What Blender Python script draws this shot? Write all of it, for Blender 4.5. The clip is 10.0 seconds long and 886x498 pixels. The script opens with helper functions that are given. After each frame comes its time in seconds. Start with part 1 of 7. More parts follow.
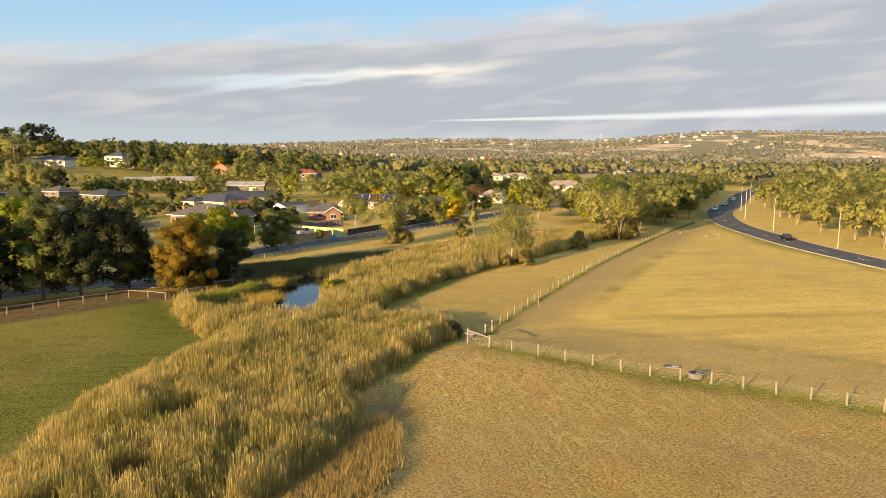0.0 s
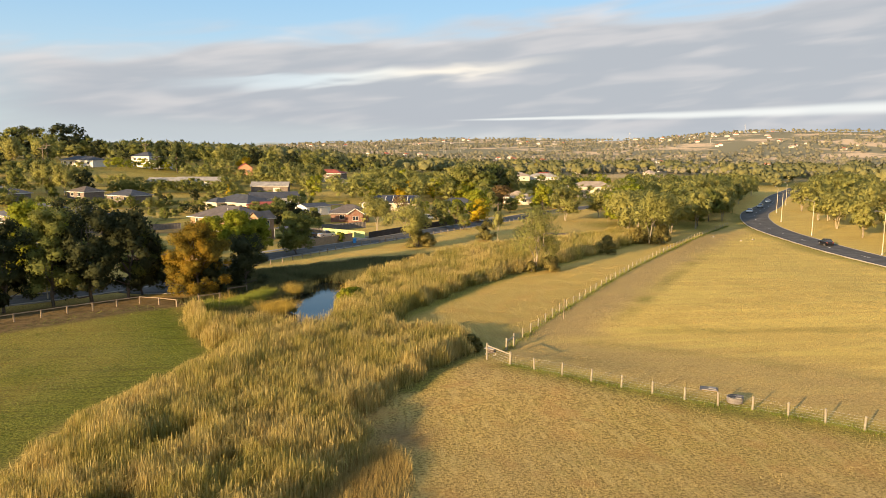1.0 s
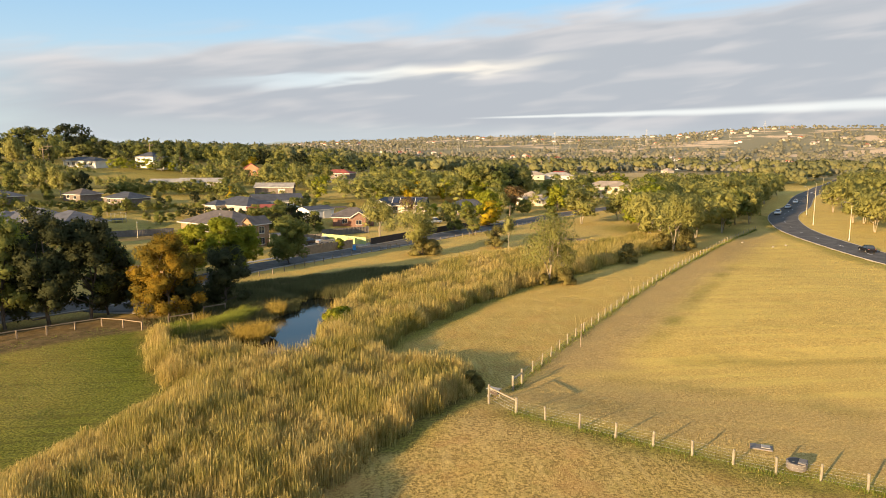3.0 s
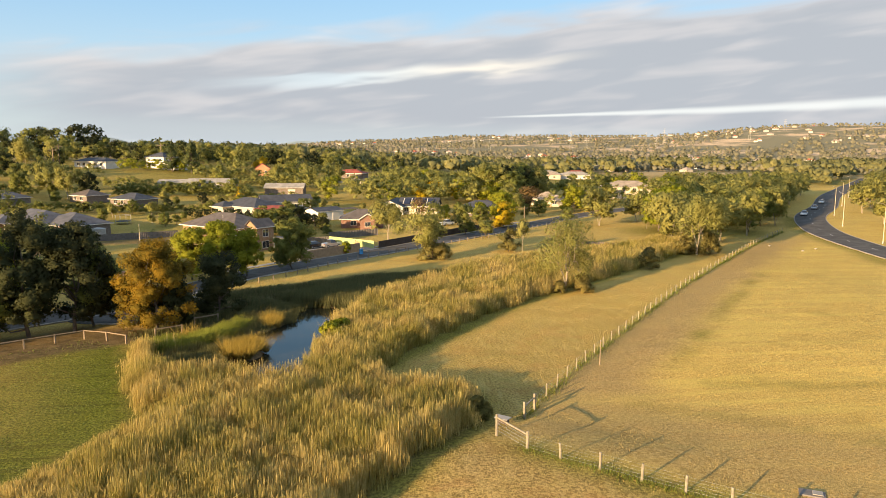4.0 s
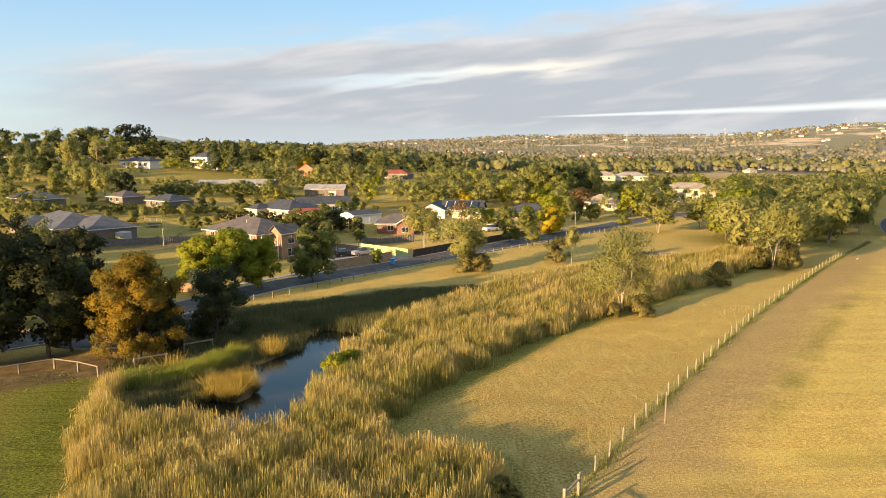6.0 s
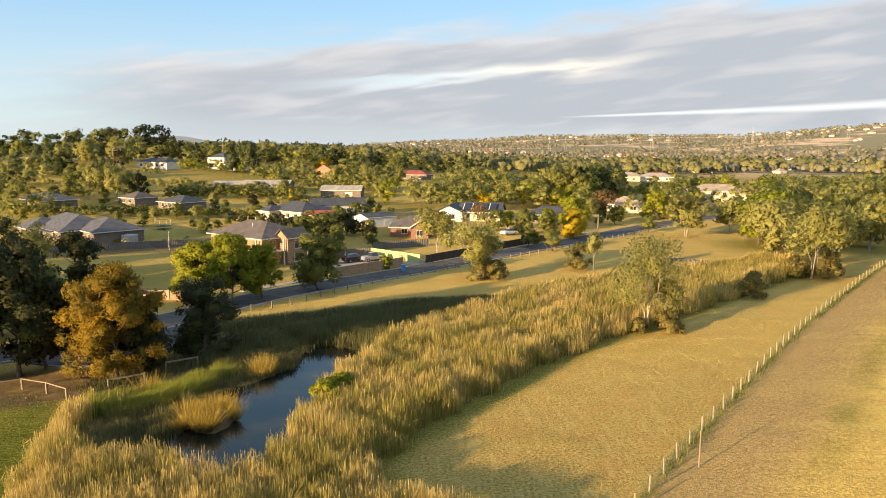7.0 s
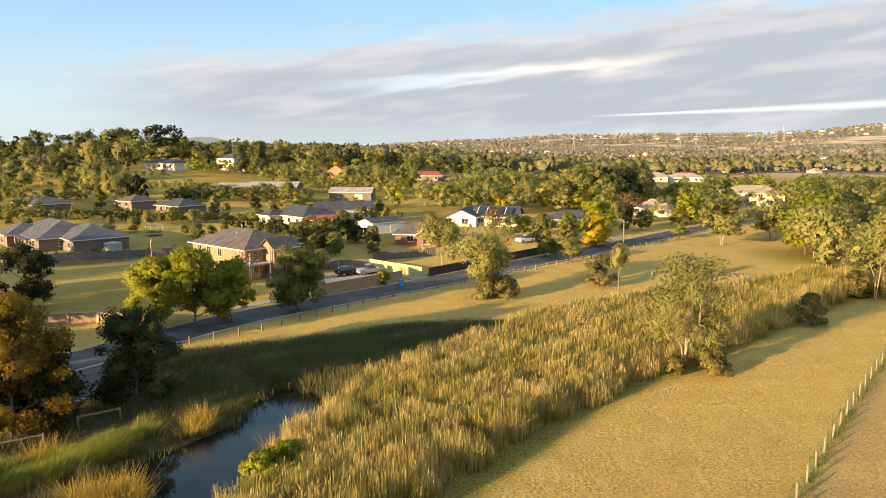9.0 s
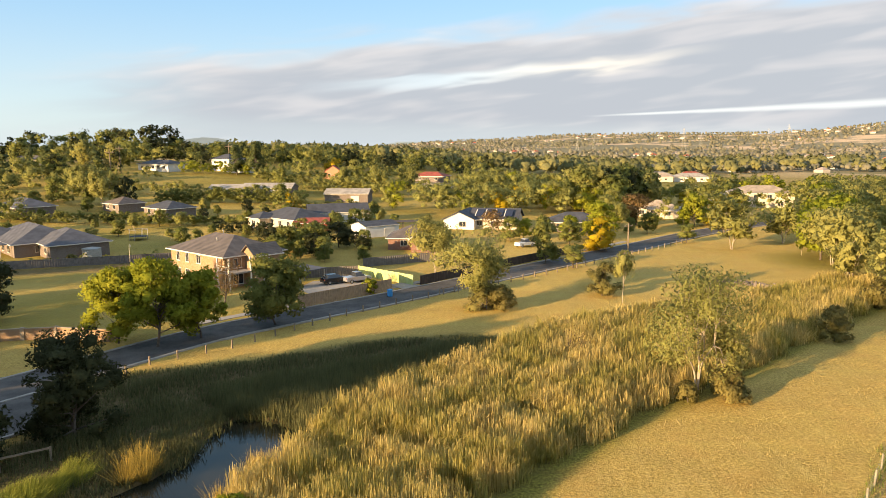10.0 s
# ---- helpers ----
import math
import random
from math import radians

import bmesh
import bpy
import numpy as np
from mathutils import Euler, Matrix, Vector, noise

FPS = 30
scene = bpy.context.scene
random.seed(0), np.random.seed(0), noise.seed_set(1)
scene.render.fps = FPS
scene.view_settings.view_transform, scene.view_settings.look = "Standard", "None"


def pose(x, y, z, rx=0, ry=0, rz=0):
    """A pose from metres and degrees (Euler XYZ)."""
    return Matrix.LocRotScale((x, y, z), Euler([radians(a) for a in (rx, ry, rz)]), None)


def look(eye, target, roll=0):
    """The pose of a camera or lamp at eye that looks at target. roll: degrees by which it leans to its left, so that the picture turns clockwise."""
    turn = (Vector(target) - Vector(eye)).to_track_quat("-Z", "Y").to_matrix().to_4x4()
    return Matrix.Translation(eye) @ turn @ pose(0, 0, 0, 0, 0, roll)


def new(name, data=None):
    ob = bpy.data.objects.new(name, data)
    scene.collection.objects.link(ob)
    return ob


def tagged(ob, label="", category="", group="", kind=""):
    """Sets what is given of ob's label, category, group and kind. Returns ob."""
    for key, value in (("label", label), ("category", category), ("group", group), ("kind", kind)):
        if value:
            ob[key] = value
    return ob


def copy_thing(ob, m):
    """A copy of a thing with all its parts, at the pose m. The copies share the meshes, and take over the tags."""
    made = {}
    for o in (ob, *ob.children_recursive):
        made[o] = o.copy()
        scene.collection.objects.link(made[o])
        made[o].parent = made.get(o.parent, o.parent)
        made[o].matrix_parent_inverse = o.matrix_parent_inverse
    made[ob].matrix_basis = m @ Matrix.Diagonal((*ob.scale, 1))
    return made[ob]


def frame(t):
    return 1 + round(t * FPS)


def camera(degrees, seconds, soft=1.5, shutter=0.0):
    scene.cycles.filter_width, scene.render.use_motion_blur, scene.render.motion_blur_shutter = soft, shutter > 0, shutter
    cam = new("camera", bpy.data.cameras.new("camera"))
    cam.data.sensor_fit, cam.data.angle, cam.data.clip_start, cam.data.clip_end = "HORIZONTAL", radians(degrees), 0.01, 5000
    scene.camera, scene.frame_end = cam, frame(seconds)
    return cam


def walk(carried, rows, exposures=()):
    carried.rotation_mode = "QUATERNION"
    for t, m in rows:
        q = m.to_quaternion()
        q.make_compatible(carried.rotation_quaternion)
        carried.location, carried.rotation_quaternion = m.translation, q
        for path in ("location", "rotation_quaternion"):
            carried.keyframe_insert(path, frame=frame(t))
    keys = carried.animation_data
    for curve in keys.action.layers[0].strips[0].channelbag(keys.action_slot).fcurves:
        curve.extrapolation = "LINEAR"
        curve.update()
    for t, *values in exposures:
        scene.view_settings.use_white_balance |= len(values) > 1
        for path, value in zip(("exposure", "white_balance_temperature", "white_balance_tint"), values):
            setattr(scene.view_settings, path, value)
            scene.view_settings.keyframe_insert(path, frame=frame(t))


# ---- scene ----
cam = camera(64.25, 10.0, soft=0.7)
PATH = [
    (0.0, pose(-12.035, -41.234, 20.427, 82.087, -0.395, -10.510)),
    (0.5, pose(-11.187, -39.184, 20.610, 82.047, -0.382, -9.267)),
    (1.0, pose(-10.375, -36.897, 20.810, 82.024, -0.385, -8.304)),
    (1.5, pose(-9.506, -34.381, 21.002, 81.992, -0.363, -7.421)),
    (2.0, pose(-8.612, -31.643, 21.154, 81.960, -0.300, -7.297)),
    (2.5, pose(-7.758, -28.737, 21.223, 81.899, -0.220, -7.325)),
    (4.0, pose(-5.078, -19.241, 21.193, 81.818, 0.041, -5.820)),
    (4.5, pose(-4.175, -15.960, 21.186, 81.819, 0.072, -4.862)),
    (5.0, pose(-3.306, -12.567, 21.175, 81.816, 0.051, -3.764)),
    (5.5, pose(-2.414, -9.130, 21.138, 81.803, 0.060, -2.695)),
    (7.0, pose(0.300, 1.400, 21.071, 81.840, 0.122, 0.300)),
    (7.5, pose(1.108, 5.005, 21.058, 81.855, 0.163, 0.764)),
    (8.0, pose(1.892, 8.700, 21.044, 81.850, 0.206, 1.242)),
    (8.5, pose(2.636, 12.388, 21.009, 81.855, 0.260, 1.816)),
    (9.0, pose(3.330, 16.101, 20.955, 81.843, 0.312, 2.229)),
    (9.5, pose(4.088, 19.806, 20.933, 81.848, 0.397, 2.455)),
    (10.0, pose(4.831, 23.500, 20.927, 81.838, 0.467, 2.532)),
]
walk(cam, PATH, exposures=[(0.0, 1.25, 6950, 10), (4.0, 1.32, 6950, 10), (7.0, 1.41, 6950, 10), (10.0, 1.45, 6950, 10)])

# ---- light ----
SUN_EL, SUN_AZ = 11.0, 228.0        # height of the sun and the compass bearing it stands at (y is north)
sun = new("sun", bpy.data.lights.new("sun", "SUN"))
sun.data.energy, sun.data.angle, sun.data.color = 5.0, radians(0.6), (1.0, 0.71, 0.40)
sa, se = radians(SUN_AZ), radians(SUN_EL)
sun.matrix_world = look((0, 0, 60), (-60 * math.sin(sa) * math.cos(se), -60 * math.cos(sa) * math.cos(se), 60 - 60 * math.sin(se)))


class Nodes:
    """Short hand for node trees: each call adds a node and links what it is given."""

    def __init__(self, tree):
        self.t = tree
        tree.nodes.clear()

    def put(self, socket, value):
        if isinstance(value, bpy.types.NodeSocket):
            self.t.links.new(value, socket)
        elif value is not None:
            socket.default_value = value

    def node(self, kind, ins=None):
        n = self.t.nodes.new(kind)
        for k, v in (ins or {}).items():
            self.put(n.inputs[k], v)
        return n

    def math(self, op, a, b=None, c=None, clamp=False):
        n = self.t.nodes.new("ShaderNodeMath")
        n.operation, n.use_clamp = op, clamp
        for i, v in enumerate((a, b, c)):
            self.put(n.inputs[i], v)
        return n.outputs[0]

    def step(self, value, lo, hi):
        n = self.t.nodes.new("ShaderNodeMapRange")
        n.interpolation_type = "SMOOTHSTEP"
        for k, v in (("Value", value), ("From Min", lo), ("From Max", hi)):
            self.put(n.inputs[k], v)
        return n.outputs[0]

    def mix(self, f, a, b, how="MIX"):
        n = self.t.nodes.new("ShaderNodeMix")
        n.data_type, n.blend_type = "RGBA", how
        self.put(n.inputs[0], f)
        self.put(n.inputs[6], (*a, 1) if isinstance(a, tuple) else a)
        self.put(n.inputs[7], (*b, 1) if isinstance(b, tuple) else b)
        return n.outputs[2]

    def noise(self, vec, scale, detail=4.0, rough=0.55, dist=0.0):
        n = self.node("ShaderNodeTexNoise", {"Vector": vec, "Scale": scale, "Detail": detail, "Roughness": rough, "Distortion": dist})
        return n.outputs["Fac"]


# sky: clear blue with a low bank of streaky stratus across the north-east
world = bpy.data.worlds.new("world")
scene.world = world
world.use_nodes = True
N = Nodes(world.node_tree)
tc = N.node("ShaderNodeTexCoord").outputs["Generated"]
sky = N.node("ShaderNodeTexSky")
sky.sky_type, sky.sun_disc, sky.sun_elevation, sky.sun_rotation = "NISHITA", False, se, sa
sky.air_density, sky.dust_density, sky.ozone_density = 1.0, 0.6, 1.5
sep = N.node("ShaderNodeSeparateXYZ", {0: tc})
X, Y, Z = sep.outputs
el = N.math("MULTIPLY", N.math("ARCSINE", Z), 57.296)
az = N.math("MULTIPLY", N.math("ARCTAN2", X, Y), 57.296)
# cloud plane coordinates, stretched along the streaks
uv = N.node("ShaderNodeCombineXYZ", {0: N.math("MULTIPLY", az, 0.055), 1: N.math("SUBTRACT", N.math("MULTIPLY", el, 0.33), N.math("MULTIPLY", az, 0.035)), 2: 0.0}).outputs[0]
n1 = N.noise(uv, 1.5, 3.0, 0.5, 0.4)
n2 = N.noise(uv, 2.3, 2.5, 0.48, 0.35)
edge = N.math("ADD", N.math("ADD", N.math("MULTIPLY", az, 0.085), 8.9), N.math("MULTIPLY", N.math("SUBTRACT", n1, 0.5), 6.0))
bank = N.step(N.math("SUBTRACT", edge, el), -1.2, 1.6)
leftfade = N.step(N.math("ADD", az, N.math("MULTIPLY", n2, 10.0)), -30.0, -13.0)
low = N.step(N.math("ADD", el, N.math("MULTIPLY", az, 0.03)), 0.9, 2.6)
streak = N.math("SUBTRACT", N.math("SUBTRACT", N.math("ADD", el, N.math("MULTIPLY", N.math("SUBTRACT", n2, 0.5), 0.25)), 2.42), N.math("MULTIPLY", N.math("SUBTRACT", az, 12.0), 0.024))
wide = N.math("MULTIPLY", N.step(az, 6.0, 46.0), 0.52)
gap = N.math("MULTIPLY", N.math("SUBTRACT", 1.0, N.step(N.math("ABSOLUTE", streak), N.math("MULTIPLY", wide, 0.1), N.math("ADD", wide, 0.10))), N.step(az, 8.0, 14.0))
cover = N.math("MULTIPLY", N.math("MULTIPLY", bank, leftfade), N.math("ADD", 0.72, N.math("MULTIPLY", low, 0.26)), clamp=True)
glow = N.step(N.math("ADD", N.math("MULTIPLY", n2, 0.6), N.math("MULTIPLY", n1, 0.4)), 0.46, 0.66)
rim = N.math("MULTIPLY", N.step(N.math("SUBTRACT", edge, el), 2.6, 0.2), 0.38)
band = N.math("SUBTRACT", N.math("SUBTRACT", el, 5.55), N.math("MULTIPLY", az, 0.075))
band = N.math("MULTIPLY", N.math("SUBTRACT", 1.0, N.step(N.math("ABSOLUTE", N.math("ADD", band, N.math("MULTIPLY", N.math("SUBTRACT", n2, 0.5), 2.0))), 0.0, 0.75)), 0.75)
cl = N.mix(N.math("ADD", N.math("MULTIPLY", glow, 0.38), rim, clamp=True), (0.385, 0.425, 0.49), (0.72, 0.69, 0.70))
cl = N.mix(N.math("MULTIPLY", N.math("MULTIPLY", band, N.step(az, -16.0, 0.0)), N.step(az, 20.0, 8.0)), cl, N.mix(N.step(az, -4.0, 10.0), (0.66, 0.78, 0.86), (0.96, 0.90, 0.80)))
cl = N.mix(N.math("MULTIPLY", gap, 0.72), cl, (0.80, 0.85, 0.87))
blue = N.mix(N.step(el, 1.0, 14.0), (0.50, 0.64, 0.76), (0.25, 0.50, 0.80))
blue = N.mix(N.step(el, 18.0, 45.0), blue, (0.45, 0.565, 0.73))
clear = N.mix(0.75, N.mix(1.0, sky.outputs[0], (0.16, 0.16, 0.16), "MULTIPLY"), blue)
skycol = N.mix(cover, clear, cl)
haze = N.step(el, 2.2, -0.4)
skycol = N.mix(N.math("MULTIPLY", haze, 0.4), skycol, (0.50, 0.58, 0.65))
bg = N.node("ShaderNodeBackground", {"Color": skycol, "Strength": 0.52})
N.node("ShaderNodeOutputWorld", {"Surface": bg.outputs[0]})

# ---- materials ----
MATS = {}


def material(name, build):
    if name not in MATS:
        m = bpy.data.materials.new(name)
        m.use_nodes = True
        n = Nodes(m.node_tree)
        n.node("ShaderNodeOutputMaterial", {"Surface": build(n)})
        MATS[name] = m
    return MATS[name]


def principled(n, color, rough=0.8, metal=0.0, normal=None, spec=0.5):
    return n.node("ShaderNodeBsdfPrincipled", {"Base Color": (*color, 1) if isinstance(color, tuple) else color, "Roughness": rough, "Metallic": metal,
                                               "Specular IOR Level": spec, **({"Normal": normal} if normal else {})}).outputs[0]


def paint(name, color, rough=0.6, metal=0.0, vary=0.25, scale=3.0, bump=0.0):
    """A painted, cast or sawn surface with two scales of wear."""

    def build(n):
        pos = n.node("ShaderNodeNewGeometry").outputs["Position"]
        a, b = n.noise(pos, scale, 5), n.noise(pos, scale * 9, 3)
        f = n.math("ADD", n.math("MULTIPLY", a, 0.7), n.math("MULTIPLY", b, 0.3))
        dark, light = tuple(c * (1 - vary) for c in color), tuple(min(1, c * (1 + vary * 0.8)) for c in color)
        rnd = n.node("ShaderNodeObjectInfo").outputs["Random"]
        col = n.mix(n.step(f, 0.3, 0.7), dark, light)
        col = n.mix(n.math("MULTIPLY", rnd, vary * 0.8), col, tuple(c * 0.72 for c in color))
        nor = n.node("ShaderNodeBump", {"Strength": bump, "Distance": 0.02, "Height": b}).outputs[0] if bump else None
        return principled(n, col, rough, metal, nor)

    return material(name, build)


def leafy(name, base, second, trans=0.38):
    """Leaves: two hues mixed leaf by leaf and by patches, gap shade painted in, letting some light through."""

    def build(n):
        g = n.node("ShaderNodeNewGeometry")
        rnd = g.outputs["Random Per Island"]
        big = n.noise(g.outputs["Position"], 0.45, 3)
        tree = n.node("ShaderNodeObjectInfo").outputs["Random"]
        f = n.math("ADD", n.math("MULTIPLY", rnd, 0.34), n.math("MULTIPLY", n.step(big, 0.35, 0.65), 0.6), clamp=True)
        col = n.mix(f, base, second)
        col = n.mix(n.math("MULTIPLY", tree, 0.35), col, tuple(c * k for c, k in zip(base, (0.75, 0.95, 0.8))))
        # noise paints the shade of gaps between leaf clusters
        gap_noise = n.noise(g.outputs["Position"], 2.6, 4, 0.7)
        col = n.mix(n.math("MULTIPLY", n.step(gap_noise, 0.60, 0.36), 0.4), col, tuple(c * 0.5 for c in base))
        nor = n.node("ShaderNodeBump", {"Strength": 0.55, "Distance": 0.3, "Height": gap_noise}).outputs[0]
        d = principled(n, col, 0.7, normal=nor, spec=0.08)
        t = n.node("ShaderNodeBsdfTranslucent", {"Color": n.mix(0.5, col, second)}).outputs[0]
        return n.node("ShaderNodeMixShader", {0: trans, 1: d, 2: t}).outputs[0]

    return material(name, build)


LEAF = {
    "gum": leafy("leaf_gum", (0.290, 0.282, 0.086), (0.460, 0.420, 0.136), 0.44),
    "plane": leafy("leaf_plane", (0.25, 0.275, 0.030), (0.45, 0.435, 0.052), 0.42),
    "orange": leafy("leaf_orange", (0.115, 0.112, 0.026), (0.42, 0.255, 0.028), 0.40),
    "green": leafy("leaf_green", (0.165, 0.185, 0.050), (0.325, 0.315, 0.088), 0.42),
    "dark": leafy("leaf_dark", (0.048, 0.056, 0.026), (0.110, 0.114, 0.048)),
    "yellow": leafy("leaf_yellow", (0.42, 0.31, 0.022), (0.66, 0.45, 0.028), 0.42),
    "pine": leafy("leaf_pine", (0.090, 0.112, 0.046), (0.19, 0.205, 0.080)),
    "bare": leafy("leaf_bare", (0.22, 0.14, 0.06), (0.34, 0.22, 0.09)),
    "scrub": leafy("leaf_scrub", (0.19, 0.165, 0.055), (0.36, 0.295, 0.098)),
}
BARK = {
    "pale": paint("bark_pale", (0.34, 0.28, 0.20), 0.85, vary=0.35, scale=1.5, bump=0.4),
    "dark": paint("bark_dark", (0.13, 0.10, 0.075), 0.9, vary=0.3, scale=2.0, bump=0.4),
}


def build_ground(n):
    g = n.node("ShaderNodeNewGeometry").outputs["Position"]
    kinds = n.node("ShaderNodeVertexColor")
    kinds.layer_name = "zone"
    green, dirt_and_shade, gold = n.node("ShaderNodeSeparateColor", {0: kinds.outputs[0]}).outputs
    far = kinds.outputs["Alpha"]
    wear = n.node("ShaderNodeVertexColor")
    wear.layer_name = "wear"
    dead = n.node("ShaderNodeSeparateColor", {0: wear.outputs[0]}).outputs[0]
    flat = n.node("ShaderNodeMapping", {"Vector": g, "Scale": (1, 1, 0.2)}).outputs[0]
    fine, mid, wide, vast = n.noise(flat, 4.6, 5, 0.78), n.noise(flat, 0.9, 5, 0.65), n.noise(flat, 0.11, 4, 0.6), n.noise(flat, 0.22, 3, 0.6)
    # mowing streaks run along the paddock
    rows = n.node("ShaderNodeMapping", {"Vector": g, "Rotation": (0, 0, radians(-38)), "Scale": (0.05, 0.55, 0.2)}).outputs[0]
    streaks = n.noise(rows, 1.0, 4, 0.6, 0.4)
    dry = n.mix(n.step(fine, 0.40, 0.60), (0.175, 0.122, 0.034), (0.54, 0.375, 0.115))
    mown = n.node("ShaderNodeMapping", {"Vector": g, "Rotation": (0, 0, radians(36)), "Scale": (1.5, 0.28, 0.2)}).outputs[0]
    dry = n.mix(n.math("MULTIPLY", n.step(n.noise(mown, 1.0, 4, 0.65, 0.5), 0.50, 0.64), 0.38), dry, (0.60, 0.44, 0.165))
    dry = n.mix(n.math("MULTIPLY", n.step(mid, 0.48, 0.66), 0.4), dry, (0.34, 0.275, 0.07))
    dry = n.mix(n.math("MULTIPLY", n.step(vast, 0.50, 0.64), 0.45), dry, (0.42, 0.225, 0.075))
    golden = n.mix(n.step(fine, 0.34, 0.68), (0.385, 0.252, 0.057), (0.685, 0.482, 0.147))
    golden = n.mix(n.math("MULTIPLY", n.step(streaks, 0.44, 0.62), 0.5), golden, (0.62, 0.46, 0.12))
    golden = n.mix(n.math("MULTIPLY", n.step(wide, 0.56, 0.72), 0.22), golden, (0.36, 0.25, 0.06))
    col = n.mix(gold, dry, golden)
    col = n.mix(dead, col, n.mix(n.step(fine, 0.42, 0.60), (0.235, 0.152, 0.068), (0.42, 0.292, 0.142)))
    lush = n.mix(n.step(fine, 0.40, 0.62), (0.050, 0.064, 0.008), (0.20, 0.212, 0.024))
    lush = n.mix(n.math("MULTIPLY", n.step(mid, 0.5, 0.72), 0.4), lush, (0.18, 0.165, 0.036))
    swath = n.node("ShaderNodeMapping", {"Vector": g, "Rotation": (0, 0, radians(-51)), "Scale": (0.10, 1.9, 0.2)}).outputs[0]
    lush = n.mix(n.math("MULTIPLY", n.step(n.noise(swath, 1.0, 3, 0.6, 0.6), 0.52, 0.62), 0.55), lush, (0.050, 0.056, 0.010))
    col = n.mix(n.math("ADD", n.math("MULTIPLY", n.step(wide, 0.52, 0.70), n.math("SUBTRACT", 0.20, n.math("MULTIPLY", gold, 0.14))), green, clamp=True), col, lush)
    # dark earth: bare dirt, and the painted shade of the pond bank
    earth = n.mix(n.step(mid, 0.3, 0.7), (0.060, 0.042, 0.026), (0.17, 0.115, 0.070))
    col = n.mix(n.math("MULTIPLY", dirt_and_shade, n.math("ADD", 0.55, n.math("MULTIPLY", fine, 0.7)), clamp=True), col, earth)
    # far hill colours, greyed a little to paint in haze
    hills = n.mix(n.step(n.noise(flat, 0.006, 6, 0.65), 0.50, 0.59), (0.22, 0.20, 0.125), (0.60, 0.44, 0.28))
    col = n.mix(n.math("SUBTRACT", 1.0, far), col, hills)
    h = n.math("ADD", n.math("MULTIPLY", fine, 0.6), n.math("MULTIPLY", mid, 0.7))
    bump = n.node("ShaderNodeBump", {"Strength": 1.0, "Distance": 0.19, "Height": h}).outputs[0]
    return principled(n, col, 0.95, normal=bump, spec=0.1)


GROUND = material("ground", build_ground)


def build_reed(n):
    uvn = n.node("ShaderNodeSeparateXYZ", {0: n.node("ShaderNodeTexCoord").outputs["UV"]})
    rnd, up = uvn.outputs[0], uvn.outputs[1]
    g = n.node("ShaderNodeNewGeometry").outputs["Position"]
    patch = n.step(n.noise(n.node("ShaderNodeMapping", {"Vector": g, "Scale": (1, 1, 0.05)}).outputs[0], 0.16, 4, 0.6), 0.40, 0.62)
    green = n.mix(rnd, (0.21, 0.195, 0.040), (0.40, 0.345, 0.085))
    straw = n.mix(rnd, (0.48, 0.375, 0.125), (0.66, 0.51, 0.205))
    amount = n.math("ADD", n.math("MULTIPLY", up, 0.42), n.math("SUBTRACT", n.math("MULTIPLY", patch, 0.75), 0.32), clamp=True)
    amount = n.math("ADD", amount, n.math("MULTIPLY", n.math("SUBTRACT", rnd, 0.5), 0.5), clamp=True)
    col = n.mix(amount, green, straw)
    rusty = n.step(n.noise(n.node("ShaderNodeMapping", {"Vector": g, "Scale": (1, 1, 0.3)}).outputs[0], 0.55, 4, 0.65), 0.50, 0.66)
    col = n.mix(n.math("MULTIPLY", rusty, 0.40), col, (0.25, 0.165, 0.065))
    north = n.node("ShaderNodeSeparateXYZ", {0: g}).outputs[1]
    col = n.mix(n.math("MULTIPLY", n.step(north, 62.0, 34.0), 0.14), col, n.mix(rnd, (0.13, 0.105, 0.040), (0.30, 0.235, 0.115)))
    d = principled(n, col, 0.7, spec=0.2)
    t = n.node("ShaderNodeBsdfTranslucent", {"Color": col}).outputs[0]
    return n.node("ShaderNodeMixShader", {0: 0.5, 1: d, 2: t}).outputs[0]


def build_sedge(n):
    uvn = n.node("ShaderNodeSeparateXYZ", {0: n.node("ShaderNodeTexCoord").outputs["UV"]})
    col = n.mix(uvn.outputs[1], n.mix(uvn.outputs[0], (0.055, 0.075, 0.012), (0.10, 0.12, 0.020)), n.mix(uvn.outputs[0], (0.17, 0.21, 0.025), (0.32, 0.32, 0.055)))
    t = n.node("ShaderNodeBsdfTranslucent", {"Color": col}).outputs[0]
    return n.node("ShaderNodeMixShader", {0: 0.25, 1: principled(n, col, 0.65, spec=0.2), 2: t}).outputs[0]


# green reed colour with the shade of the pond bank painted in
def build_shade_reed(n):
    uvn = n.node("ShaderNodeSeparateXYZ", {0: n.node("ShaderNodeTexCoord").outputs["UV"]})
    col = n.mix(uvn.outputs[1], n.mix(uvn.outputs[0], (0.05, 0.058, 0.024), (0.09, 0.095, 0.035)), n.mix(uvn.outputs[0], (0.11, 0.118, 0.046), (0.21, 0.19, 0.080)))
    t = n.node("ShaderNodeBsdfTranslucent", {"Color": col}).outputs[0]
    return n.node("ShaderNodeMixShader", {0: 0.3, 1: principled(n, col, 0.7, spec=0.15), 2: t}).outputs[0]


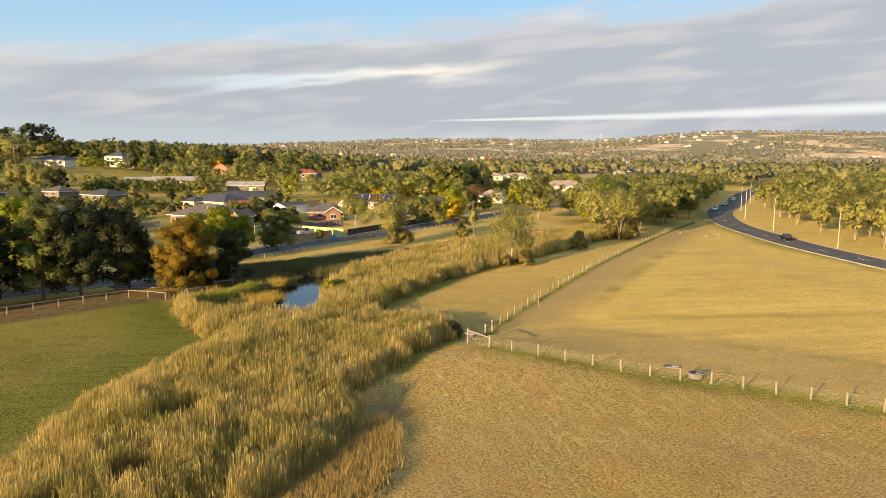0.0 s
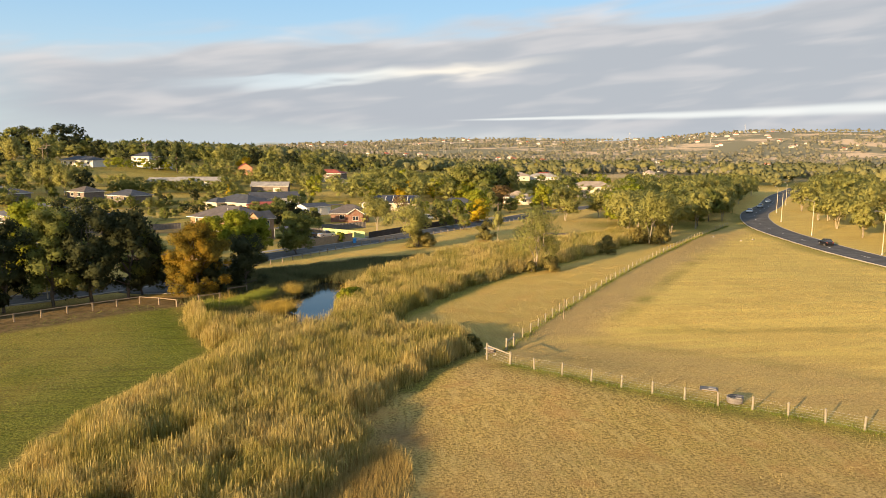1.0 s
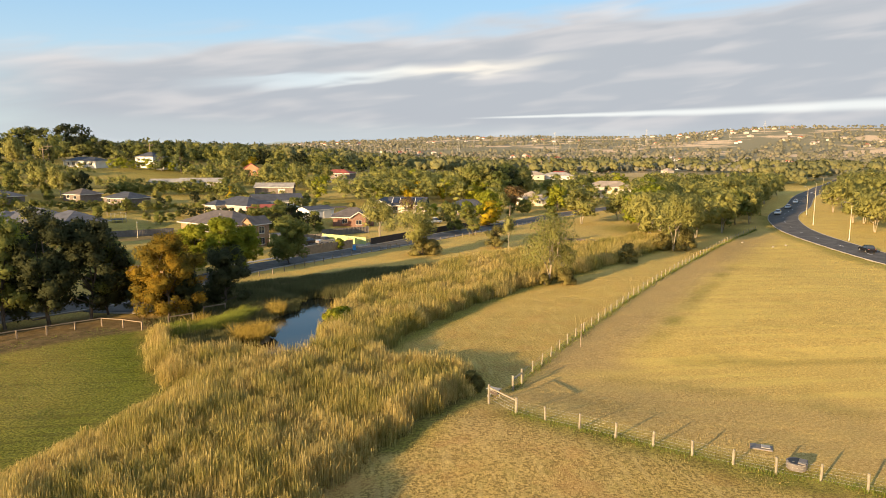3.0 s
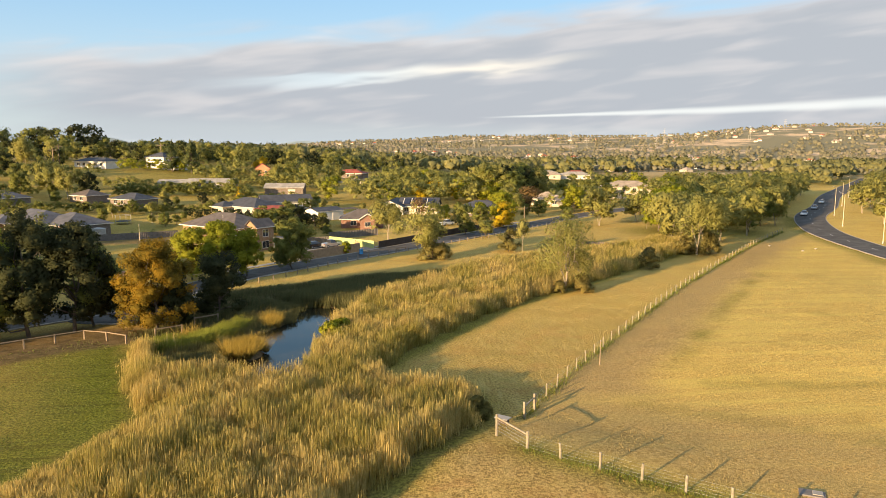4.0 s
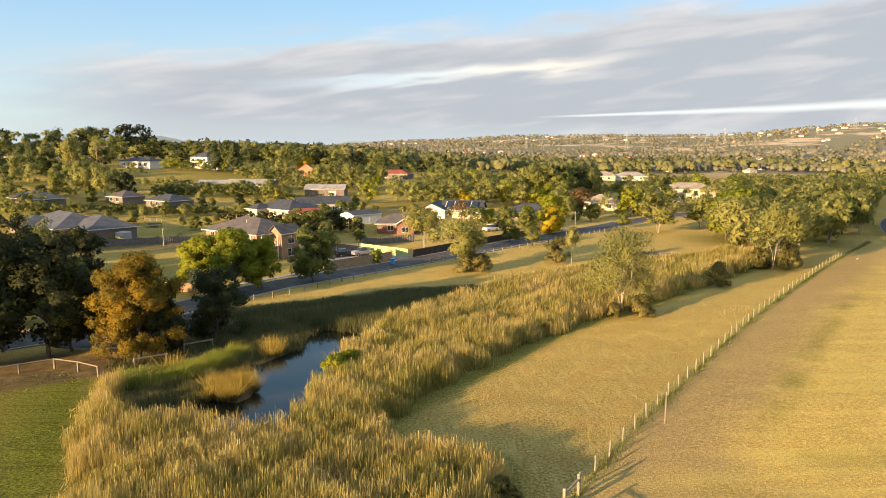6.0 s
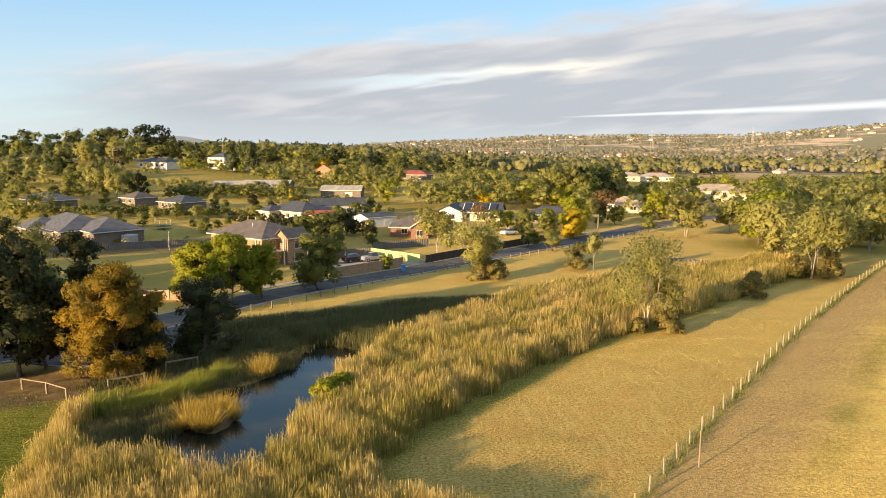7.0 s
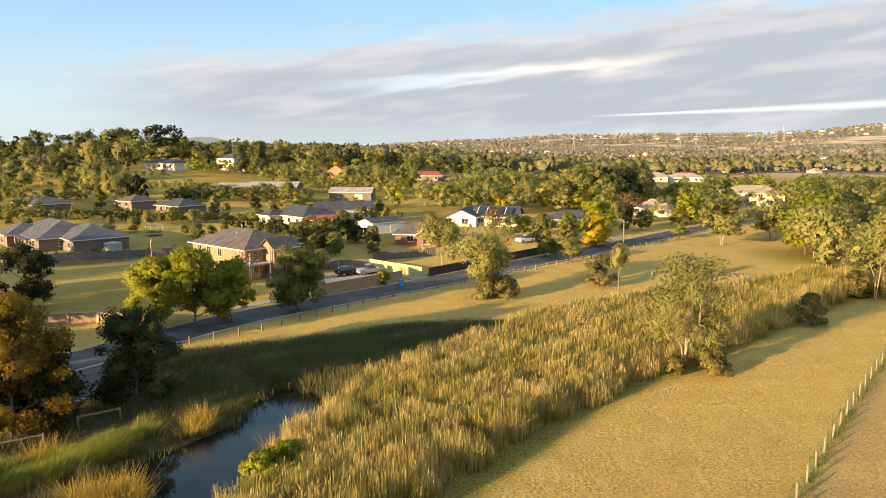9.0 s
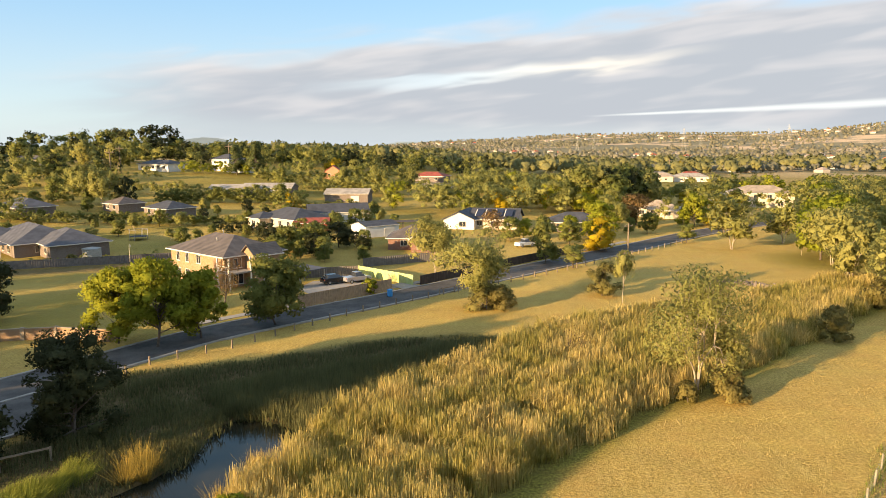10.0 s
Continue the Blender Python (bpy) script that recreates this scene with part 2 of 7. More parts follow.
def build_rush(n):
    uvn = n.node("ShaderNodeSeparateXYZ", {0: n.node("ShaderNodeTexCoord").outputs["UV"]})
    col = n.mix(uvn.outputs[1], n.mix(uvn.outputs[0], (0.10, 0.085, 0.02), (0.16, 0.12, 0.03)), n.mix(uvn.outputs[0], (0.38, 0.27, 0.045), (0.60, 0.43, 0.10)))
    t = n.node("ShaderNodeBsdfTranslucent", {"Color": col}).outputs[0]
    return n.node("ShaderNodeMixShader", {0: 0.25, 1: principled(n, col, 0.7, spec=0.2), 2: t}).outputs[0]


def build_tuft(n):
    uvn = n.node("ShaderNodeSeparateXYZ", {0: n.node("ShaderNodeTexCoord").outputs["UV"]})
    col = n.mix(uvn.outputs[0], (0.22, 0.16, 0.052), (0.43, 0.31, 0.115))
    return principled(n, col, 0.85, spec=0.1)


def build_water(n):
    g = n.node("ShaderNodeNewGeometry").outputs["Position"]
    rip = n.node("ShaderNodeBump", {"Strength": 0.05, "Distance": 0.05, "Height": n.noise(g, 2.2, 3)}).outputs[0]
    murk = n.mix(n.step(n.noise(g, 0.25, 4), 0.4, 0.65), (0.012, 0.014, 0.010), (0.030, 0.026, 0.014))
    return n.node("ShaderNodeBsdfPrincipled", {"Base Color": murk, "Roughness": 0.03, "IOR": 1.33, "Normal": rip, "Specular IOR Level": 0.4}).outputs[0]


def build_asphalt(n):
    g = n.node("ShaderNodeNewGeometry").outputs["Position"]
    f, w = n.noise(g, 30.0, 3), n.noise(g, 0.35, 5, 0.65)
    col = n.mix(n.step(w, 0.35, 0.7), (0.070, 0.066, 0.063), (0.125, 0.117, 0.110))
    col = n.mix(n.math("MULTIPLY", n.step(f, 0.45, 0.7), 0.4), col, (0.17, 0.16, 0.15))
    return principled(n, col, 0.9, spec=0.12)


def build_tiles(color):
    def build(n):
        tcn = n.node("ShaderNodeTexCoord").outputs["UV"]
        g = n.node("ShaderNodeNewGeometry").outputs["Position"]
        wave = n.node("ShaderNodeTexWave", {"Vector": tcn, "Scale": 0.9, "Distortion": 0.0})
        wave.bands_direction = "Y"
        wave = wave.outputs["Fac"]
        w = n.noise(g, 0.6, 5)
        col = n.mix(n.step(w, 0.3, 0.7), tuple(c * 0.72 for c in color), tuple(c * 1.2 for c in color))
        col = n.mix(n.math("MULTIPLY", n.noise(g, 6.0, 2), 0.35), col, tuple(c * 0.6 for c in color))
        nor = n.node("ShaderNodeBump", {"Strength": 0.6, "Distance": 0.04, "Height": wave}).outputs[0]
        return principled(n, col, 0.75, normal=nor, spec=0.3)

    return build


def build_brick(a, b, mortar):
    def build(n):
        uvv = n.node("ShaderNodeTexCoord").outputs["UV"]
        t = n.node("ShaderNodeTexBrick", {"Vector": uvv, "Color1": (*a, 1), "Color2": (*b, 1), "Mortar": (*mortar, 1), "Scale": 1.0, "Mortar Size": 0.012, "Brick Width": 0.24, "Row Height": 0.086})
        g = n.node("ShaderNodeNewGeometry").outputs["Position"]
        col = n.mix(n.math("MULTIPLY", n.noise(g, 0.8, 5), 0.4), t.outputs["Color"], tuple(c * 0.65 for c in a))
        nor = n.node("ShaderNodeBump", {"Strength": 0.4, "Distance": 0.01, "Height": n.math("SUBTRACT", 1.0, t.outputs["Fac"])}).outputs[0]
        return principled(n, col, 0.85, normal=nor, spec=0.2)

    return build


REED, SEDGE, RUSH, TUFT = material("reed", build_reed), material("sedge", build_sedge), material("rush", build_rush), material("tuft", build_tuft)
SHADE_REED = material("shade_reed", build_shade_reed)
WATER, ASPHALT = material("water", build_water), material("asphalt", build_asphalt)
ROOF = {
    "grey": material("tile_grey", build_tiles((0.105, 0.105, 0.118))),
    "brown": material("tile_brown", build_tiles((0.125, 0.105, 0.095))),
    "slate": material("tile_slate", build_tiles((0.065, 0.068, 0.08))),
    "red": material("tile_red", build_tiles((0.30, 0.075, 0.05))),
    "tan": material("tile_tan", build_tiles((0.36, 0.29, 0.22))),
    "steel": material("roof_steel", build_tiles((0.34, 0.31, 0.27))),
}
WALL = {
    "tan": material("brick_tan", build_brick((0.31, 0.172, 0.085), (0.38, 0.222, 0.115), (0.40, 0.33, 0.25))),
    "red": material("brick_red", build_brick((0.34, 0.12, 0.065), (0.42, 0.17, 0.09), (0.4, 0.33, 0.27))),
    "dullred": material("brick_dull_red", build_brick((0.21, 0.085, 0.055), (0.27, 0.115, 0.07), (0.3, 0.25, 0.21))),
    "brown": material("brick_brown", build_brick((0.155, 0.12, 0.10), (0.205, 0.16, 0.135), (0.26, 0.235, 0.21))),
    "cream": paint("render_cream", (0.56, 0.48, 0.36), 0.8, vary=0.12, scale=0.8),
    "white": paint("render_white", (0.64, 0.62, 0.58), 0.8, vary=0.1, scale=0.8),
    "orange": paint("render_orange", (0.56, 0.27, 0.15), 0.8, vary=0.15, scale=0.8),
    "redshed": paint("shed_red", (0.42, 0.06, 0.045), 0.6, vary=0.15, scale=0.8),
}
WOOD = paint("weathered_post", (0.25, 0.19, 0.13), 0.9, vary=0.35, scale=4.0, bump=0.3)
DARKWOOD = paint("dark_paling", (0.075, 0.055, 0.045), 0.85, vary=0.3, scale=2.0)
PALING = paint("tan_paling", (0.40, 0.27, 0.16), 0.85, vary=0.25, scale=2.0, bump=0.2)
GREYPALING = paint("grey_paling", (0.17, 0.15, 0.135), 0.85, vary=0.25, scale=2.0, bump=0.2)
LIME = paint("pale_green_steel", (0.50, 0.56, 0.22), 0.5, vary=0.1)
STEEL = paint("galvanised_steel", (0.34, 0.34, 0.33), 0.55, 0.35, vary=0.15)
TRIM = paint("cream_trim", (0.62, 0.58, 0.51), 0.5, vary=0.08)
CONCRETE = paint("concrete", (0.33, 0.30, 0.265), 0.9, vary=0.2, scale=1.5)
ROCK = paint("brown_rock", (0.17, 0.135, 0.105), 0.9, vary=0.35, scale=1.2, bump=0.3)
POST = paint("pale_post", (0.27, 0.235, 0.17), 0.9, vary=0.35, scale=4.0, bump=0.3)
WIRE = paint("dull_wire", (0.42, 0.41, 0.37), 0.6, 0.2, vary=0.1)
LINE = paint("road_line", (0.72, 0.71, 0.68), 0.7, vary=0.2)
GLASS = material("window_glass", lambda n: principled(n, (0.03, 0.035, 0.045), 0.06, 0.0, None, 0.9))
BLACK = paint("black_rubber", (0.02, 0.02, 0.022), 0.7, vary=0.1)

# ---- building helpers ----


def part(name, bm, mat, parent=None, label="", smooth=False):
    """Links a bmesh as one mesh object, under a thing or a part."""
    me = bpy.data.meshes.new(name)
    bm.to_mesh(me)
    bm.free()
    me.materials.append(mat)
    if smooth:
        me.shade_smooth()
    ob = new(name, me)
    ob.parent = parent
    return tagged(ob, label)


def thing(name, m, label, category, group="", kind=""):
    ob = new(name)
    ob.empty_display_size = 0.2
    ob.matrix_world = m
    return tagged(ob, label, category, group, kind)


def box(bm, cx, cy, cz, sx, sy, sz, rz=0.0, bevel=0.0):
    """A box with its centre and sizes; bevel rounds its edges."""
    r = bmesh.ops.create_cube(bm, size=1, matrix=pose(cx, cy, cz, 0, 0, rz) @ Matrix.Diagonal((sx, sy, sz, 1)))
    if bevel:
        es = list({e for v in r["verts"] for e in v.link_edges})
        bmesh.ops.bevel(bm, geom=es, offset=bevel, segments=1, affect="EDGES", profile=0.5)
    return bm


def boxes(*rows, bevel=0.0):
    bm = bmesh.new()
    for r in rows:
        box(bm, *r, bevel=bevel)
    return bm


def tube(bm, points, radii, sides=7, cap=True):
    """A tapered tube through points."""
    rings = []
    for i, p in enumerate(points):
        p = Vector(p)
        d = (Vector(points[min(i + 1, len(points) - 1)]) - Vector(points[max(i - 1, 0)])).normalized()
        a = d.orthogonal().normalized()
        b = d.cross(a)
        rings.append([bm.verts.new(p + (a * math.cos(k * 2 * math.pi / sides) + b * math.sin(k * 2 * math.pi / sides)) * radii[i]) for k in range(sides)])
    for r0, r1 in zip(rings, rings[1:]):
        for k in range(sides):
            bm.faces.new((r0[k], r0[(k + 1) % sides], r1[(k + 1) % sides], r1[k]))
    if cap:
        bm.faces.new(rings[-1])
        bm.faces.new(rings[0][::-1])
    return bm


def sm(a, b, x):
    t = np.clip((np.asarray(x, float) - a) / (b - a), 0, 1)
    return t * t * (3 - 2 * t)


def inside(poly, x, y):
    """Which of the points lie inside the polygon."""
    x, y = np.asarray(x, float), np.asarray(y, float)
    hit = np.zeros(x.shape, bool)
    for (x0, y0), (x1, y1) in zip(poly, poly[1:] + poly[:1]):
        if y0 != y1:
            hit ^= ((y0 > y) != (y1 > y)) & (x < (x1 - x0) * (y - y0) / (y1 - y0) + x0)
    return hit


def distance(line, x, y, closed=False):
    """How far the points lie from a line of points."""
    x, y = np.asarray(x, float), np.asarray(y, float)
    best = np.full(x.shape, 1e9)
    for (x0, y0), (x1, y1) in zip(line, line[1:] + (line[:1] if closed else [])):
        dx, dy = x1 - x0, y1 - y0
        t = np.clip(((x - x0) * dx + (y - y0) * dy) / (dx * dx + dy * dy + 1e-9), 0, 1)
        best = np.minimum(best, np.hypot(x - x0 - t * dx, y - y0 - t * dy))
    return best


def depth(poly, x, y):
    """Signed distance: positive inside the polygon."""
    d = distance(poly, x, y, True)
    return np.where(inside(poly, x, y), d, -d)


def wobble(x, y, s, seed=0.0):
    """Cheap smooth variation between about -1 and 1."""
    return (np.sin(x * s + 1.7 * np.sin(y * s * 0.7 + seed) + seed) + np.sin(y * s * 1.13 + 1.3 * np.sin(x * s * 0.83 + seed * 2) + 2.1)) * 0.5


# ---- plan: outlines on the ground ----
POND = [(-23.5, 57.5), (-24.4, 53.5), (-22.8, 49.5), (-19.4, 46.0), (-14.5, 43), (-11.8, 44), (-11.0, 48.5), (-11.4, 53), (-9.6, 57.5), (-9.6, 62.5), (-8.3, 65.5), (-7.0, 71), (-8.8, 74.5), (-11.8, 76.5), (-14.8, 76.5), (-15.4, 71), (-16.0, 67), (-17.5, 64), (-20, 62.5)]
ISLAND = [(-20.8, 54.5), (-19.6, 52.6), (-17.6, 51.8), (-16.2, 53.5), (-16.3, 55.8), (-18.2, 57.0), (-20.2, 56.6)]
REEDS = [(-36, -14), (-20, -12), (-14.5, -0.5), (-11.2, 5), (-9.0, 9), (-8.8, 16.3), (-5.2, 21), (-1.8, 26), (2.6, 31.2), (3.8, 36), (3.4, 39.2), (0.2, 40.2), (-3.2, 41.0), (-4.2, 46.1), (-3.0, 49.5), (1.8, 57.4), (9.2, 67.6), (18, 77.6), (24, 82.5), (31, 89.2), (38, 96.5), (50, 108), (59, 118), (66, 130),
         (60, 132), (42, 119), (28, 112), (17, 105), (8, 98), (0, 94), (-9, 88), (-15, 84), (-17.5, 79.5), (-15.2, 76.8), (-13, 70), (-17, 62), (-22.5, 57), (-27, 56), (-29.8, 58.5), (-30, 53.5), (-26.8, 44), (-23.7, 36.4), (-25.8, 29.5), (-29.2, 22), (-31.6, 14), (-32, 4)]
SEDGES = [(-29.8, 57.4), (-26.5, 59.6), (-24, 62.2), (-21.8, 66.4), (-20.0, 65.4), (-20.6, 62.6), (-22.4, 58.6), (-25.2, 55.8), (-28.5, 54.4)]
MUD = [(-27.4, 54.6), (-25.2, 55.8), (-22.4, 58.6), (-20.4, 62.6), (-18.8, 62.0), (-20.6, 57.6), (-21.4, 53.4), (-20, 50), (-18.5, 46.5), (-20.5, 45.7), (-23, 46.0), (-25.5, 48.0), (-28.0, 50.4)]
# outline of the bank whose shade is painted into the ground
SHADE_BAND = [(-33, 61), (-30, 59.5), (-24, 64), (-18, 62), (-15, 70), (-15, 77), (-8, 84), (2, 92), (11, 98), (4, 101), (-8, 97), (-17, 91), (-28, 86.5), (-29.5, 80), (-28.5, 72)]
LAWN = [(-32, -40), (-32.3, 5), (-31.2, 16), (-28.8, 22.4), (-25.3, 30), (-23.4, 37), (-26.6, 44), (-30, 53.5), (-31.5, 58.6), (-37, 60.6), (-44, 55), (-52, 48), (-80, 24), (-110, 0), (-110, -40)]
ROAD_C = [(92, -60), (90.5, -10), (91, 35), (92.2, 60), (93.6, 80), (96.4, 103), (104, 132.5), (113, 156.5), (129, 184), (157, 219), (199, 276), (262, 350), (330, 430)]
STREET_C = [(-90, 42), (-62, 60.5), (-50, 68), (-40, 77), (-32.5, 89), (-25.8, 100.2), (-17.5, 109.5), (-8.5, 118.7), (-1.3, 126.8), (6, 135), (15, 145.2), (28, 160), (43, 178), (60, 197), (80, 214), (110, 236)]
FENCE_A = [(5.2, 25.4), (7.0, 23.5), (10.8, 21.0), (15.0, 18.4), (19.5, 15.5), (23.9, 12.9), (32.0, 5.9), (53.0, -13.5)]
FENCE_B = [(6.6, 32.9), (10.0, 38.3), (16.3, 47.6), (22.6, 56.2), (29.4, 65.6), (42.5, 83.0), (60.0, 104.5), (79.0, 127.0), (99.0, 149.5)]


def terr(x, y):
    """Height of the land without ponds and banks."""
    x, y = np.asarray(x, float), np.asarray(y, float)
    z = 14 * sm(170, 420, -0.4 * x + 0.92 * y) * sm(140, -140, x)
    z = z + 1.0 * np.exp(-((x - 6) / 9.0) ** 2 / 1.4 - ((y - 24) / np.where(y < 24, 9.0, 5.0)) ** 2 / 1.4)
    d, a = np.hypot(x, y), np.degrees(np.arctan2(x, y))
    z = z + (58 + 10 * wobble(x, y, 0.004)) * sm(800, 2100, d) * (0.85 * sm(-14, 9, a) + 0.35 * sm(20, 33, a))
    return z + 0.25 * wobble(x, y, 0.05, 1.0) * sm(70, 140, np.hypot(x - 5, y - 40))


def at_ground(x, y):
    return float(terr(x, y))


def spaced(lo, hi, inner, step, grow):
    """Grid lines: even between the inner limits, widening outwards."""
    mid = list(np.arange(inner[0], inner[1] + 1e-6, step))
    up, s = [mid[-1]], step
    while up[-1] < hi:
        s *= grow
        up.append(min(hi, up[-1] + s))
    dn, s = [mid[0]], step
    while dn[-1] > lo:
        s *= grow
        dn.append(max(lo, dn[-1] - s))
    return np.array(dn[:0:-1] + mid + up[1:])


def mesh_object(name, verts, faces, mat, uv=None, smooth=False, normals=None):
    """A large mesh from arrays; faces all have the same number of corners."""
    me = bpy.data.meshes.new(name)
    nv, (nf, k) = len(verts), faces.shape
    me.vertices.add(nv)
    me.vertices.foreach_set("co", np.asarray(verts, np.float32).ravel())
    me.loops.add(nf * k)
    me.loops.foreach_set("vertex_index", faces.astype(np.int32).ravel())
    me.polygons.add(nf)
    me.polygons.foreach_set("loop_start", np.arange(0, nf * k, k, dtype=np.int32))
    me.polygons.foreach_set("use_smooth", np.full(nf, smooth))
    if uv is not None:
        layer = me.uv_layers.new(name="UVMap")
        layer.data.foreach_set("uv", np.asarray(uv, np.float32)[faces.ravel()].ravel())
    me.update(calc_edges=True)
    if normals is not None:
        me.polygons.foreach_set("use_smooth", np.full(nf, True))
        me.normals_split_custom_set_from_vertices(np.asarray(normals, np.float32))
    me.materials.append(mat)
    return new(name, me)


def build_ground_sheet():
    gx = spaced(-4800, 4800, (-75, 125), 1.25, 1.09)
    gy = spaced(-900, 4900, (-45, 165), 1.25, 1.07)
    x, y = np.meshgrid(gx, gy)
    z = terr(x, y)
    dp = depth(POND, x, y)
    isle = sm(-0.8, 1.0, depth(ISLAND, x, y))
    z = z - 1.3 * sm(-1.2, 2.2, dp) * (1 - isle) + 0.1 * isle
    near = (np.hypot(x, y - 40) < 190)
    z = z + near * 0.06 * wobble(x, y, 0.9)
    # low bank along the long fence, on the paddock side
    fb = distance(FENCE_B, x, y)
    east = inside(FENCE_B + [(150, 149), (150, -60), (53, -13.5), (32, 5.9), (19.5, 15.5), (7, 23.5), (4.0, 28)], x, y)
    z = z + east * 0.5 * sm(0.5, 6, fb) * sm(160, 120, y) * sm(80, 60, x) * sm(36, 50, y)
    # kinds of ground, with painted shade on the pond bank
    rd, st = distance(ROAD_C, x, y), distance(STREET_C, x, y)
    n = wobble(x, y, 0.12, 3.0)
    green = sm(-1.0, 1.5, depth(LAWN, x, y)) * (0.80 + 0.1 * n - 0.15 + 0.30 * sm(11, 2, distance(REEDS, x, y, True) + 2 * n))
    green = np.maximum(green, 0.55 * sm(9.5, 5.5, rd + 1.5 * n) * (x < 97 + 0.3 * (y - 100)))
    green = np.maximum(green, 0.55 * sm(26, 10, np.hypot(x - 78, (y - 152) * 1.2) + 5 * n))
    green = np.maximum(green, 0.75 * sm(2.6, 0.4, distance(REEDS, x, y, True) + 0.9 * n) * (y > 20))
    green = np.maximum(green, east * 0.62 * sm(1.8, 0.2, np.abs(fb - 8.4 - 0.3 * wobble(x, y, 0.9, 6.0))) * np.clip(0.6 + 0.6 * wobble(x, y, 0.6, 2.0), 0, 1) * sm(40, 52, y) * sm(100, 75, y))
    green = np.maximum(green, 0.62 * sm(2.6, 0.5, distance(FENCE_A, x, y) + 0.6 * n))
    # the bank's shade, put into the ground as dark earth over green
    shade_band = sm(-1.5, 1.5, depth(SHADE_BAND, x, y) + 0.8 * n)
    green = np.maximum(green, 0.85 * shade_band)
    for k, line in enumerate(([(24.7, 39.4), (36.5, 38.0), (52, 36.4), (75, 34)], [(16.9, 34.9), (26.7, 29.6), (35.8, 22.1), (48, 12)])):
        green = np.maximum(green, (0.30 - 0.06 * k) * sm(1.3, 0.2, distance(line, x, y) + 0.5 * wobble(x, y, 0.5, k)))
    green = np.maximum(green, 0.55 * sm(0, 8, depth([(84, 338), (165, 338), (172, 440), (92, 440)], x, y)))
    far_green = sm(175, 230, y - 0.5 * x)
    green = np.maximum(green, far_green * np.clip(0.20 + 0.45 * wobble(x, y, 0.03, 5), 0.0, 0.8))
    green = np.maximum(green, 0.48 * sm(-24, -30, x - 0.3 * (y - 98)) * sm(96, 100, y) * np.clip(0.7 + 0.5 * wobble(x, y, 0.15, 2), 0.2, 1))
    dirt_and_shade = 0.9 * sm(3.2, 1.6, distance([(-33, 60.6), (-38, 58.2), (-43, 54.2), (-50, 49.0), (-58, 42.8), (-85, 22)], x, y) + 0.6 * n)
    dirt_and_shade = np.maximum(dirt_and_shade, 0.85 * sm(3.5, 1.0, distance([(-30, 62.5), (-38, 64), (-46, 58.5), (-56, 50), (-85, 28)], x, y) + n))
    dirt_and_shade = np.maximum(dirt_and_shade, 0.06 * east * sm(7.5, 3.0, fb + 1.4 * n) * sm(150, 110, y))
    dirt_and_shade = np.maximum(dirt_and_shade, 1.3 * sm(-1.2, 0.3, dp))
    dirt_and_shade = np.maximum(dirt_and_shade, 0.75 * sm(5.5, 0.5, np.hypot((x + 6.2) * 1.2, y - 12) + n))
    dirt_and_shade = np.maximum(dirt_and_shade, 0.8 * sm(-1, 2, depth(REEDS, x, y)))
    dirt_and_shade = np.maximum(dirt_and_shade, 0.85 * shade_band)
    dirt_and_shade = np.maximum(dirt_and_shade, 0.75 * sm(6.5, 3.0, distance([(-110, 146), (-80, 138), (-52, 152)], x, y) + n))
    gold = east * 1.0
    dead = 0.66 * east * sm(11.0, 4.5, fb + 1.2 * wobble(x, y, 0.35, 4.0)) * sm(33, 40, y) * sm(160, 120, y)
    dead = np.maximum(dead, 0.55 * east * sm(16, 6, distance([(9, 28), (20, 22), (34, 12), (50, -2)], x, y) + 1.5 * n) * sm(1, 3.5, distance(FENCE_A, x, y)))
    dead = np.maximum(dead, 0.45 * sm(-2, 3, depth([(-9, -2), (-6, 8), (-7, 14), (1, 27), (6, 24), (32, 5), (53, -14), (40, -40), (-9, -40)], x, y)) * np.clip(0.4 + 0.8 * wobble(x, y, 0.22, 8.0), 0, 1))
    gold = np.maximum(gold, 0.9 * sm(95, 103, x - 0.3 * (y - 100)) * (y < 330))
    gold = np.maximum(gold, (0.2 + 0.35 * sm(50, 75, y)) * (y > 40) * (y < 400))
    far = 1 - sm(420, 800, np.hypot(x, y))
    nx, ny = len(gx), len(gy)
    i = np.arange(nx * ny).reshape(ny, nx)
    faces = np.stack([i[:-1, :-1], i[:-1, 1:], i[1:, 1:], i[1:, :-1]], -1).reshape(-1, 4)
    ob = mesh_object("ground", np.stack([x, y, z], -1).reshape(-1, 3), faces, GROUND, smooth=True)
    layer = ob.data.color_attributes.new("zone", "FLOAT_COLOR", "POINT")
    layer.data.foreach_set("color", np.clip(np.stack([green, dirt_and_shade, gold, far], -1), 0, 1).astype(np.float32).ravel())
    layer = ob.data.color_attributes.new("wear", "FLOAT_COLOR", "POINT")
    layer.data.foreach_set("color", np.clip(np.stack([dead, dead * 0, dead * 0, dead * 0 + 1], -1), 0, 1).astype(np.float32).ravel())
    return tagged(ob, "dry mown golden grass land with green lawns and far hills", "ground", kind="structure")


build_ground_sheet()


def flat_poly(name, poly, z, mat, label, category):
    bm = bmesh.new()
    f = bm.faces.new([bm.verts.new((x, y, z)) for x, y in poly])
    if f.normal.z < 0:
        f.normal_flip()
    bmesh.ops.triangulate(bm, faces=bm.faces[:])
    return tagged(part(name, bm, mat), label, category, kind="structure")


cx, cy = sum(p[0] for p in POND) / len(POND), sum(p[1] for p in POND) / len(POND)
flat_poly("water", [(cx + (x - cx) * 1.12, cy + (y - cy) * 1.06) for x, y in POND], -0.42, WATER, "still dark pond water mirroring the sky", "pond")


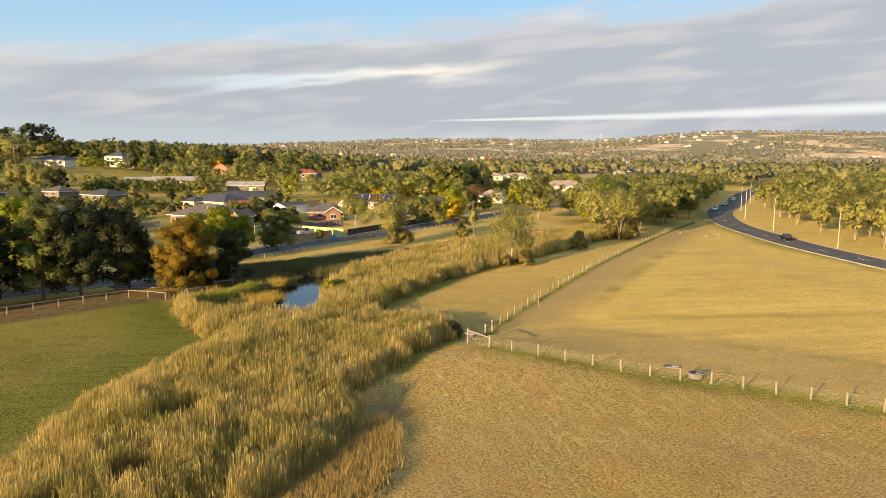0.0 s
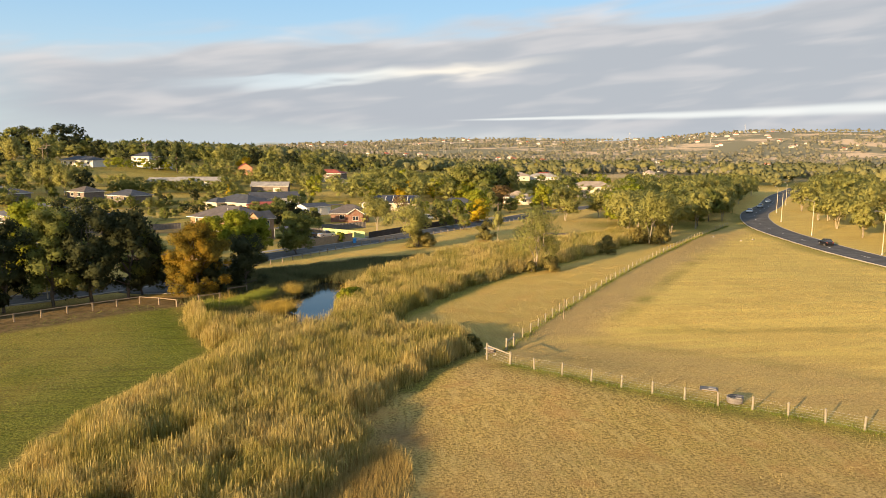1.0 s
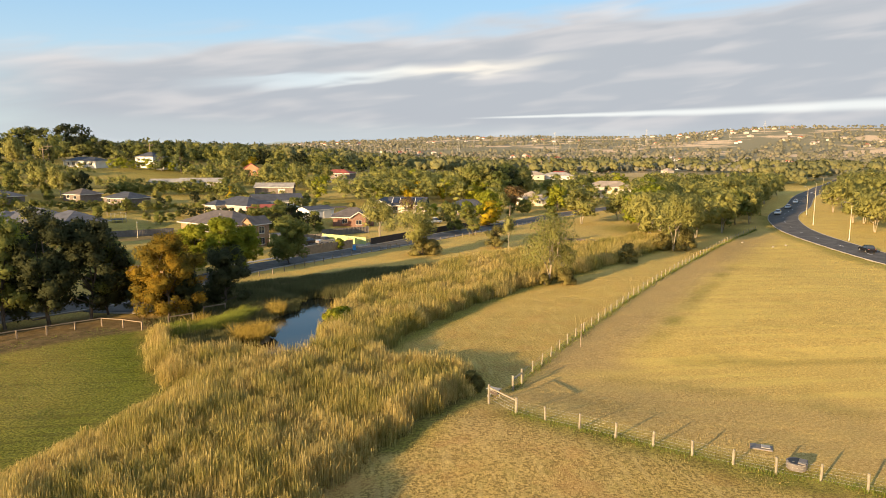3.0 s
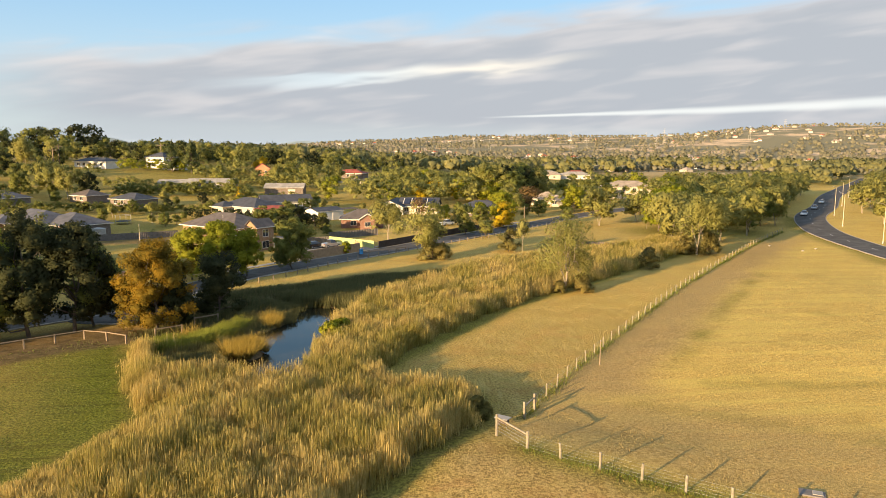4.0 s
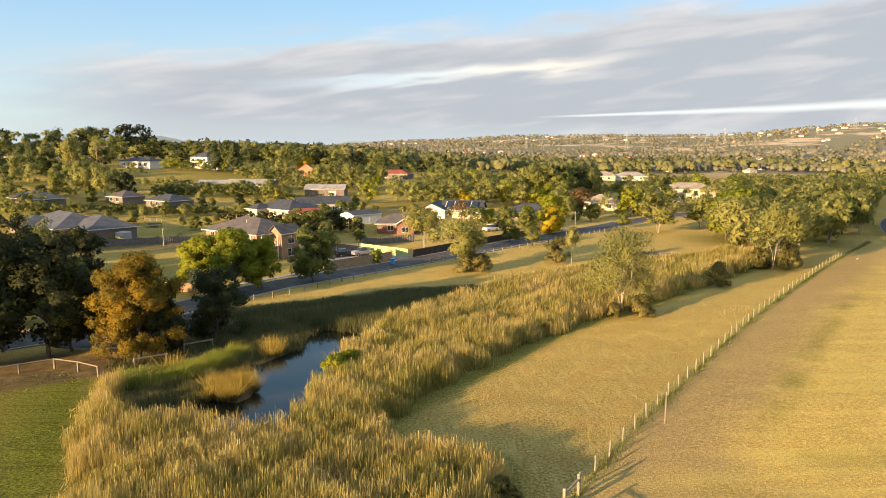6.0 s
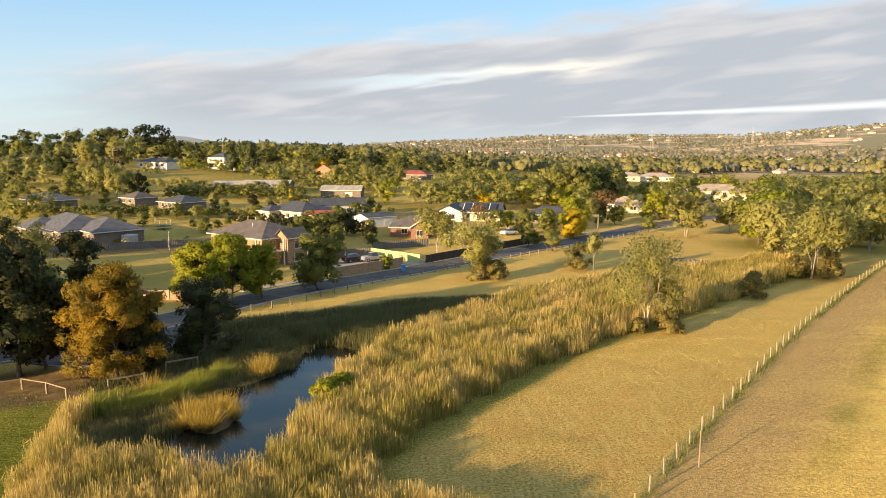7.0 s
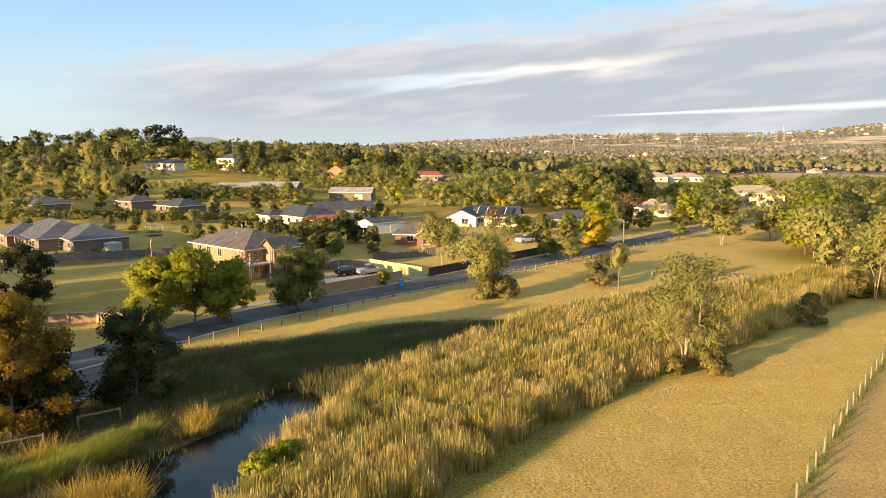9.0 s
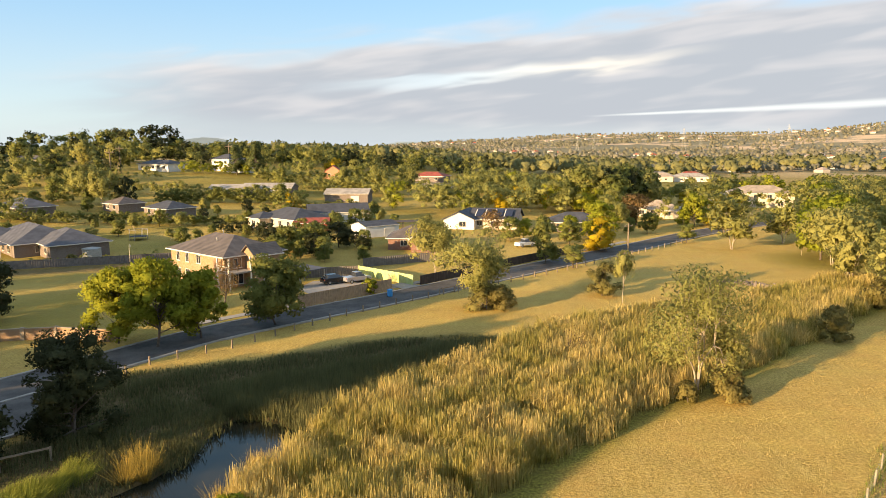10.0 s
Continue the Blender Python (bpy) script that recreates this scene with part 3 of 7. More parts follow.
def smooth_line(pts, step=2.0):
    """Points along a smooth curve through pts."""
    p = np.array(pts, float)
    out = []
    for i in range(len(p) - 1):
        p0, p1, p2, p3 = p[max(i - 1, 0)], p[i], p[i + 1], p[min(i + 2, len(p) - 1)]
        m1, m2 = (p2 - p0) / 2, (p3 - p1) / 2
        k = max(2, int(np.linalg.norm(p2 - p1) / step))
        for t in np.arange(k) / k:
            h = t * t * (3 - 2 * t)
            out.append((1 - h) * p1 + h * p2 + (t * (1 - t) ** 2) * m1 - (t * t * (1 - t)) * m2)
    out.append(p[-1])
    return np.array(out)


def ribbon(name, line, off0, off1, lift, thick, mat, parent=None, label="", category="", kind=""):
    """A slab that follows a line, between two offsets to its right."""
    p = np.array(line)
    d = np.gradient(p, axis=0)
    d /= np.linalg.norm(d, axis=1)[:, None]
    side = np.stack([d[:, 1], -d[:, 0]], 1)
    bm = bmesh.new()
    rows = []
    for q, s in zip(p, side):
        a, b = q + s * off0, q + s * off1
        za, zb = at_ground(*a) + lift, at_ground(*b) + lift
        rows.append([bm.verts.new(v) for v in ((*a, za - thick), (*a, za), (*b, zb), (*b, zb - thick))])
    for r0, r1 in zip(rows, rows[1:]):
        for k in range(3):
            bm.faces.new((r0[k], r1[k], r1[k + 1], r0[k + 1]))
    bm.faces.new(rows[0][::-1])
    bm.faces.new(rows[-1])
    bmesh.ops.recalc_face_normals(bm, faces=bm.faces[:])
    return tagged(part(name, bm, mat, parent), label, category, kind=kind)


road_line = smooth_line(ROAD_C, 4.0)
road = ribbon("road", road_line, -4.1, 4.1, 0.10, 0.5, ASPHALT, None, "grey asphalt main road curving through the paddocks", "road", "structure")
for o0, o1, nm in ((-4.28, -4.1, "kerb"), (4.1, 4.28, "kerb")):
    ribbon(nm, road_line, o0, o1, 0.16, 0.6, CONCRETE, road)
street_line = smooth_line(STREET_C, 3.0)
street = ribbon("street", street_line, -3.1, 3.1, 0.08, 0.4, ASPHALT, None, "narrow grey asphalt residential street with pale kerbs", "street", "structure")
for o0, o1 in ((-3.45, -3.1), (3.1, 3.45)):
    ribbon("kerb", street_line, o0, o1, 0.17, 0.5, CONCRETE, street)
ribbon("footpath", smooth_line(STREET_C[5:13], 3.0), -6.6, -5.2, 0.07, 0.3, CONCRETE, None, "pale concrete footpath beside the street", "footpath", "structure")
bm = bmesh.new()
bmesh.ops.create_circle(bm, cap_ends=True, radius=8.8, segments=40, matrix=pose(-37.0, 76.5, 0.09))
r = bmesh.ops.extrude_face_region(bm, geom=bm.faces[:])
bmesh.ops.translate(bm, verts=[v for v in r["geom"] if isinstance(v, bmesh.types.BMVert)], vec=(0, 0, -0.4))
bmesh.ops.recalc_face_normals(bm, faces=bm.faces[:])
part("turning_circle", bm, ASPHALT, street)
ring = [(-37.0 + 8.9 * math.cos(a), 76.5 + 8.9 * math.sin(a)) for a in np.linspace(radians(-100), radians(50), 30)]
ribbon("kerb", ring, -0.15, 0.15, 0.17, 0.4, CONCRETE, street)
# lane marks
dash = [(p, q) for p, q in zip(road_line[::3], road_line[1::3])]
for p, q in dash[4:75]:
    v = (q - p) / np.linalg.norm(q - p)
    m = p + v * 1.5
    part("lane_mark", boxes((m[0], m[1], at_ground(*m) + 0.104, 3.0, 0.13, 0.008, math.degrees(math.atan2(v[1], v[0])))), LINE, road)

# ---- houses ----
CLEAR = []          # (x, y, half width, depth kept clear in front) of what trees must not hide


def with_uv(bm):
    """Lays a metric texture map on each face by its own slope."""
    layer = bm.loops.layers.uv.verify()
    for f in bm.faces:
        n = f.normal
        h = Vector((-n.y, n.x, 0))
        h = h.normalized() if h.length > 1e-4 else Vector((1, 0, 0))
        v = n.cross(h)
        for l in f.loops:
            l[layer].uv = (l.vert.co.dot(h), l.vert.co.dot(v))
    return bm


def roof_mesh(w, d, z, rise, over, hip, thick=0.16):
    """A hipped or gabled roof over a w x d plan, ridge along the longer side, eaves at z."""
    bm = bmesh.new()
    a, b = w / 2 + over, d / 2 + over
    long_x = w >= d
    if not long_x:
        a, b = b, a
    run = (b if hip else 0)
    top = [(-a + run, 0, z + rise), (a - run, 0, z + rise)]
    eave = [(-a, -b, z), (a, -b, z), (a, b, z), (-a, b, z)]
    pts = [bm.verts.new(p if long_x else (-p[1], p[0], p[2])) for p in eave + top]
    e0, e1, e2, e3, t0, t1 = pts
    fs = [(e0, e1, t1, t0), (e2, e3, t0, t1)]
    if hip:
        fs += [(e1, e2, t1), (e3, e0, t0)]
    faces = [bm.faces.new(f) for f in fs]
    bm.normal_update()
    with_uv(bm)
    low = bmesh.ops.extrude_face_region(bm, geom=faces)
    bmesh.ops.translate(bm, verts=[v for v in low["geom"] if isinstance(v, bmesh.types.BMVert)], vec=(0, 0, -thick))
    bmesh.ops.recalc_face_normals(bm, faces=bm.faces[:])
    return bm


def walls(w, d, h, gable=0.0, t=0.25):
    """A closed ring of wall with thickness; gable raises the ends of the longer axis."""
    bm = bmesh.new()
    outer = [(-w / 2, -d / 2), (w / 2, -d / 2), (w / 2, d / 2), (-w / 2, d / 2)]
    inner = [(x - math.copysign(t, x), y - math.copysign(t, y)) for x, y in outer]
    lo = [bm.verts.new((x, y, -0.6)) for x, y in outer]
    up = [bm.verts.new((x, y, h)) for x, y in outer]
    ui = [bm.verts.new((x, y, h)) for x, y in inner]
    li = [bm.verts.new((x, y, -0.6)) for x, y in inner]
    for k in range(4):
        j = (k + 1) % 4
        bm.faces.new((lo[k], lo[j], up[j], up[k]))
        bm.faces.new((up[k], up[j], ui[j], ui[k]))
        bm.faces.new((ui[k], ui[j], li[j], li[k]))
    if gable:
        ends = ((1, 2), (3, 0)) if w >= d else ((0, 1), (2, 3))
        for k, j in ends:
            m = (up[k].co + up[j].co) / 2 + Vector((0, 0, gable))
            tip = bm.verts.new(m)
            bm.faces.new((up[k], up[j], tip))
    bm.normal_update()
    return with_uv(bm)


SIDES = {"front": (0, -1, 0), "right": (1, 0, 90), "back": (0, 1, 180), "left": (-1, 0, -90)}


def wall_spot(w, d, side, along, z):
    """The pose on a wall's outer face: x along it, y into the house."""
    sx, sy, turn = SIDES[side]
    p = pose(sx * w / 2, sy * d / 2, z, 0, 0, turn)
    return p @ pose(along, 0, 0)


def window(parent, m, w, h, mat=None):
    """A framed window with glass set back inside the frame."""
    bm = bmesh.new()
    f = 0.07
    for cx_, cz_, sx_, sz_ in ((0, h / 2 - f / 2, w, f), (0, -h / 2 + f / 2, w, f), (-w / 2 + f / 2, 0, f, h - 2 * f), (w / 2 - f / 2, 0, f, h - 2 * f), (0, 0, f * 0.7, h - 2 * f)):
        box(bm, cx_, -0.02, cz_, sx_, 0.10, sz_)
    fr = part("window", bm, mat or TRIM, parent)
    fr.matrix_local = m
    part("pane", boxes((0, -0.005, 0, w - 2 * f, 0.03, h - 2 * f)), GLASS, fr)
    part("sill", boxes((0, -0.06, -h / 2 - 0.04, w + 0.1, 0.16, 0.07)), mat or TRIM, fr)
    return fr


def block(parent, x, y, rz, w, d, h, rise, hip, wall, roof, wins=(), door=None, garage=None, over=0.5):
    """One roofed block of a house: walls, roof, fascia, windows, doors. Windows: (side, along, height, width, tall)."""
    at = pose(x, y, 0, 0, 0, rz)
    o = part("wall", walls(w, d, h, 0 if hip else rise - 0.12), wall, parent)
    o.matrix_local = at
    o = part("roof", roof_mesh(w, d, h - 0.02, rise + (0.0 if hip else 0.15), over, hip), roof, parent)
    o.matrix_local = at
    a, b = w / 2 + over, d / 2 + over
    runs = []
    for cx_, cy_, sx_, sy_ in ((0, -b, 2 * a + 0.1, 0.1), (0, b, 2 * a + 0.1, 0.1)) + (((-a, 0, 0.1, 2 * b - 0.1), (a, 0, 0.1, 2 * b - 0.1)) if hip else ()):
        if w >= d or hip:
            runs.append((cx_, cy_, h - 0.10, sx_, sy_, 0.18))
    if not runs:
        runs = [(s * a, 0, h - 0.10, 0.1, 2 * b, 0.18) for s in (-1, 1)]
    for run in [runs] if hip else [[q] for q in runs]:
        bm = bmesh.new()
        for q in run:
            box(bm, *q)
        o = part("gutter", bm, TRIM, parent)
        o.matrix_local = at
    if hip:
        bm = boxes((0, 0, h - 0.16, 2 * a - 0.12, 2 * b - 0.12, 0.04))
        o = part("eaves", bm, TRIM, parent)
        o.matrix_local = at
    for side, along, z, ww, hh in wins:
        window(parent, at @ wall_spot(w, d, side, along, z), ww, hh)
    for kind, spec, mat in (("door", door, WOOD), ("garage_door", garage, TRIM)):
        if spec:
            side, along, ww, hh = spec
            bm = boxes((0, -0.02, hh / 2, ww, 0.08, hh))
            for k in range(4):
                box(bm, 0, -0.07, hh * (k + 0.5) / 4, ww * 0.86, 0.03, hh / 4 - 0.12)
            o = part(kind, bm, mat, parent)
            o.matrix_local = at @ wall_spot(w, d, side, along, 0)
            part("frame", boxes((-ww / 2 - 0.05, 0, hh / 2, 0.1, 0.14, hh), (ww / 2 + 0.05, 0, hh / 2, 0.1, 0.14, hh), (0, 0, hh + 0.05, ww + 0.2, 0.14, 0.1)), TRIM, o)


def house(x, y, rz, label, blocks, front_clear=26, half=9, name="house"):
    h = thing(name, pose(x, y, at_ground(x, y), 0, 0, rz), label, name.replace("_", " "), "houses of the suburb" if name == "house" else "")
    for b in blocks:
        block(h, **b)
    CLEAR.append((x, y, half, front_clear))
    return h


def wins_row(side, n, span, z=1.45, w=1.5, h=1.25):
    return [(side, (k + 0.5) / n * span - span / 2, z, w, h) for k in range(n)]


def vent(parent, x, y, z):
    bm = tube(bmesh.new(), [(x, y, z - 0.6), (x, y, z + 0.35)], [0.06, 0.06], 8)
    tube(bm, [(x, y, z + 0.35), (x, y, z + 0.5)], [0.12, 0.10], 8)
    part("roof_vent", bm, STEEL, parent)


# two-storey tan brick house on the corner, gabled bay and balcony towards the street
h1 = house(-36.0, 136.5, -39, "two-storey tan brick house with a grey tiled hip roof", [
    dict(x=0, y=0, rz=0, w=16.2, d=10.5, h=5.0, rise=2.5, hip=True, wall=WALL["tan"], roof=ROOF["brown"], over=0.6,
         wins=[("front", -5.8, 3.9, 1.1, 1.5), ("front", -2.9, 3.9, 1.1, 1.5), ("front", -5.8, 1.3, 1.4, 1.4), ("front", -2.9, 1.3, 1.4, 1.4), ("front", 0.4, 1.3, 1.8, 1.4), ("front", 0.6, 3.9, 1.3, 1.4), ("right", -3.0, 1.3, 1.8, 1.6), ("right", 1.0, 3.8, 2.0, 1.8), ("right", -3.0, 3.8, 1.4, 1.5), ("left", 1, 3.8, 1.4, 1.2), ("left", -2, 1.4, 1.4, 1.2)],
         door=("right", 3.4, 1.0, 2.05)),
    dict(x=9.2, y=0.6, rz=90, w=4.6, d=3.4, h=5.0, rise=1.5, hip=False, wall=WALL["tan"], roof=ROOF["brown"], over=0.4, wins=[("front", 0, 3.7, 1.6, 1.5), ("front", 0, 1.3, 1.8, 1.5)]),
], 14, 9)
for px, py in ((7.2, -5.9), (10.4, -5.9), (10.4, -2.2)):
    part("column", boxes((px, py, 2.45, 0.22, 0.22, 4.9)), TRIM, h1)
part("balcony", boxes((8.8, -4.1, 2.65, 3.6, 4.0, 0.22)), CONCRETE, h1)
for k in range(9):
    part("baluster", boxes((7.2 + k * 0.4, -5.95, 3.2, 0.05, 0.05, 0.9)), TRIM, h1)
part("rail", boxes((8.8, -5.95, 3.68, 3.6, 0.08, 0.08)), TRIM, h1)
vent(h1, -2.5, 1.2, 7.3)
vent(h1, 1.2, -2.2, 6.6)

# long low house with a dark grey hip roof, verandah and water tank
h2 = house(-88.0, 167.0, -44, "long single-storey brown brick house with grey hip roofs and verandah", [
    dict(x=-3, y=1, rz=0, w=22, d=13, h=2.7, rise=3.0, hip=True, wall=WALL["brown"], roof=ROOF["grey"], over=0.7, wins=wins_row("front", 4, 18, 1.4, 1.9, 1.5) + [("right", -2, 1.4, 1.6, 1.3)], door=("front", 0.4, 1.0, 2.05)),
    dict(x=8.5, y=4.5, rz=0, w=14, d=11, h=2.7, rise=2.6, hip=True, wall=WALL["brown"], roof=ROOF["grey"], over=0.6, wins=[("front", 4, 1.4, 1.5, 1.2)]),
    dict(x=-9, y=-4, rz=90, w=9, d=9, h=2.7, rise=2.2, hip=True, wall=WALL["brown"], roof=ROOF["grey"], over=0.6, wins=[("left", 0, 1.4, 1.8, 1.4), ("front", 0, 1.4, 1.8, 1.4)]),
], 18, 16)
part("verandah_roof", boxes((0.5, -6.2, 2.62, 12, 3.0, 0.12)), ROOF["grey"], h2)
for k in range(5):
    part("verandah_post", boxes((-5 + k * 2.75, -7.5, 1.2, 0.14, 0.14, 2.7)), TRIM, h2)

ROT = -42
house(-42.5, 206, ROT, "single-storey cream house with dark tiled hip roof", [
    dict(x=0, y=0, rz=0, w=17, d=11, h=2.7, rise=2.4, hip=True, wall=WALL["cream"], roof=ROOF["slate"], wins=wins_row("front", 4, 15) + [("right", -2, 1.4, 1.4, 1.2), ("right", 2, 1.4, 1.4, 1.2)], garage=None),
    dict(x=-5, y=-6, rz=90, w=6, d=6, h=2.7, rise=1.5, hip=True, wall=WALL["cream"], roof=ROOF["slate"], wins=[("left", 0, 1.4, 1.6, 1.3)]),
], 8, 9)
house(-33.5, 219, ROT + 60, "low white rendered house with a dark grey roof", [
    dict(x=0, y=0, rz=0, w=16, d=9, h=2.8, rise=2.0, hip=False, wall=WALL["white"], roof=ROOF["slate"], wins=wins_row("front", 5, 14, 1.5, 1.3, 1.2) + [("right", 0, 1.5, 1.4, 1.2)])], 8, 8)
house(-36.0, 198.5, ROT + 50, "bright red steel garden shed with a low roof", [
    dict(x=0, y=0, rz=0, w=8, d=6, h=2.3, rise=0.9, hip=False, wall=WALL["redshed"], roof=ROOF["red"], garage=("front", 0, 2.6, 2.1))], 30, 4, "shed")
house(-19.0, 190.5, ROT + 80, "white corrugated steel shed with a grey roof", [
    dict(x=0, y=0, rz=0, w=9, d=7, h=2.7, rise=0.8, hip=False, wall=WALL["white"], roof=ROOF["slate"], over=0.15, garage=("front", 2, 2.6, 2.2))], 14, 5, "shed")
hg = house(-7.5, 169.5, ROT + 42, "red brick house with brown tiled gable roof and white bargeboards", [
    dict(x=0, y=2, rz=0, w=11, d=9, h=2.5, rise=2.3, hip=True, wall=WALL["dullred"], roof=ROOF["brown"], wins=wins_row("front", 2, 9)),
    dict(x=1.5, y=-3.5, rz=90, w=5, d=4, h=2.5, rise=1.5, hip=False, wall=WALL["dullred"], roof=ROOF["brown"], over=0.35, wins=[("left", 0, 1.35, 1.6, 1.3)]),
], 12, 5)
for s in (-1, 1):
    o = part("bargeboard", boxes((0, 0, 0, 3.1, 0.06, 0.22)), TRIM, hg)
    o.matrix_local = pose(1.5 + s * 1.25, -6.4, 3.35, 0, s * 32, 0)
hs = house(7.0, 208, ROT + 30, "cream house with dark gable roofs carrying solar panels", [
    dict(x=-5, y=0, rz=90, w=13, d=8, h=2.6, rise=1.9, hip=False, wall=WALL["white"], roof=ROOF["slate"], wins=[("left", 1, 1.4, 1.8, 1.4)]),
    dict(x=3.5, y=1, rz=0, w=12, d=10, h=2.6, rise=2.3, hip=False, wall=WALL["cream"], roof=ROOF["slate"], wins=wins_row("front", 3, 11)),
], 14, 10)
PANEL = material("solar_panel", lambda n: principled(n, n.mix(n.noise(n.node("ShaderNodeNewGeometry").outputs["Position"], 2.0), (0.012, 0.014, 0.03), (0.03, 0.035, 0.06)), 0.15, 0.2))
for k in range(4):
    o = part("solar_panel", boxes((0, 0, 0, 1.9, 3.6, 0.05), bevel=0.01), PANEL, hs)
    o.matrix_local = pose(-0.2 + k * 2.5, -2.2, 4.06, math.degrees(math.atan2(2.45, 5.5)))
    part("edge_frame", boxes((-1.05, 0, 0, 0.22, 3.7, 0.07)), TRIM, o)
house(30, 203, ROT + 35, "dark brown roofed brick house behind a fence", [
    dict(x=0, y=0, rz=0, w=13, d=9, h=2.5, rise=2.2, hip=True, wall=WALL["brown"], roof=ROOF["slate"], wins=wins_row("front", 3, 11))], 10, 6)
house(60, 238, ROT + 10, "cream rendered house with a pale tan tiled hip roof", [
    dict(x=0, y=0, rz=0, w=10.5, d=9.5, h=2.5, rise=2.4, hip=True, wall=WALL["cream"], roof=ROOF["tan"], wins=wins_row("front", 3, 10) + wins_row("right", 2, 8), garage=("right", -3.5, 2.6, 2.2)),
    dict(x=5, y=-4, rz=0, w=6, d=5, h=2.4, rise=1.6, hip=True, wall=WALL["cream"], roof=ROOF["tan"], wins=[("front", 0, 1.4, 1.6, 1.3)])], 22, 5)
house(104, 274, ROT + 30, "large two-storey cream house with a pale tiled roof", [
    dict(x=0, y=0, rz=0, w=20, d=12, h=5.0, rise=2.4, hip=True, wall=WALL["cream"], roof=ROOF["tan"], wins=wins_row("front", 4, 17, 3.9) + wins_row("front", 3, 17, 1.4, 2.0, 1.6)),
    dict(x=-13, y=1, rz=0, w=9, d=9, h=3.0, rise=2.0, hip=True, wall=WALL["cream"], roof=ROOF["tan"], wins=wins_row("front", 2, 7))], 14, 12)
for k, (hx, hy, hw, rf, wl) in enumerate(((112, 446, 18, "tan", "cream"), (132, 449, 20, "steel", "white"), (118, 470, 18, "steel", "white"), (140, 474, 16, "red", "cream"), (88, 700, 24, "steel", "white"))):
    house(hx, hy, ROT + 30 + 9 * (k % 3), "far pale suburban house with a hip roof", [dict(x=0, y=0, rz=0, w=hw, d=10, h=2.9, rise=2.3, hip=True, wall=WALL[wl], roof=ROOF[rf], wins=wins_row("front", 3, hw - 3))], 150 if k < 2 else 20, hw / 2 - 2)
for hx, hy, hw, hh in ((-80, 269, 15, 2.2), (-69, 276, 18, 2.4), (-39, 268, 15, 2.8)):
    house(hx, hy, ROT + 40, "long pale steel shed with a low-pitched roof", [dict(x=0, y=0, rz=0, w=hw, d=9, h=hh, rise=1.5, hip=False, wall=WALL["brown"], roof=ROOF["steel"], over=0.4, garage=("front", 3, 2.6, 2.0))], 30, hw / 2, "shed")
house(-134, 333, -28, "long white weatherboard house on the wooded hill", [dict(x=0, y=0, rz=0, w=20, d=9, h=2.9, rise=1.7, hip=True, wall=WALL["white"], roof=ROOF["slate"], wins=wins_row("front", 5, 18, 1.5, 1.8, 1.4))], 60, 10)
house(-104, 339, -28, "two-storey white house with dark roof on the hill", [
    dict(x=-3, y=0, rz=0, w=11, d=9, h=5.6, rise=2.2, hip=True, wall=WALL["white"], roof=ROOF["slate"], wins=wins_row("front", 3, 10, 4.2) + wins_row("front", 3, 10, 1.5)),
    dict(x=6, y=-1, rz=0, w=9, d=8, h=2.9, rise=1.5, hip=True, wall=WALL["white"], roof=ROOF["slate"], wins=wins_row("front", 3, 8))], 80, 9)
house(-58, 337, 8, "orange brick house with a steep front gable", [dict(x=0, y=0, rz=90, w=12, d=7, h=3.2, rise=2.4, hip=False, wall=WALL["orange"], roof=ROOF["red"], over=0.3, wins=[("left", -1.5, 1.5, 1.2, 1.4), ("left", 1.5, 1.5, 1.2, 1.4)])], 110, 5)
house(-15, 350, -20, "low house with a dark red roof among trees", [dict(x=0, y=0, rz=0, w=15, d=9, h=2.6, rise=1.9, hip=True, wall=WALL["brown"], roof=ROOF["red"], wins=wins_row("front", 3, 12))], 90, 9)
house(-121, 216, -40, "low house with a blue-grey hip roof", [dict(x=0, y=0, rz=0, w=16, d=10, h=2.6, rise=2.2, hip=True, wall=WALL["brown"], roof=ROOF["grey"], wins=wins_row("front", 3, 13))], 20, 9)
house(-83, 223, -35, "small house with a grey roof and solar panels", [dict(x=0, y=0, rz=0, w=12, d=9, h=2.4, rise=1.9, hip=True, wall=WALL["brown"], roof=ROOF["slate"], wins=wins_row("front", 3, 10))], 14, 6)
house(-99, 228, -35, "small house with a brown tiled roof", [dict(x=0, y=0, rz=0, w=9, d=8, h=2.4, rise=1.8, hip=True, wall=WALL["brown"], roof=ROOF["brown"], wins=wins_row("front", 2, 7))], 12, 5)
house(-226, 384, -30, "long low house among tall trees on the hill", [dict(x=0, y=0, rz=0, w=26, d=9, h=2.8, rise=2.2, hip=True, wall=WALL["cream"], roof=ROOF["brown"], wins=wins_row("front", 5, 22))], 40, 14)
for hx, hy, rf, hw in ((221, 246, "red", 13), (300, 324, "tan", 13), (330, 345, "red", 12), (376, 394, "tan", 14), (352, 350, "steel", 12), (410, 420, "tan", 14)):
    house(hx, hy, 20, "suburban house with a tiled roof behind gum trees", [dict(x=0, y=0, rz=0, w=hw, d=10, h=3.6, rise=2.4, hip=True, wall=WALL["cream"], roof=ROOF[rf], wins=wins_row("front", 3, hw - 3))], 55, hw / 2)

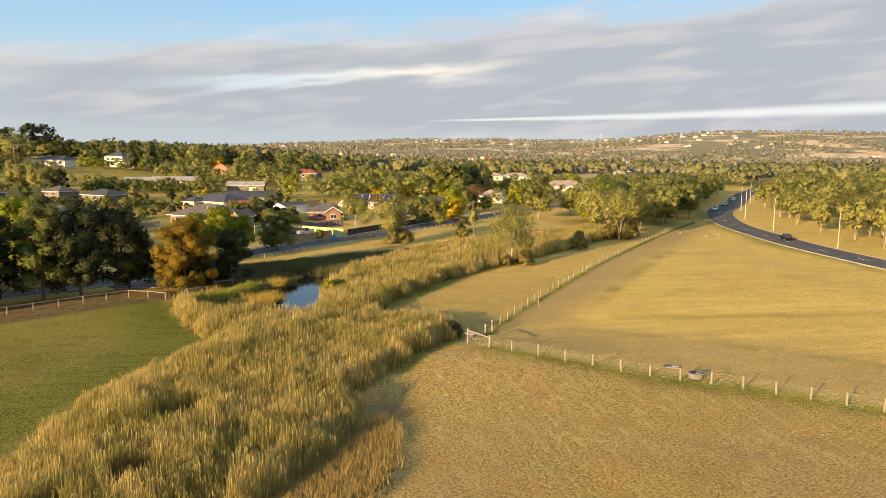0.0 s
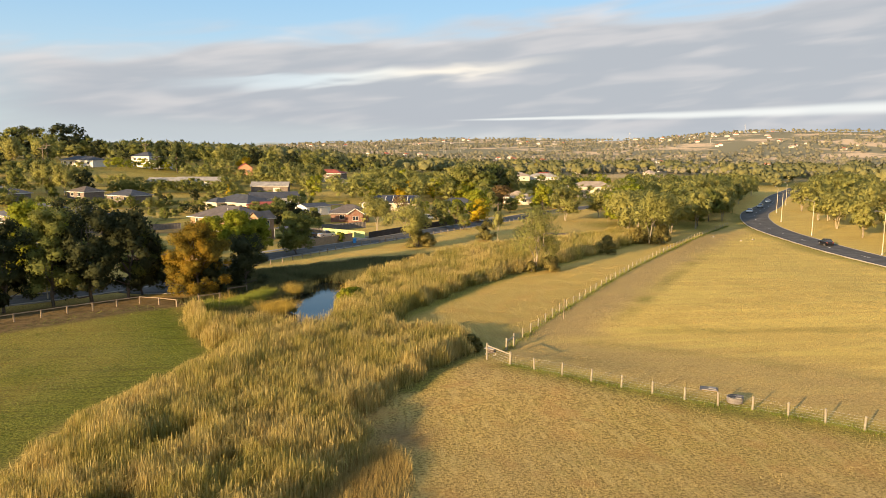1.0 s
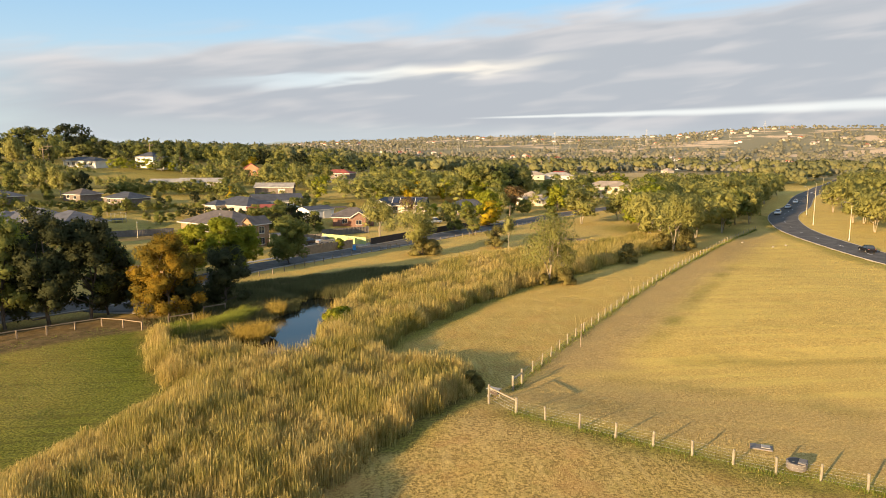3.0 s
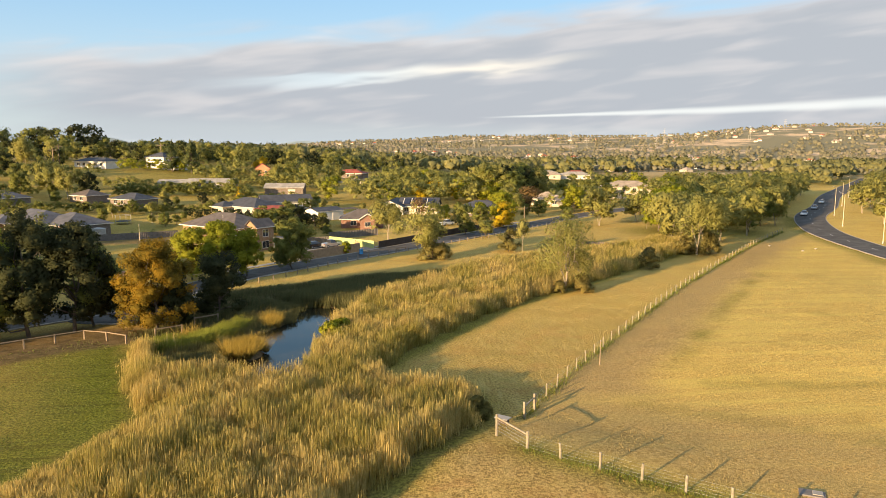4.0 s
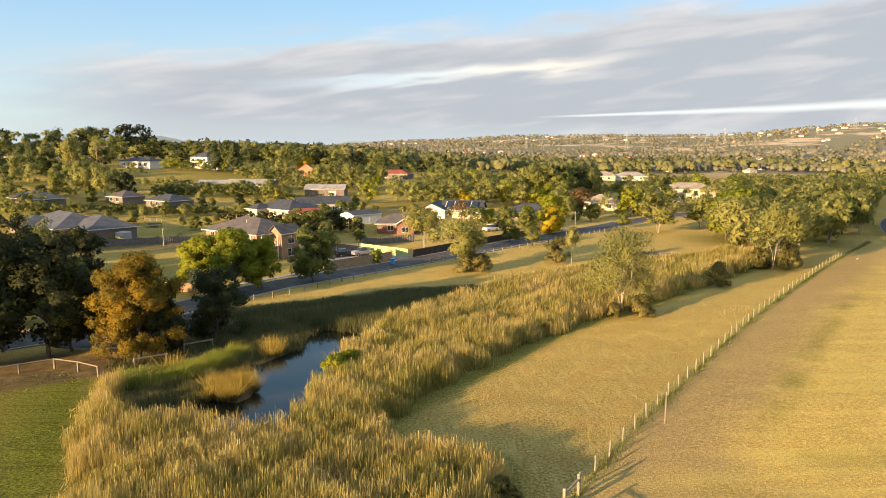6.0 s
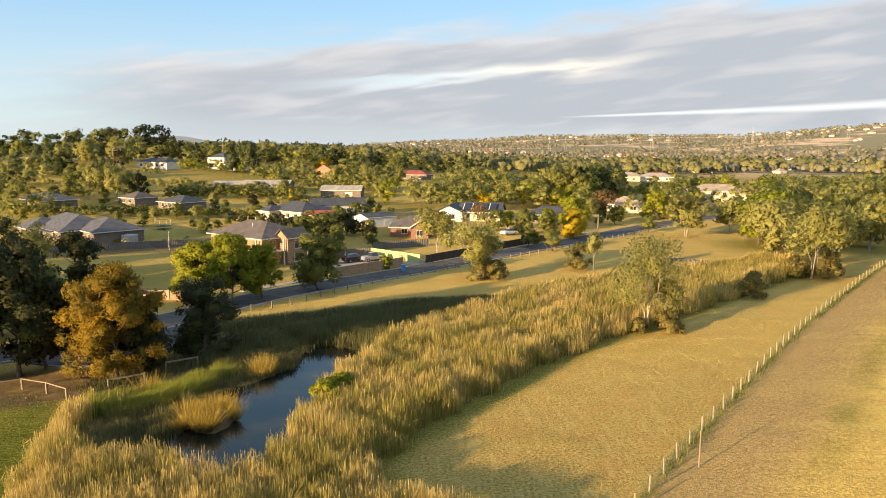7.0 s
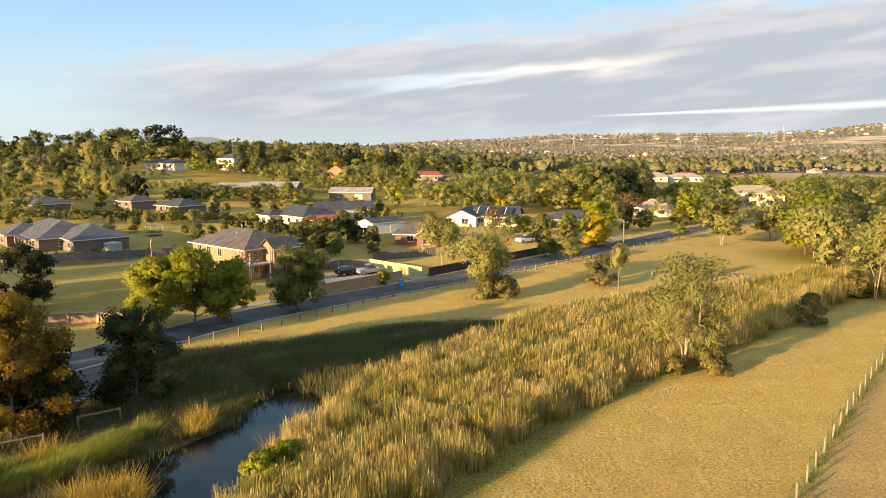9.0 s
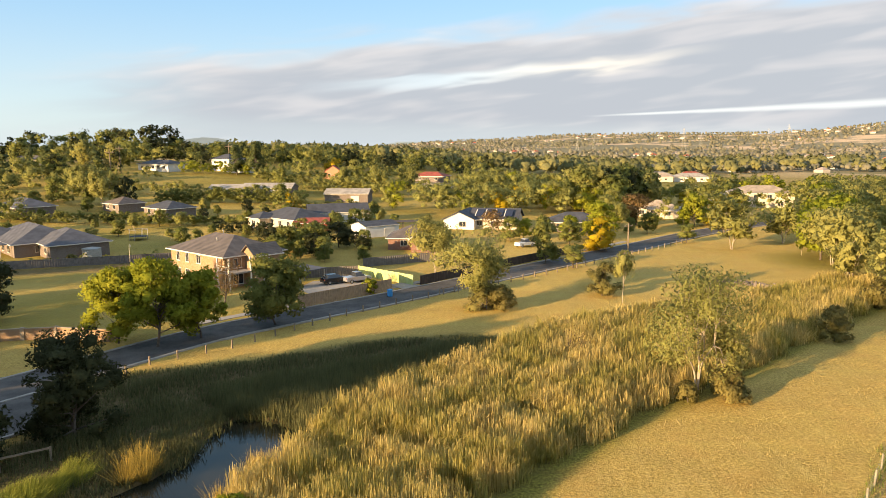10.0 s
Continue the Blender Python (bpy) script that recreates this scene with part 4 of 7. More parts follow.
# ---- vegetation ----
def sprays(centres, axis_u, axis_v, out=None):
    """Leaf sprays: one pointed triangle each, from centres and half axes."""
    n = len(centres)
    v = np.empty((n, 3, 3))
    v[:, 0], v[:, 1], v[:, 2] = centres - axis_v - axis_u * 0.7, centres - axis_v * 0.6 + axis_u, centres + axis_v * 1.2
    if out is None:
        return v.reshape(-1, 3), np.arange(n * 3).reshape(n, 3)
    # each spray turns its face outwards and is shaded with its clump
    back = (np.cross(v[:, 1] - v[:, 0], v[:, 2] - v[:, 0]) * out).sum(1) < 0
    v[back] = v[back][:, [0, 2, 1]]
    out = out / (np.linalg.norm(out, axis=1)[:, None] + 1e-6)
    return v.reshape(-1, 3), np.arange(n * 3).reshape(n, 3), np.repeat(out, 3, axis=0)


def unit(rng, n):
    d = rng.normal(size=(n, 3))
    return d / np.linalg.norm(d, axis=1)[:, None]


SHAPES = {  # foot of the crown, clumps, clump size, droop, trunk thickness, bark
    "gum": (0.24, 40, 0.27, 0.5, 0.015, "pale"), "plane": (0.14, 66, 0.25, 0.0, 0.014, "dark"), "orange": (0.07, 84, 0.19, 0.0, 0.015, "dark"),
    "green": (0.12, 52, 0.27, 0.0, 0.014, "dark"), "dark": (0.08, 60, 0.22, 0.0, 0.015, "dark"), "yellow": (0.08, 26, 0.42, 0.0, 0.013, "dark"),
    "pine": (0.12, 32, 0.32, 0.1, 0.016, "dark"), "shrub": (0.02, 34, 0.28, 0.0, 0.02, "dark"), "round": (0.30, 16, 0.50, 0.0, 0.025, "dark"),
    "thin": (0.35, 7, 0.55, 0.3, 0.016, "pale"), "bare": (0.25, 14, 0.5, 0.0, 0.018, "dark"),
}
SHAPES["brush"], LEAF["brush"] = SHAPES["shrub"], LEAF["plane"]
LEAF["shrub"], LEAF["round"], LEAF["thin"] = LEAF["scrub"], LEAF["green"], LEAF["gum"]


def clump_plan(kind, height, radius, rng):
    """Centres and sizes of the leaf clumps of a crown."""
    foot, clumps, size = SHAPES[kind][:3]
    zs = foot + (1 - foot) * (0.06 + 0.88 * rng.random(clumps) ** (0.85 if kind != "pine" else 1.0))
    q = (zs - foot) / (1 - foot)
    prof = np.sqrt(np.clip(1 - (q * 2 - (0.95 if kind in ("gum", "thin") else 0.80)) ** 2 / 1.45, 0.08, 1))
    if kind == "pine":
        prof = np.clip(1.05 - q, 0.15, 1)
    ang = rng.random(clumps) * 2 * math.pi
    rad = radius * prof * np.sqrt(rng.uniform(0.03, 1.0, clumps)) * 0.86
    c = np.stack([np.cos(ang) * rad, np.sin(ang) * rad, zs * height], 1)
    c[0] = (0, 0, height * 0.88)
    return c, radius * size * rng.uniform(0.55, 1.25, clumps)


def branching(height, radius, rng, stems, levels, fork=0.62):
    """A forking gum: branch segments from the foot to the twigs, and the twigs' ends."""
    segs, tips = [], []

    def grow(p, d, length, thick, level):
        q = p + d * length
        m = p.lerp(q, 0.5) + Vector(rng.normal(size=3)) * length * 0.07
        segs.append([p, m, q, thick, thick * 0.62, level])
        if level <= 1:
            tips.append(q if level == 0 else m)
        if level == 0:
            return
        for _ in range(2 + int(rng.random() < 0.45)):
            turn = Vector(rng.normal(size=3))
            turn = (turn - d * turn.dot(d)).normalized()
            grow(q, (d + turn * rng.uniform(0.7, 1.35) * fork + Vector((0, 0, 0.10))).normalized(), length * rng.uniform(0.62, 0.9), thick * 0.62, level - 1)

    spin = rng.uniform(0, 6.28)
    for k in range(stems):
        a = spin + k * 6.28 / stems + rng.normal() * 0.3
        lean = rng.uniform(0.12, 0.34) if stems > 1 else 0.08
        grow(Vector((0.12 * math.cos(a), 0.12 * math.sin(a), -0.4)), Vector((math.cos(a) * lean, math.sin(a) * lean, 1)).normalized(), height * rng.uniform(0.14, 0.24), height * 0.009, levels)
    t = np.array(tips)
    kx, kz = radius * 0.84 / np.percentile(np.hypot(t[:, 0], t[:, 1]), 92), height * 0.94 / t[:, 2].max()
    fit = lambda v: Vector((v.x * kx * min(1.0, max(0.35, v.z / (height * 0.3))), v.y * kx * min(1.0, max(0.35, v.z / (height * 0.3))), v.z * kz))
    return [[fit(p), fit(m), fit(q), r0, r1, lv] for p, m, q, r0, r1, lv in segs], np.array([fit(q) for q in tips])


PHI = (1 + 5 ** 0.5) / 2
ICO_V = np.array([(-1, PHI, 0), (1, PHI, 0), (-1, -PHI, 0), (1, -PHI, 0), (0, -1, PHI), (0, 1, PHI), (0, -1, -PHI), (0, 1, -PHI), (PHI, 0, -1), (PHI, 0, 1), (-PHI, 0, -1), (-PHI, 0, 1)]) / math.sqrt(1 + PHI * PHI)
ICO_F = np.array([(0, 11, 5), (0, 5, 1), (0, 1, 7), (0, 7, 10), (0, 10, 11), (1, 5, 9), (5, 11, 4), (11, 10, 2), (10, 7, 6), (7, 1, 8), (3, 9, 4), (3, 4, 2), (3, 2, 6), (3, 6, 8), (3, 8, 9), (4, 9, 5), (2, 4, 11), (6, 2, 10), (8, 6, 7), (9, 8, 1)])


def cores(c, size, rng, rough=0.22):
    """The dense twiggy heart of each clump: uneven lumps with soft normals."""
    n = len(c)
    r = np.reshape(size, (-1, 1, 1)) * (1 + rough * rng.normal(size=(n, 12, 1)))
    v = c[:, None, :] + ICO_V[None] * r * (1, 1, 0.8)
    f = (np.arange(n)[:, None, None] * 12 + ICO_F[None]).reshape(-1, 3)
    return v.reshape(-1, 3), f, np.tile(ICO_V, (n, 1))


def join(*meshes):
    """Joins (vertices, triangles, normals) sets."""
    vs, fs, ns, at = [], [], [], 0
    for v, f, nor in meshes:
        vs.append(v)
        fs.append(f + at)
        ns.append(nor / (np.linalg.norm(nor, axis=1)[:, None] + 1e-6))
        at += len(v)
    return np.concatenate(vs), np.concatenate(fs), np.concatenate(ns)


def crown_mesh(kind, height, c, cr, rng, leaves, leaf, heart=0.72):
    """Leaf sprays over the shells of the clumps, round denser hearts."""
    foot, droop = SHAPES[kind][0], SHAPES[kind][3]
    pick = rng.choice(len(c), leaves, p=cr ** 2 / (cr ** 2).sum())
    d = unit(rng, leaves) * (0.62 + 0.55 * rng.random((leaves, 1)) ** 0.8)
    pos = c[pick] + d * cr[pick][:, None] * (1, 1, 0.82)
    pos[:, 2] = np.clip(pos[:, 2], max(0.1, height * foot * 0.5) + rng.random(leaves) * 0.4, height * 1.05)
    a = unit(rng, leaves)
    if droop:
        a[:, 2] -= droop * 1.6
        a /= np.linalg.norm(a, axis=1)[:, None]
    b = np.cross(a, unit(rng, leaves))
    b /= np.linalg.norm(b, axis=1)[:, None] + 1e-6
    s = leaf * rng.uniform(0.55, 1.35, leaves)[:, None]
    mid = np.array((0, 0, height * (foot + (1 - foot) * 0.42)))

    def soft(p, d, k):
        whole = p - mid
        whole = whole / (np.linalg.norm(whole, axis=1)[:, None] + 1e-6)
        return d * 0.5 + whole * 0.55 + unit(rng, len(p)) * k + (0, 0, 0.30)

    made = sprays(pos, b * s * (0.36 if droop else 0.5), a * s * 0.6, soft(pos, d, 0.25))
    if heart and kind != "bare":
        v, f, nor = cores(c, cr * heart, rng)
        v[:, 2] = np.maximum(v[:, 2], 0.15)
        made = join(made, (v, f, soft(v, nor, 0.15)))
    return made


def tree(kind, height, radius, seed, leaves, leaf, label, name="tree", stems=0, levels=3, heart=0.72):
    """A tapered trunk with limbs and a crown of many leaf sprays in uneven clumps. Returned at the origin."""
    rng = np.random.default_rng(seed)
    foot, thick, bark = SHAPES[kind][0], SHAPES[kind][4], SHAPES[kind][5]
    t = thing(name, Matrix(), label, name)
    bm = bmesh.new()
    if stems:
        segs, tips = branching(height, radius, rng, stems, levels)
        for p, m, q, ra, rb, lv in segs:
            if lv or levels > 3:
                tube(bm, [p, m, q], [ra, (ra + rb) / 2, rb], 6 if lv > 1 else 4, False)
        c, cr = tips, radius * SHAPES[kind][2] * 0.80 * rng.uniform(0.7, 1.25, len(tips))
        # lower boughs that hang round the stems
        low, size = clump_plan(kind, height, radius, rng)
        k = np.flatnonzero(low[:, 2] < height * 0.66)[:16]
        forks = [q for p, m, q, ra, rb, lv in segs if lv >= levels - 2]
        for e in low[k]:
            e = Vector(e)
            q = min(forks, key=lambda v: (v - e).length)
            tube(bm, [q, q.lerp(e, 0.5) + Vector((0, 0, 0.05 * height)), e], [height * 0.0045, height * 0.003, height * 0.0015], 4, False)
        c, cr = np.concatenate([c, low[k]]), np.concatenate([cr, size[k] * 0.85])
    else:
        c, cr = clump_plan(kind, height, radius, rng)
        r0 = height * thick
        # a leader bent a little on its way up, and limbs leaving it at their own heights
        bend = rng.normal(size=(6, 2)) * height * 0.018
        bend[0] = 0
        path = [Vector((bend[:k + 1, 0].sum(), bend[:k + 1, 1].sum(), -0.4 + height * 0.165 * k)) for k in range(6)]
        tube(bm, path, [r0 * (1.25 - 0.21 * k) for k in range(6)], 7)
        for k in range(1, min(len(c), 19)):
            e = Vector(c[k])
            hb = min(max(e.z * rng.uniform(0.35, 0.75), height * max(0.08, foot * 0.7)), height * 0.75)
            q = (hb + 0.4) / (height * 0.165)
            i = min(int(q), 4)
            b = path[i].lerp(path[i + 1], q - i)
            m = b.lerp(e, 0.5) + Vector(rng.normal(size=3) * radius * 0.10)
            rb = r0 * (1.25 - 0.21 * q) * 0.62
            tube(bm, [b, m, e], [rb, rb * 0.6, rb * 0.15], 5)
    part("trunk", bm, BARK[bark], t, "pale peeling trunk" if bark == "pale" else "", smooth=True)
    v, f, nor = crown_mesh(kind, height, c, cr, rng, leaves, leaf, heart)
    mesh_object("crown", v, f, LEAF[kind], normals=nor).parent = t
    return t


TREE_LABEL = {
    "gum": "olive-green gum tree with pale branching trunk", "plane": "yellow-green leafy deciduous tree", "orange": "large autumn tree with golden orange leaves",
    "green": "leafy mid-green garden tree", "dark": "dense dark green evergreen tree in shade", "yellow": "bright yellow autumn tree", "pine": "tall dark green pine tree",
    "shrub": "low bushy olive-green shrub on dry grass", "round": "small round-crowned green street tree", "thin": "slender sapling with sparse leaves", "bare": "nearly bare tree with reddish twigs",
}
KIND_GROUP = {"gum": "gum trees", "shrub": "shrubs on the grass", "dark": "dark trees by the pond", "plane": "deciduous trees"}
LIBRARY = {}


def library(kind, variant):
    key = (kind, variant)
    if key not in LIBRARY:
        big = kind in ("gum", "plane", "dark", "green", "pine")
        LIBRARY[key] = tree(kind, 10.0, 4.2 if kind != "pine" else 3.2, 100 + variant * 17 + len(kind), 1800 if big else 1200, 0.47 if kind != "gum" else 0.56, TREE_LABEL[kind], "shrub" if kind == "shrub" else "tree", 3 if kind == "gum" else 0, 3, 0.48 if kind == "gum" else 0.6)
        tagged(LIBRARY[key], group=KIND_GROUP.get(kind, "trees of the suburb"))
        LIBRARY[key]["used"] = 0
    return LIBRARY[key]


def plant(x, y, height, radius, kind, rng, z=None):
    """A tree of the library, scaled to its height and spread."""
    src = library(kind, int(rng.integers(3)))
    k, r = height / 10.0, radius / (4.2 if kind != "pine" else 3.2)
    m = pose(x, y, (at_ground(x, y) if z is None else z) - 0.05, 0, 0, rng.uniform(0, 360)) @ Matrix.Diagonal((r, r, k, 1))
    if src["used"] == 0:
        src.matrix_world = m
        src["used"] = 1
        return src
    ob = copy_thing(src, Matrix())
    ob.matrix_basis = m
    return ob


# trees near the camera's way, each with a crown of its own
NEAR_TREES = [
    (23.5, 81.6, 11.3, 5.0, "gum", 8000, 0.32), (26.3, 82.6, 7.6, 2.3, "gum", 4500, 0.30), (5.9, 115.0, 11.2, 5.2, "gum", 8000, 0.40), (-1.5, 134.0, 9.8, 4.9, "gum", 7500, 0.42), (59.4, 114.2, 12.4, 5.8, "gum", 8000, 0.44),
    (-34.2, 97.0, 8.4, 3.9, "plane", 7000, 0.36), (-29.2, 95.4, 9.7, 3.8, "plane", 9000, 0.36), (-25.8, 99.1, 7.9, 3.0, "plane", 6000, 0.34), (-18.9, 105.2, 8.2, 4.1, "green", 8000, 0.36),
    (-30.2, 63.9, 10.8, 5.0, "orange", 26000, 0.21), (-24.6, 71.6, 7.8, 3.9, "dark", 13000, 0.22), (-31.6, 67.0, 4.6, 2.6, "dark", 3500, 0.28), (-28.0, 66.6, 3.6, 2.2, "dark", 3000, 0.26), (-34.6, 68.0, 5.5, 2.6, "dark", 3500, 0.28), (-38.3, 67.0, 9.8, 3.2, "green", 7500, 0.32), (-54.2, 71.5, 13.2, 5.0, "plane", 9000, 0.38),
    (-47.8, 60.6, 13.0, 4.4, "green", 8500, 0.34), (-43.6, 62.4, 13.5, 4.8, "dark", 9500, 0.36), (-39.6, 64.6, 12.6, 4.8, "dark", 9500, 0.36), (-52.6, 57.4, 12.0, 4.2, "dark", 7000, 0.36), (-28.4, 114.5, 6.5, 1.8, "bare", 1500, 0.18),
    (-60.2, 102.8, 11.8, 3.8, "gum", 5000, 0.38), (-55.5, 106.2, 8.7, 3.9, "dark", 5000, 0.36), (-58.7, 93.6, 12.0, 3.6, "dark", 5000, 0.36),
]
for k, (tx, ty, hh, rr, kind, n, lf) in enumerate(NEAR_TREES):
    gum = kind == "gum"
    o = tree(kind, hh, rr, 500 + k, n, lf * (0.72 if gum else 0.8), TREE_LABEL[kind], stems=3 if gum else 0, levels=4 if gum and ty < 120 else 3, heart=0.0 if gum and ty < 83 else 0.28 if gum and ty < 120 else 0.4 if gum else 0.6)
    tagged(o, group=KIND_GROUP.get(kind, ""))
    o.matrix_world = pose(tx, ty, at_ground(tx, ty) - 0.05)
    CLEAR.append((tx, ty, 2.5, 0))
NEAR_SHRUBS = [(25.9, 80.6, 2.7, 1.9), (43.4, 99.0, 3.8, 1.9), (22.9, 122.5, 5.2, 2.6), (6.4, 113.4, 3.2, 3.0), (22.3, 79.9, 1.8, 1.0), (-9.6, 57.2, 2.3, 1.5), (-8.6, 59.4, 2.0, 1.3), (3.0, 33.4, 1.6, 1.1), (8.0, 113.8, 3.0, 2.2), (61.4, 113.2, 3.4, 2.2), (57.2, 115.6, 3.4, 2.4), (63.5, 117.0, 4.0, 2.4), (-10.6, 123.6, 2.2, 1.2), (-69.7, 149.5, 2.0, 1.5)]
for k, (tx, ty, hh, rr) in enumerate(NEAR_SHRUBS):
    lush = -12 < tx < -8
    o = tree("brush" if lush else "shrub", hh, rr, 700 + k, 3600, 0.20, "bright yellow-green bush at the edge of the pond" if lush else TREE_LABEL["shrub"], "shrub", heart=0.55)
    tagged(o, group="shrubs on the grass")
    o.matrix_world = pose(tx, ty, at_ground(tx, ty) - 0.05)
MID_TREES = [
    (24.1, 114.9, 7.1, 1.4, "thin"), (22.0, 145.7, 4.0, 2.4, "round"), (17.6, 150.5, 7.4, 3.0, "green"), (30.2, 167.5, 6.7, 3.4, "yellow"), (51.6, 180.2, 4.0, 2.1, "round"), (57.6, 169.5, 10.4, 5.5, "gum"),
    (71.4, 177.9, 9.2, 5.0, "gum"), (67.4, 160.2, 4.0, 0.8, "thin"), (64, 121, 10.5, 4.2, "gum"), (60.1, 128.0, 10.4, 4.2, "gum"), (74.2, 134.0, 9.4, 4.6, "gum"), (86.0, 143.5, 11.1, 5.0, "gum"),
    (116.7, 189.0, 12.8, 5.6, "gum"), (111.5, 92.0, 11.7, 4.4, "gum"), (116.0, 106.0, 10.8, 4.4, "gum"), (118.6, 120.9, 10.6, 4.6, "gum"), (126.2, 140.2, 10.3, 4.6, "gum"), (136.2, 161.8, 10.9, 4.9, "gum"), (153.1, 193.8, 10.4, 4.8, "gum"),
    (121, 96, 11.5, 4.8, "gum"), (110, 78, 11.0, 4.4, "gum"), (127, 114, 11.5, 4.8, "gum"), (133, 131, 11.0, 5.0, "gum"), (144, 150, 11.6, 5.0, "gum"), (-58, 53, 12, 4.8, "dark"), (-64, 49, 12.5, 5.0, "dark"), (-70, 46, 12.5, 5.0, "plane"), (-57, 75, 8, 4.0, "green"), (-63, 70, 9, 4.2, "green"), (-50, 79, 6.5, 3.6, "green"), (-68, 80, 11, 4.6, "plane"), (-29.0, 66.5, 7.5, 2.6, "dark"), (-76, 41, 12, 4.8, "dark"), (-84, 36, 12, 4.8, "dark"), (-55, 55.5, 11, 4.2, "dark"),
    (105, 163, 10, 4.2, "gum"), (112.5, 176, 10.5, 4.4, "gum"), (119, 187, 10, 4.2, "gum"), (129, 201, 11, 4.6, "gum"), (139, 215, 11, 4.6, "gum"), (151, 231, 11, 4.8, "gum"), (20, 261, 7.5, 3.2, "yellow"), (28.5, 260, 7.8, 3.4, "yellow"), (62, 208.7, 9.0, 3.8, "plane"), (68, 212, 6.6, 2.8, "yellow"), (34, 186, 9.0, 4.2, "plane"), (48, 214, 8.0, 4.6, "bare"), (42, 208, 6.5, 3.4, "gum"), (25.5, 176, 5.4, 2.9, "green"), (9, 190, 6.0, 2.6, "bare"),
    (-107, 231, 11.5, 4.4, "gum"), (-115, 236, 12.5, 5.0, "gum"), (-101, 233, 9.5, 3.8, "dark"), (-127, 241, 8.0, 3.6, "green"), (-126, 228, 5.0, 2.6, "green"), (-33, 163, 5.6, 3.0, "green"), (-28, 166, 6.2, 3.2, "green"), (-24, 171, 5.6, 2.8, "dark"), (-31, 171, 5.0, 2.6, "green"), (-37, 165, 5.0, 2.6, "dark"), (-27, 160, 4.6, 2.4, "dark"),
    (-88, 322, 15, 5.0, "pine"), (-98, 326, 13, 4.6, "pine"), (-148, 322, 13, 5.0, "gum"), (-160, 318, 14, 5.5, "gum"), (-45, 300, 9, 4.0, "gum"), (-32, 296, 11, 4.6, "gum"), (-20, 290, 11, 3.6, "gum"), (-60, 346, 8, 4.0, "yellow"),
    # the green ones beyond x = -85 are unseen, added to shade the yard
    (-62, 70, 9, 4.2, "plane"), (-70, 62, 12, 4.6, "green"), (-80, 58, 11, 4.5, "plane"), (-93, 30, 11, 4.8, "dark"), (-100, 22, 11, 4.8, "dark"), (-96, 86, 13, 5.2, "green"), (-101, 101, 13, 5.0, "green"), (-88, 76, 12, 4.8, "green"), (-104, 116, 13, 5.0, "green"), (-70, 88, 9, 4.0, "green"), (-80, 100, 9, 4.0, "gum"),
]
rng = np.random.default_rng(7)
for tx, ty, hh, rr, kind in MID_TREES:
    plant(tx, ty, hh, rr, kind, rng)


def is_clear(x, y, r):
    """Whether a tree there stands free of houses and streets and hides none of the houses."""
    for hx, hy, half, front in CLEAR:
        vx, vy = hx - 2, hy - 5
        dd = math.hypot(vx, vy)
        f, s = ((x - hx) * vx + (y - hy) * vy) / dd, ((x - hx) * vy - (y - hy) * vx) / dd
        if abs(s) < half + r * 0.9 and -front < f < 9 + r:
            return False
    p = np.array([x]), np.array([y])
    return distance(STREET_C, *p)[0] > 5 + r * 0.4 and distance(ROAD_C, *p)[0] > 8 + r * 0.6


BULK, COARSE = {}, {}


def plant_bulk(x, y, height, radius, kind, rng):
    """Adds a coarser crown to the joined woodland of its kind."""
    key = (kind, int(rng.integers(4)))
    if key not in COARSE:
        r = np.random.default_rng(900 + key[1] * 7 + len(kind))
        c, cr = clump_plan(kind, 10.0, 4.2, r)
        keep = slice(0, 17)
        COARSE[key] = crown_mesh(kind, 10.0, c[keep], cr[keep] * 1.1, r, 540, 0.54, 0.58)
    k, r = height / 10.0, radius / 4.2
    m = np.array(pose(x, y, at_ground(x, y) - 0.05, 0, 0, rng.uniform(0, 360)) @ Matrix.Diagonal((r, r, k, 1)))
    v, f, nor = COARSE[key]
    BULK.setdefault(kind, []).append((v @ m[:3, :3].T + m[:3, 3], f, nor @ m[:3, :3].T))


def grove(poly, count, kinds, lo, hi, seed, gap=4.0, bulk=False):
    """Trees scattered over an outline; in bulk they join one woodland mesh."""
    rng = np.random.default_rng(seed)
    xs, ys = [p[0] for p in poly], [p[1] for p in poly]
    made = []
    for _ in range(count * 14):
        if len(made) >= count:
            break
        x, y = rng.uniform(min(xs), max(xs)), rng.uniform(min(ys), max(ys))
        if not inside(poly, x, y) or any((x - a) ** 2 + (y - b) ** 2 < gap * gap for a, b in made):
            continue
        kind = kinds[int(rng.integers(len(kinds)))]
        h = rng.uniform(lo, hi)
        if is_clear(x, y, h * 0.35):
            (plant_bulk if bulk else plant)(x, y, h, h * rng.uniform(0.38, 0.52), kind, rng)
            made.append((x, y))


grove([(62, 120), (80, 135), (98, 154), (119, 185), (149, 224), (190, 280), (150, 285), (110, 240), (86, 205), (74, 175), (64, 145)], 50, ["gum", "gum", "green", "gum", "plane"], 8, 12, 21)
grove([(112, 85), (120, 120), (128, 140), (139, 162), (156, 194), (180, 228), (235, 300), (300, 300), (260, 220), (200, 150), (150, 85)], 40, ["gum"], 9, 12.5, 22, 5)
grove([(130, 85), (145, 150), (180, 210), (240, 300), (300, 300), (280, 220), (220, 150), (170, 85)], 90, ["gum"], 9, 12.5, 32, 5, True)
grove([(-65, 225), (130, 225), (150, 300), (120, 340), (-20, 345), (-65, 300)], 90, ["gum", "gum", "gum", "green", "plane"], 7, 11, 23, 5, True)
grove([(-60, 228), (120, 228), (120, 300), (-60, 300)], 6, ["yellow"], 5, 7, 33, 9)
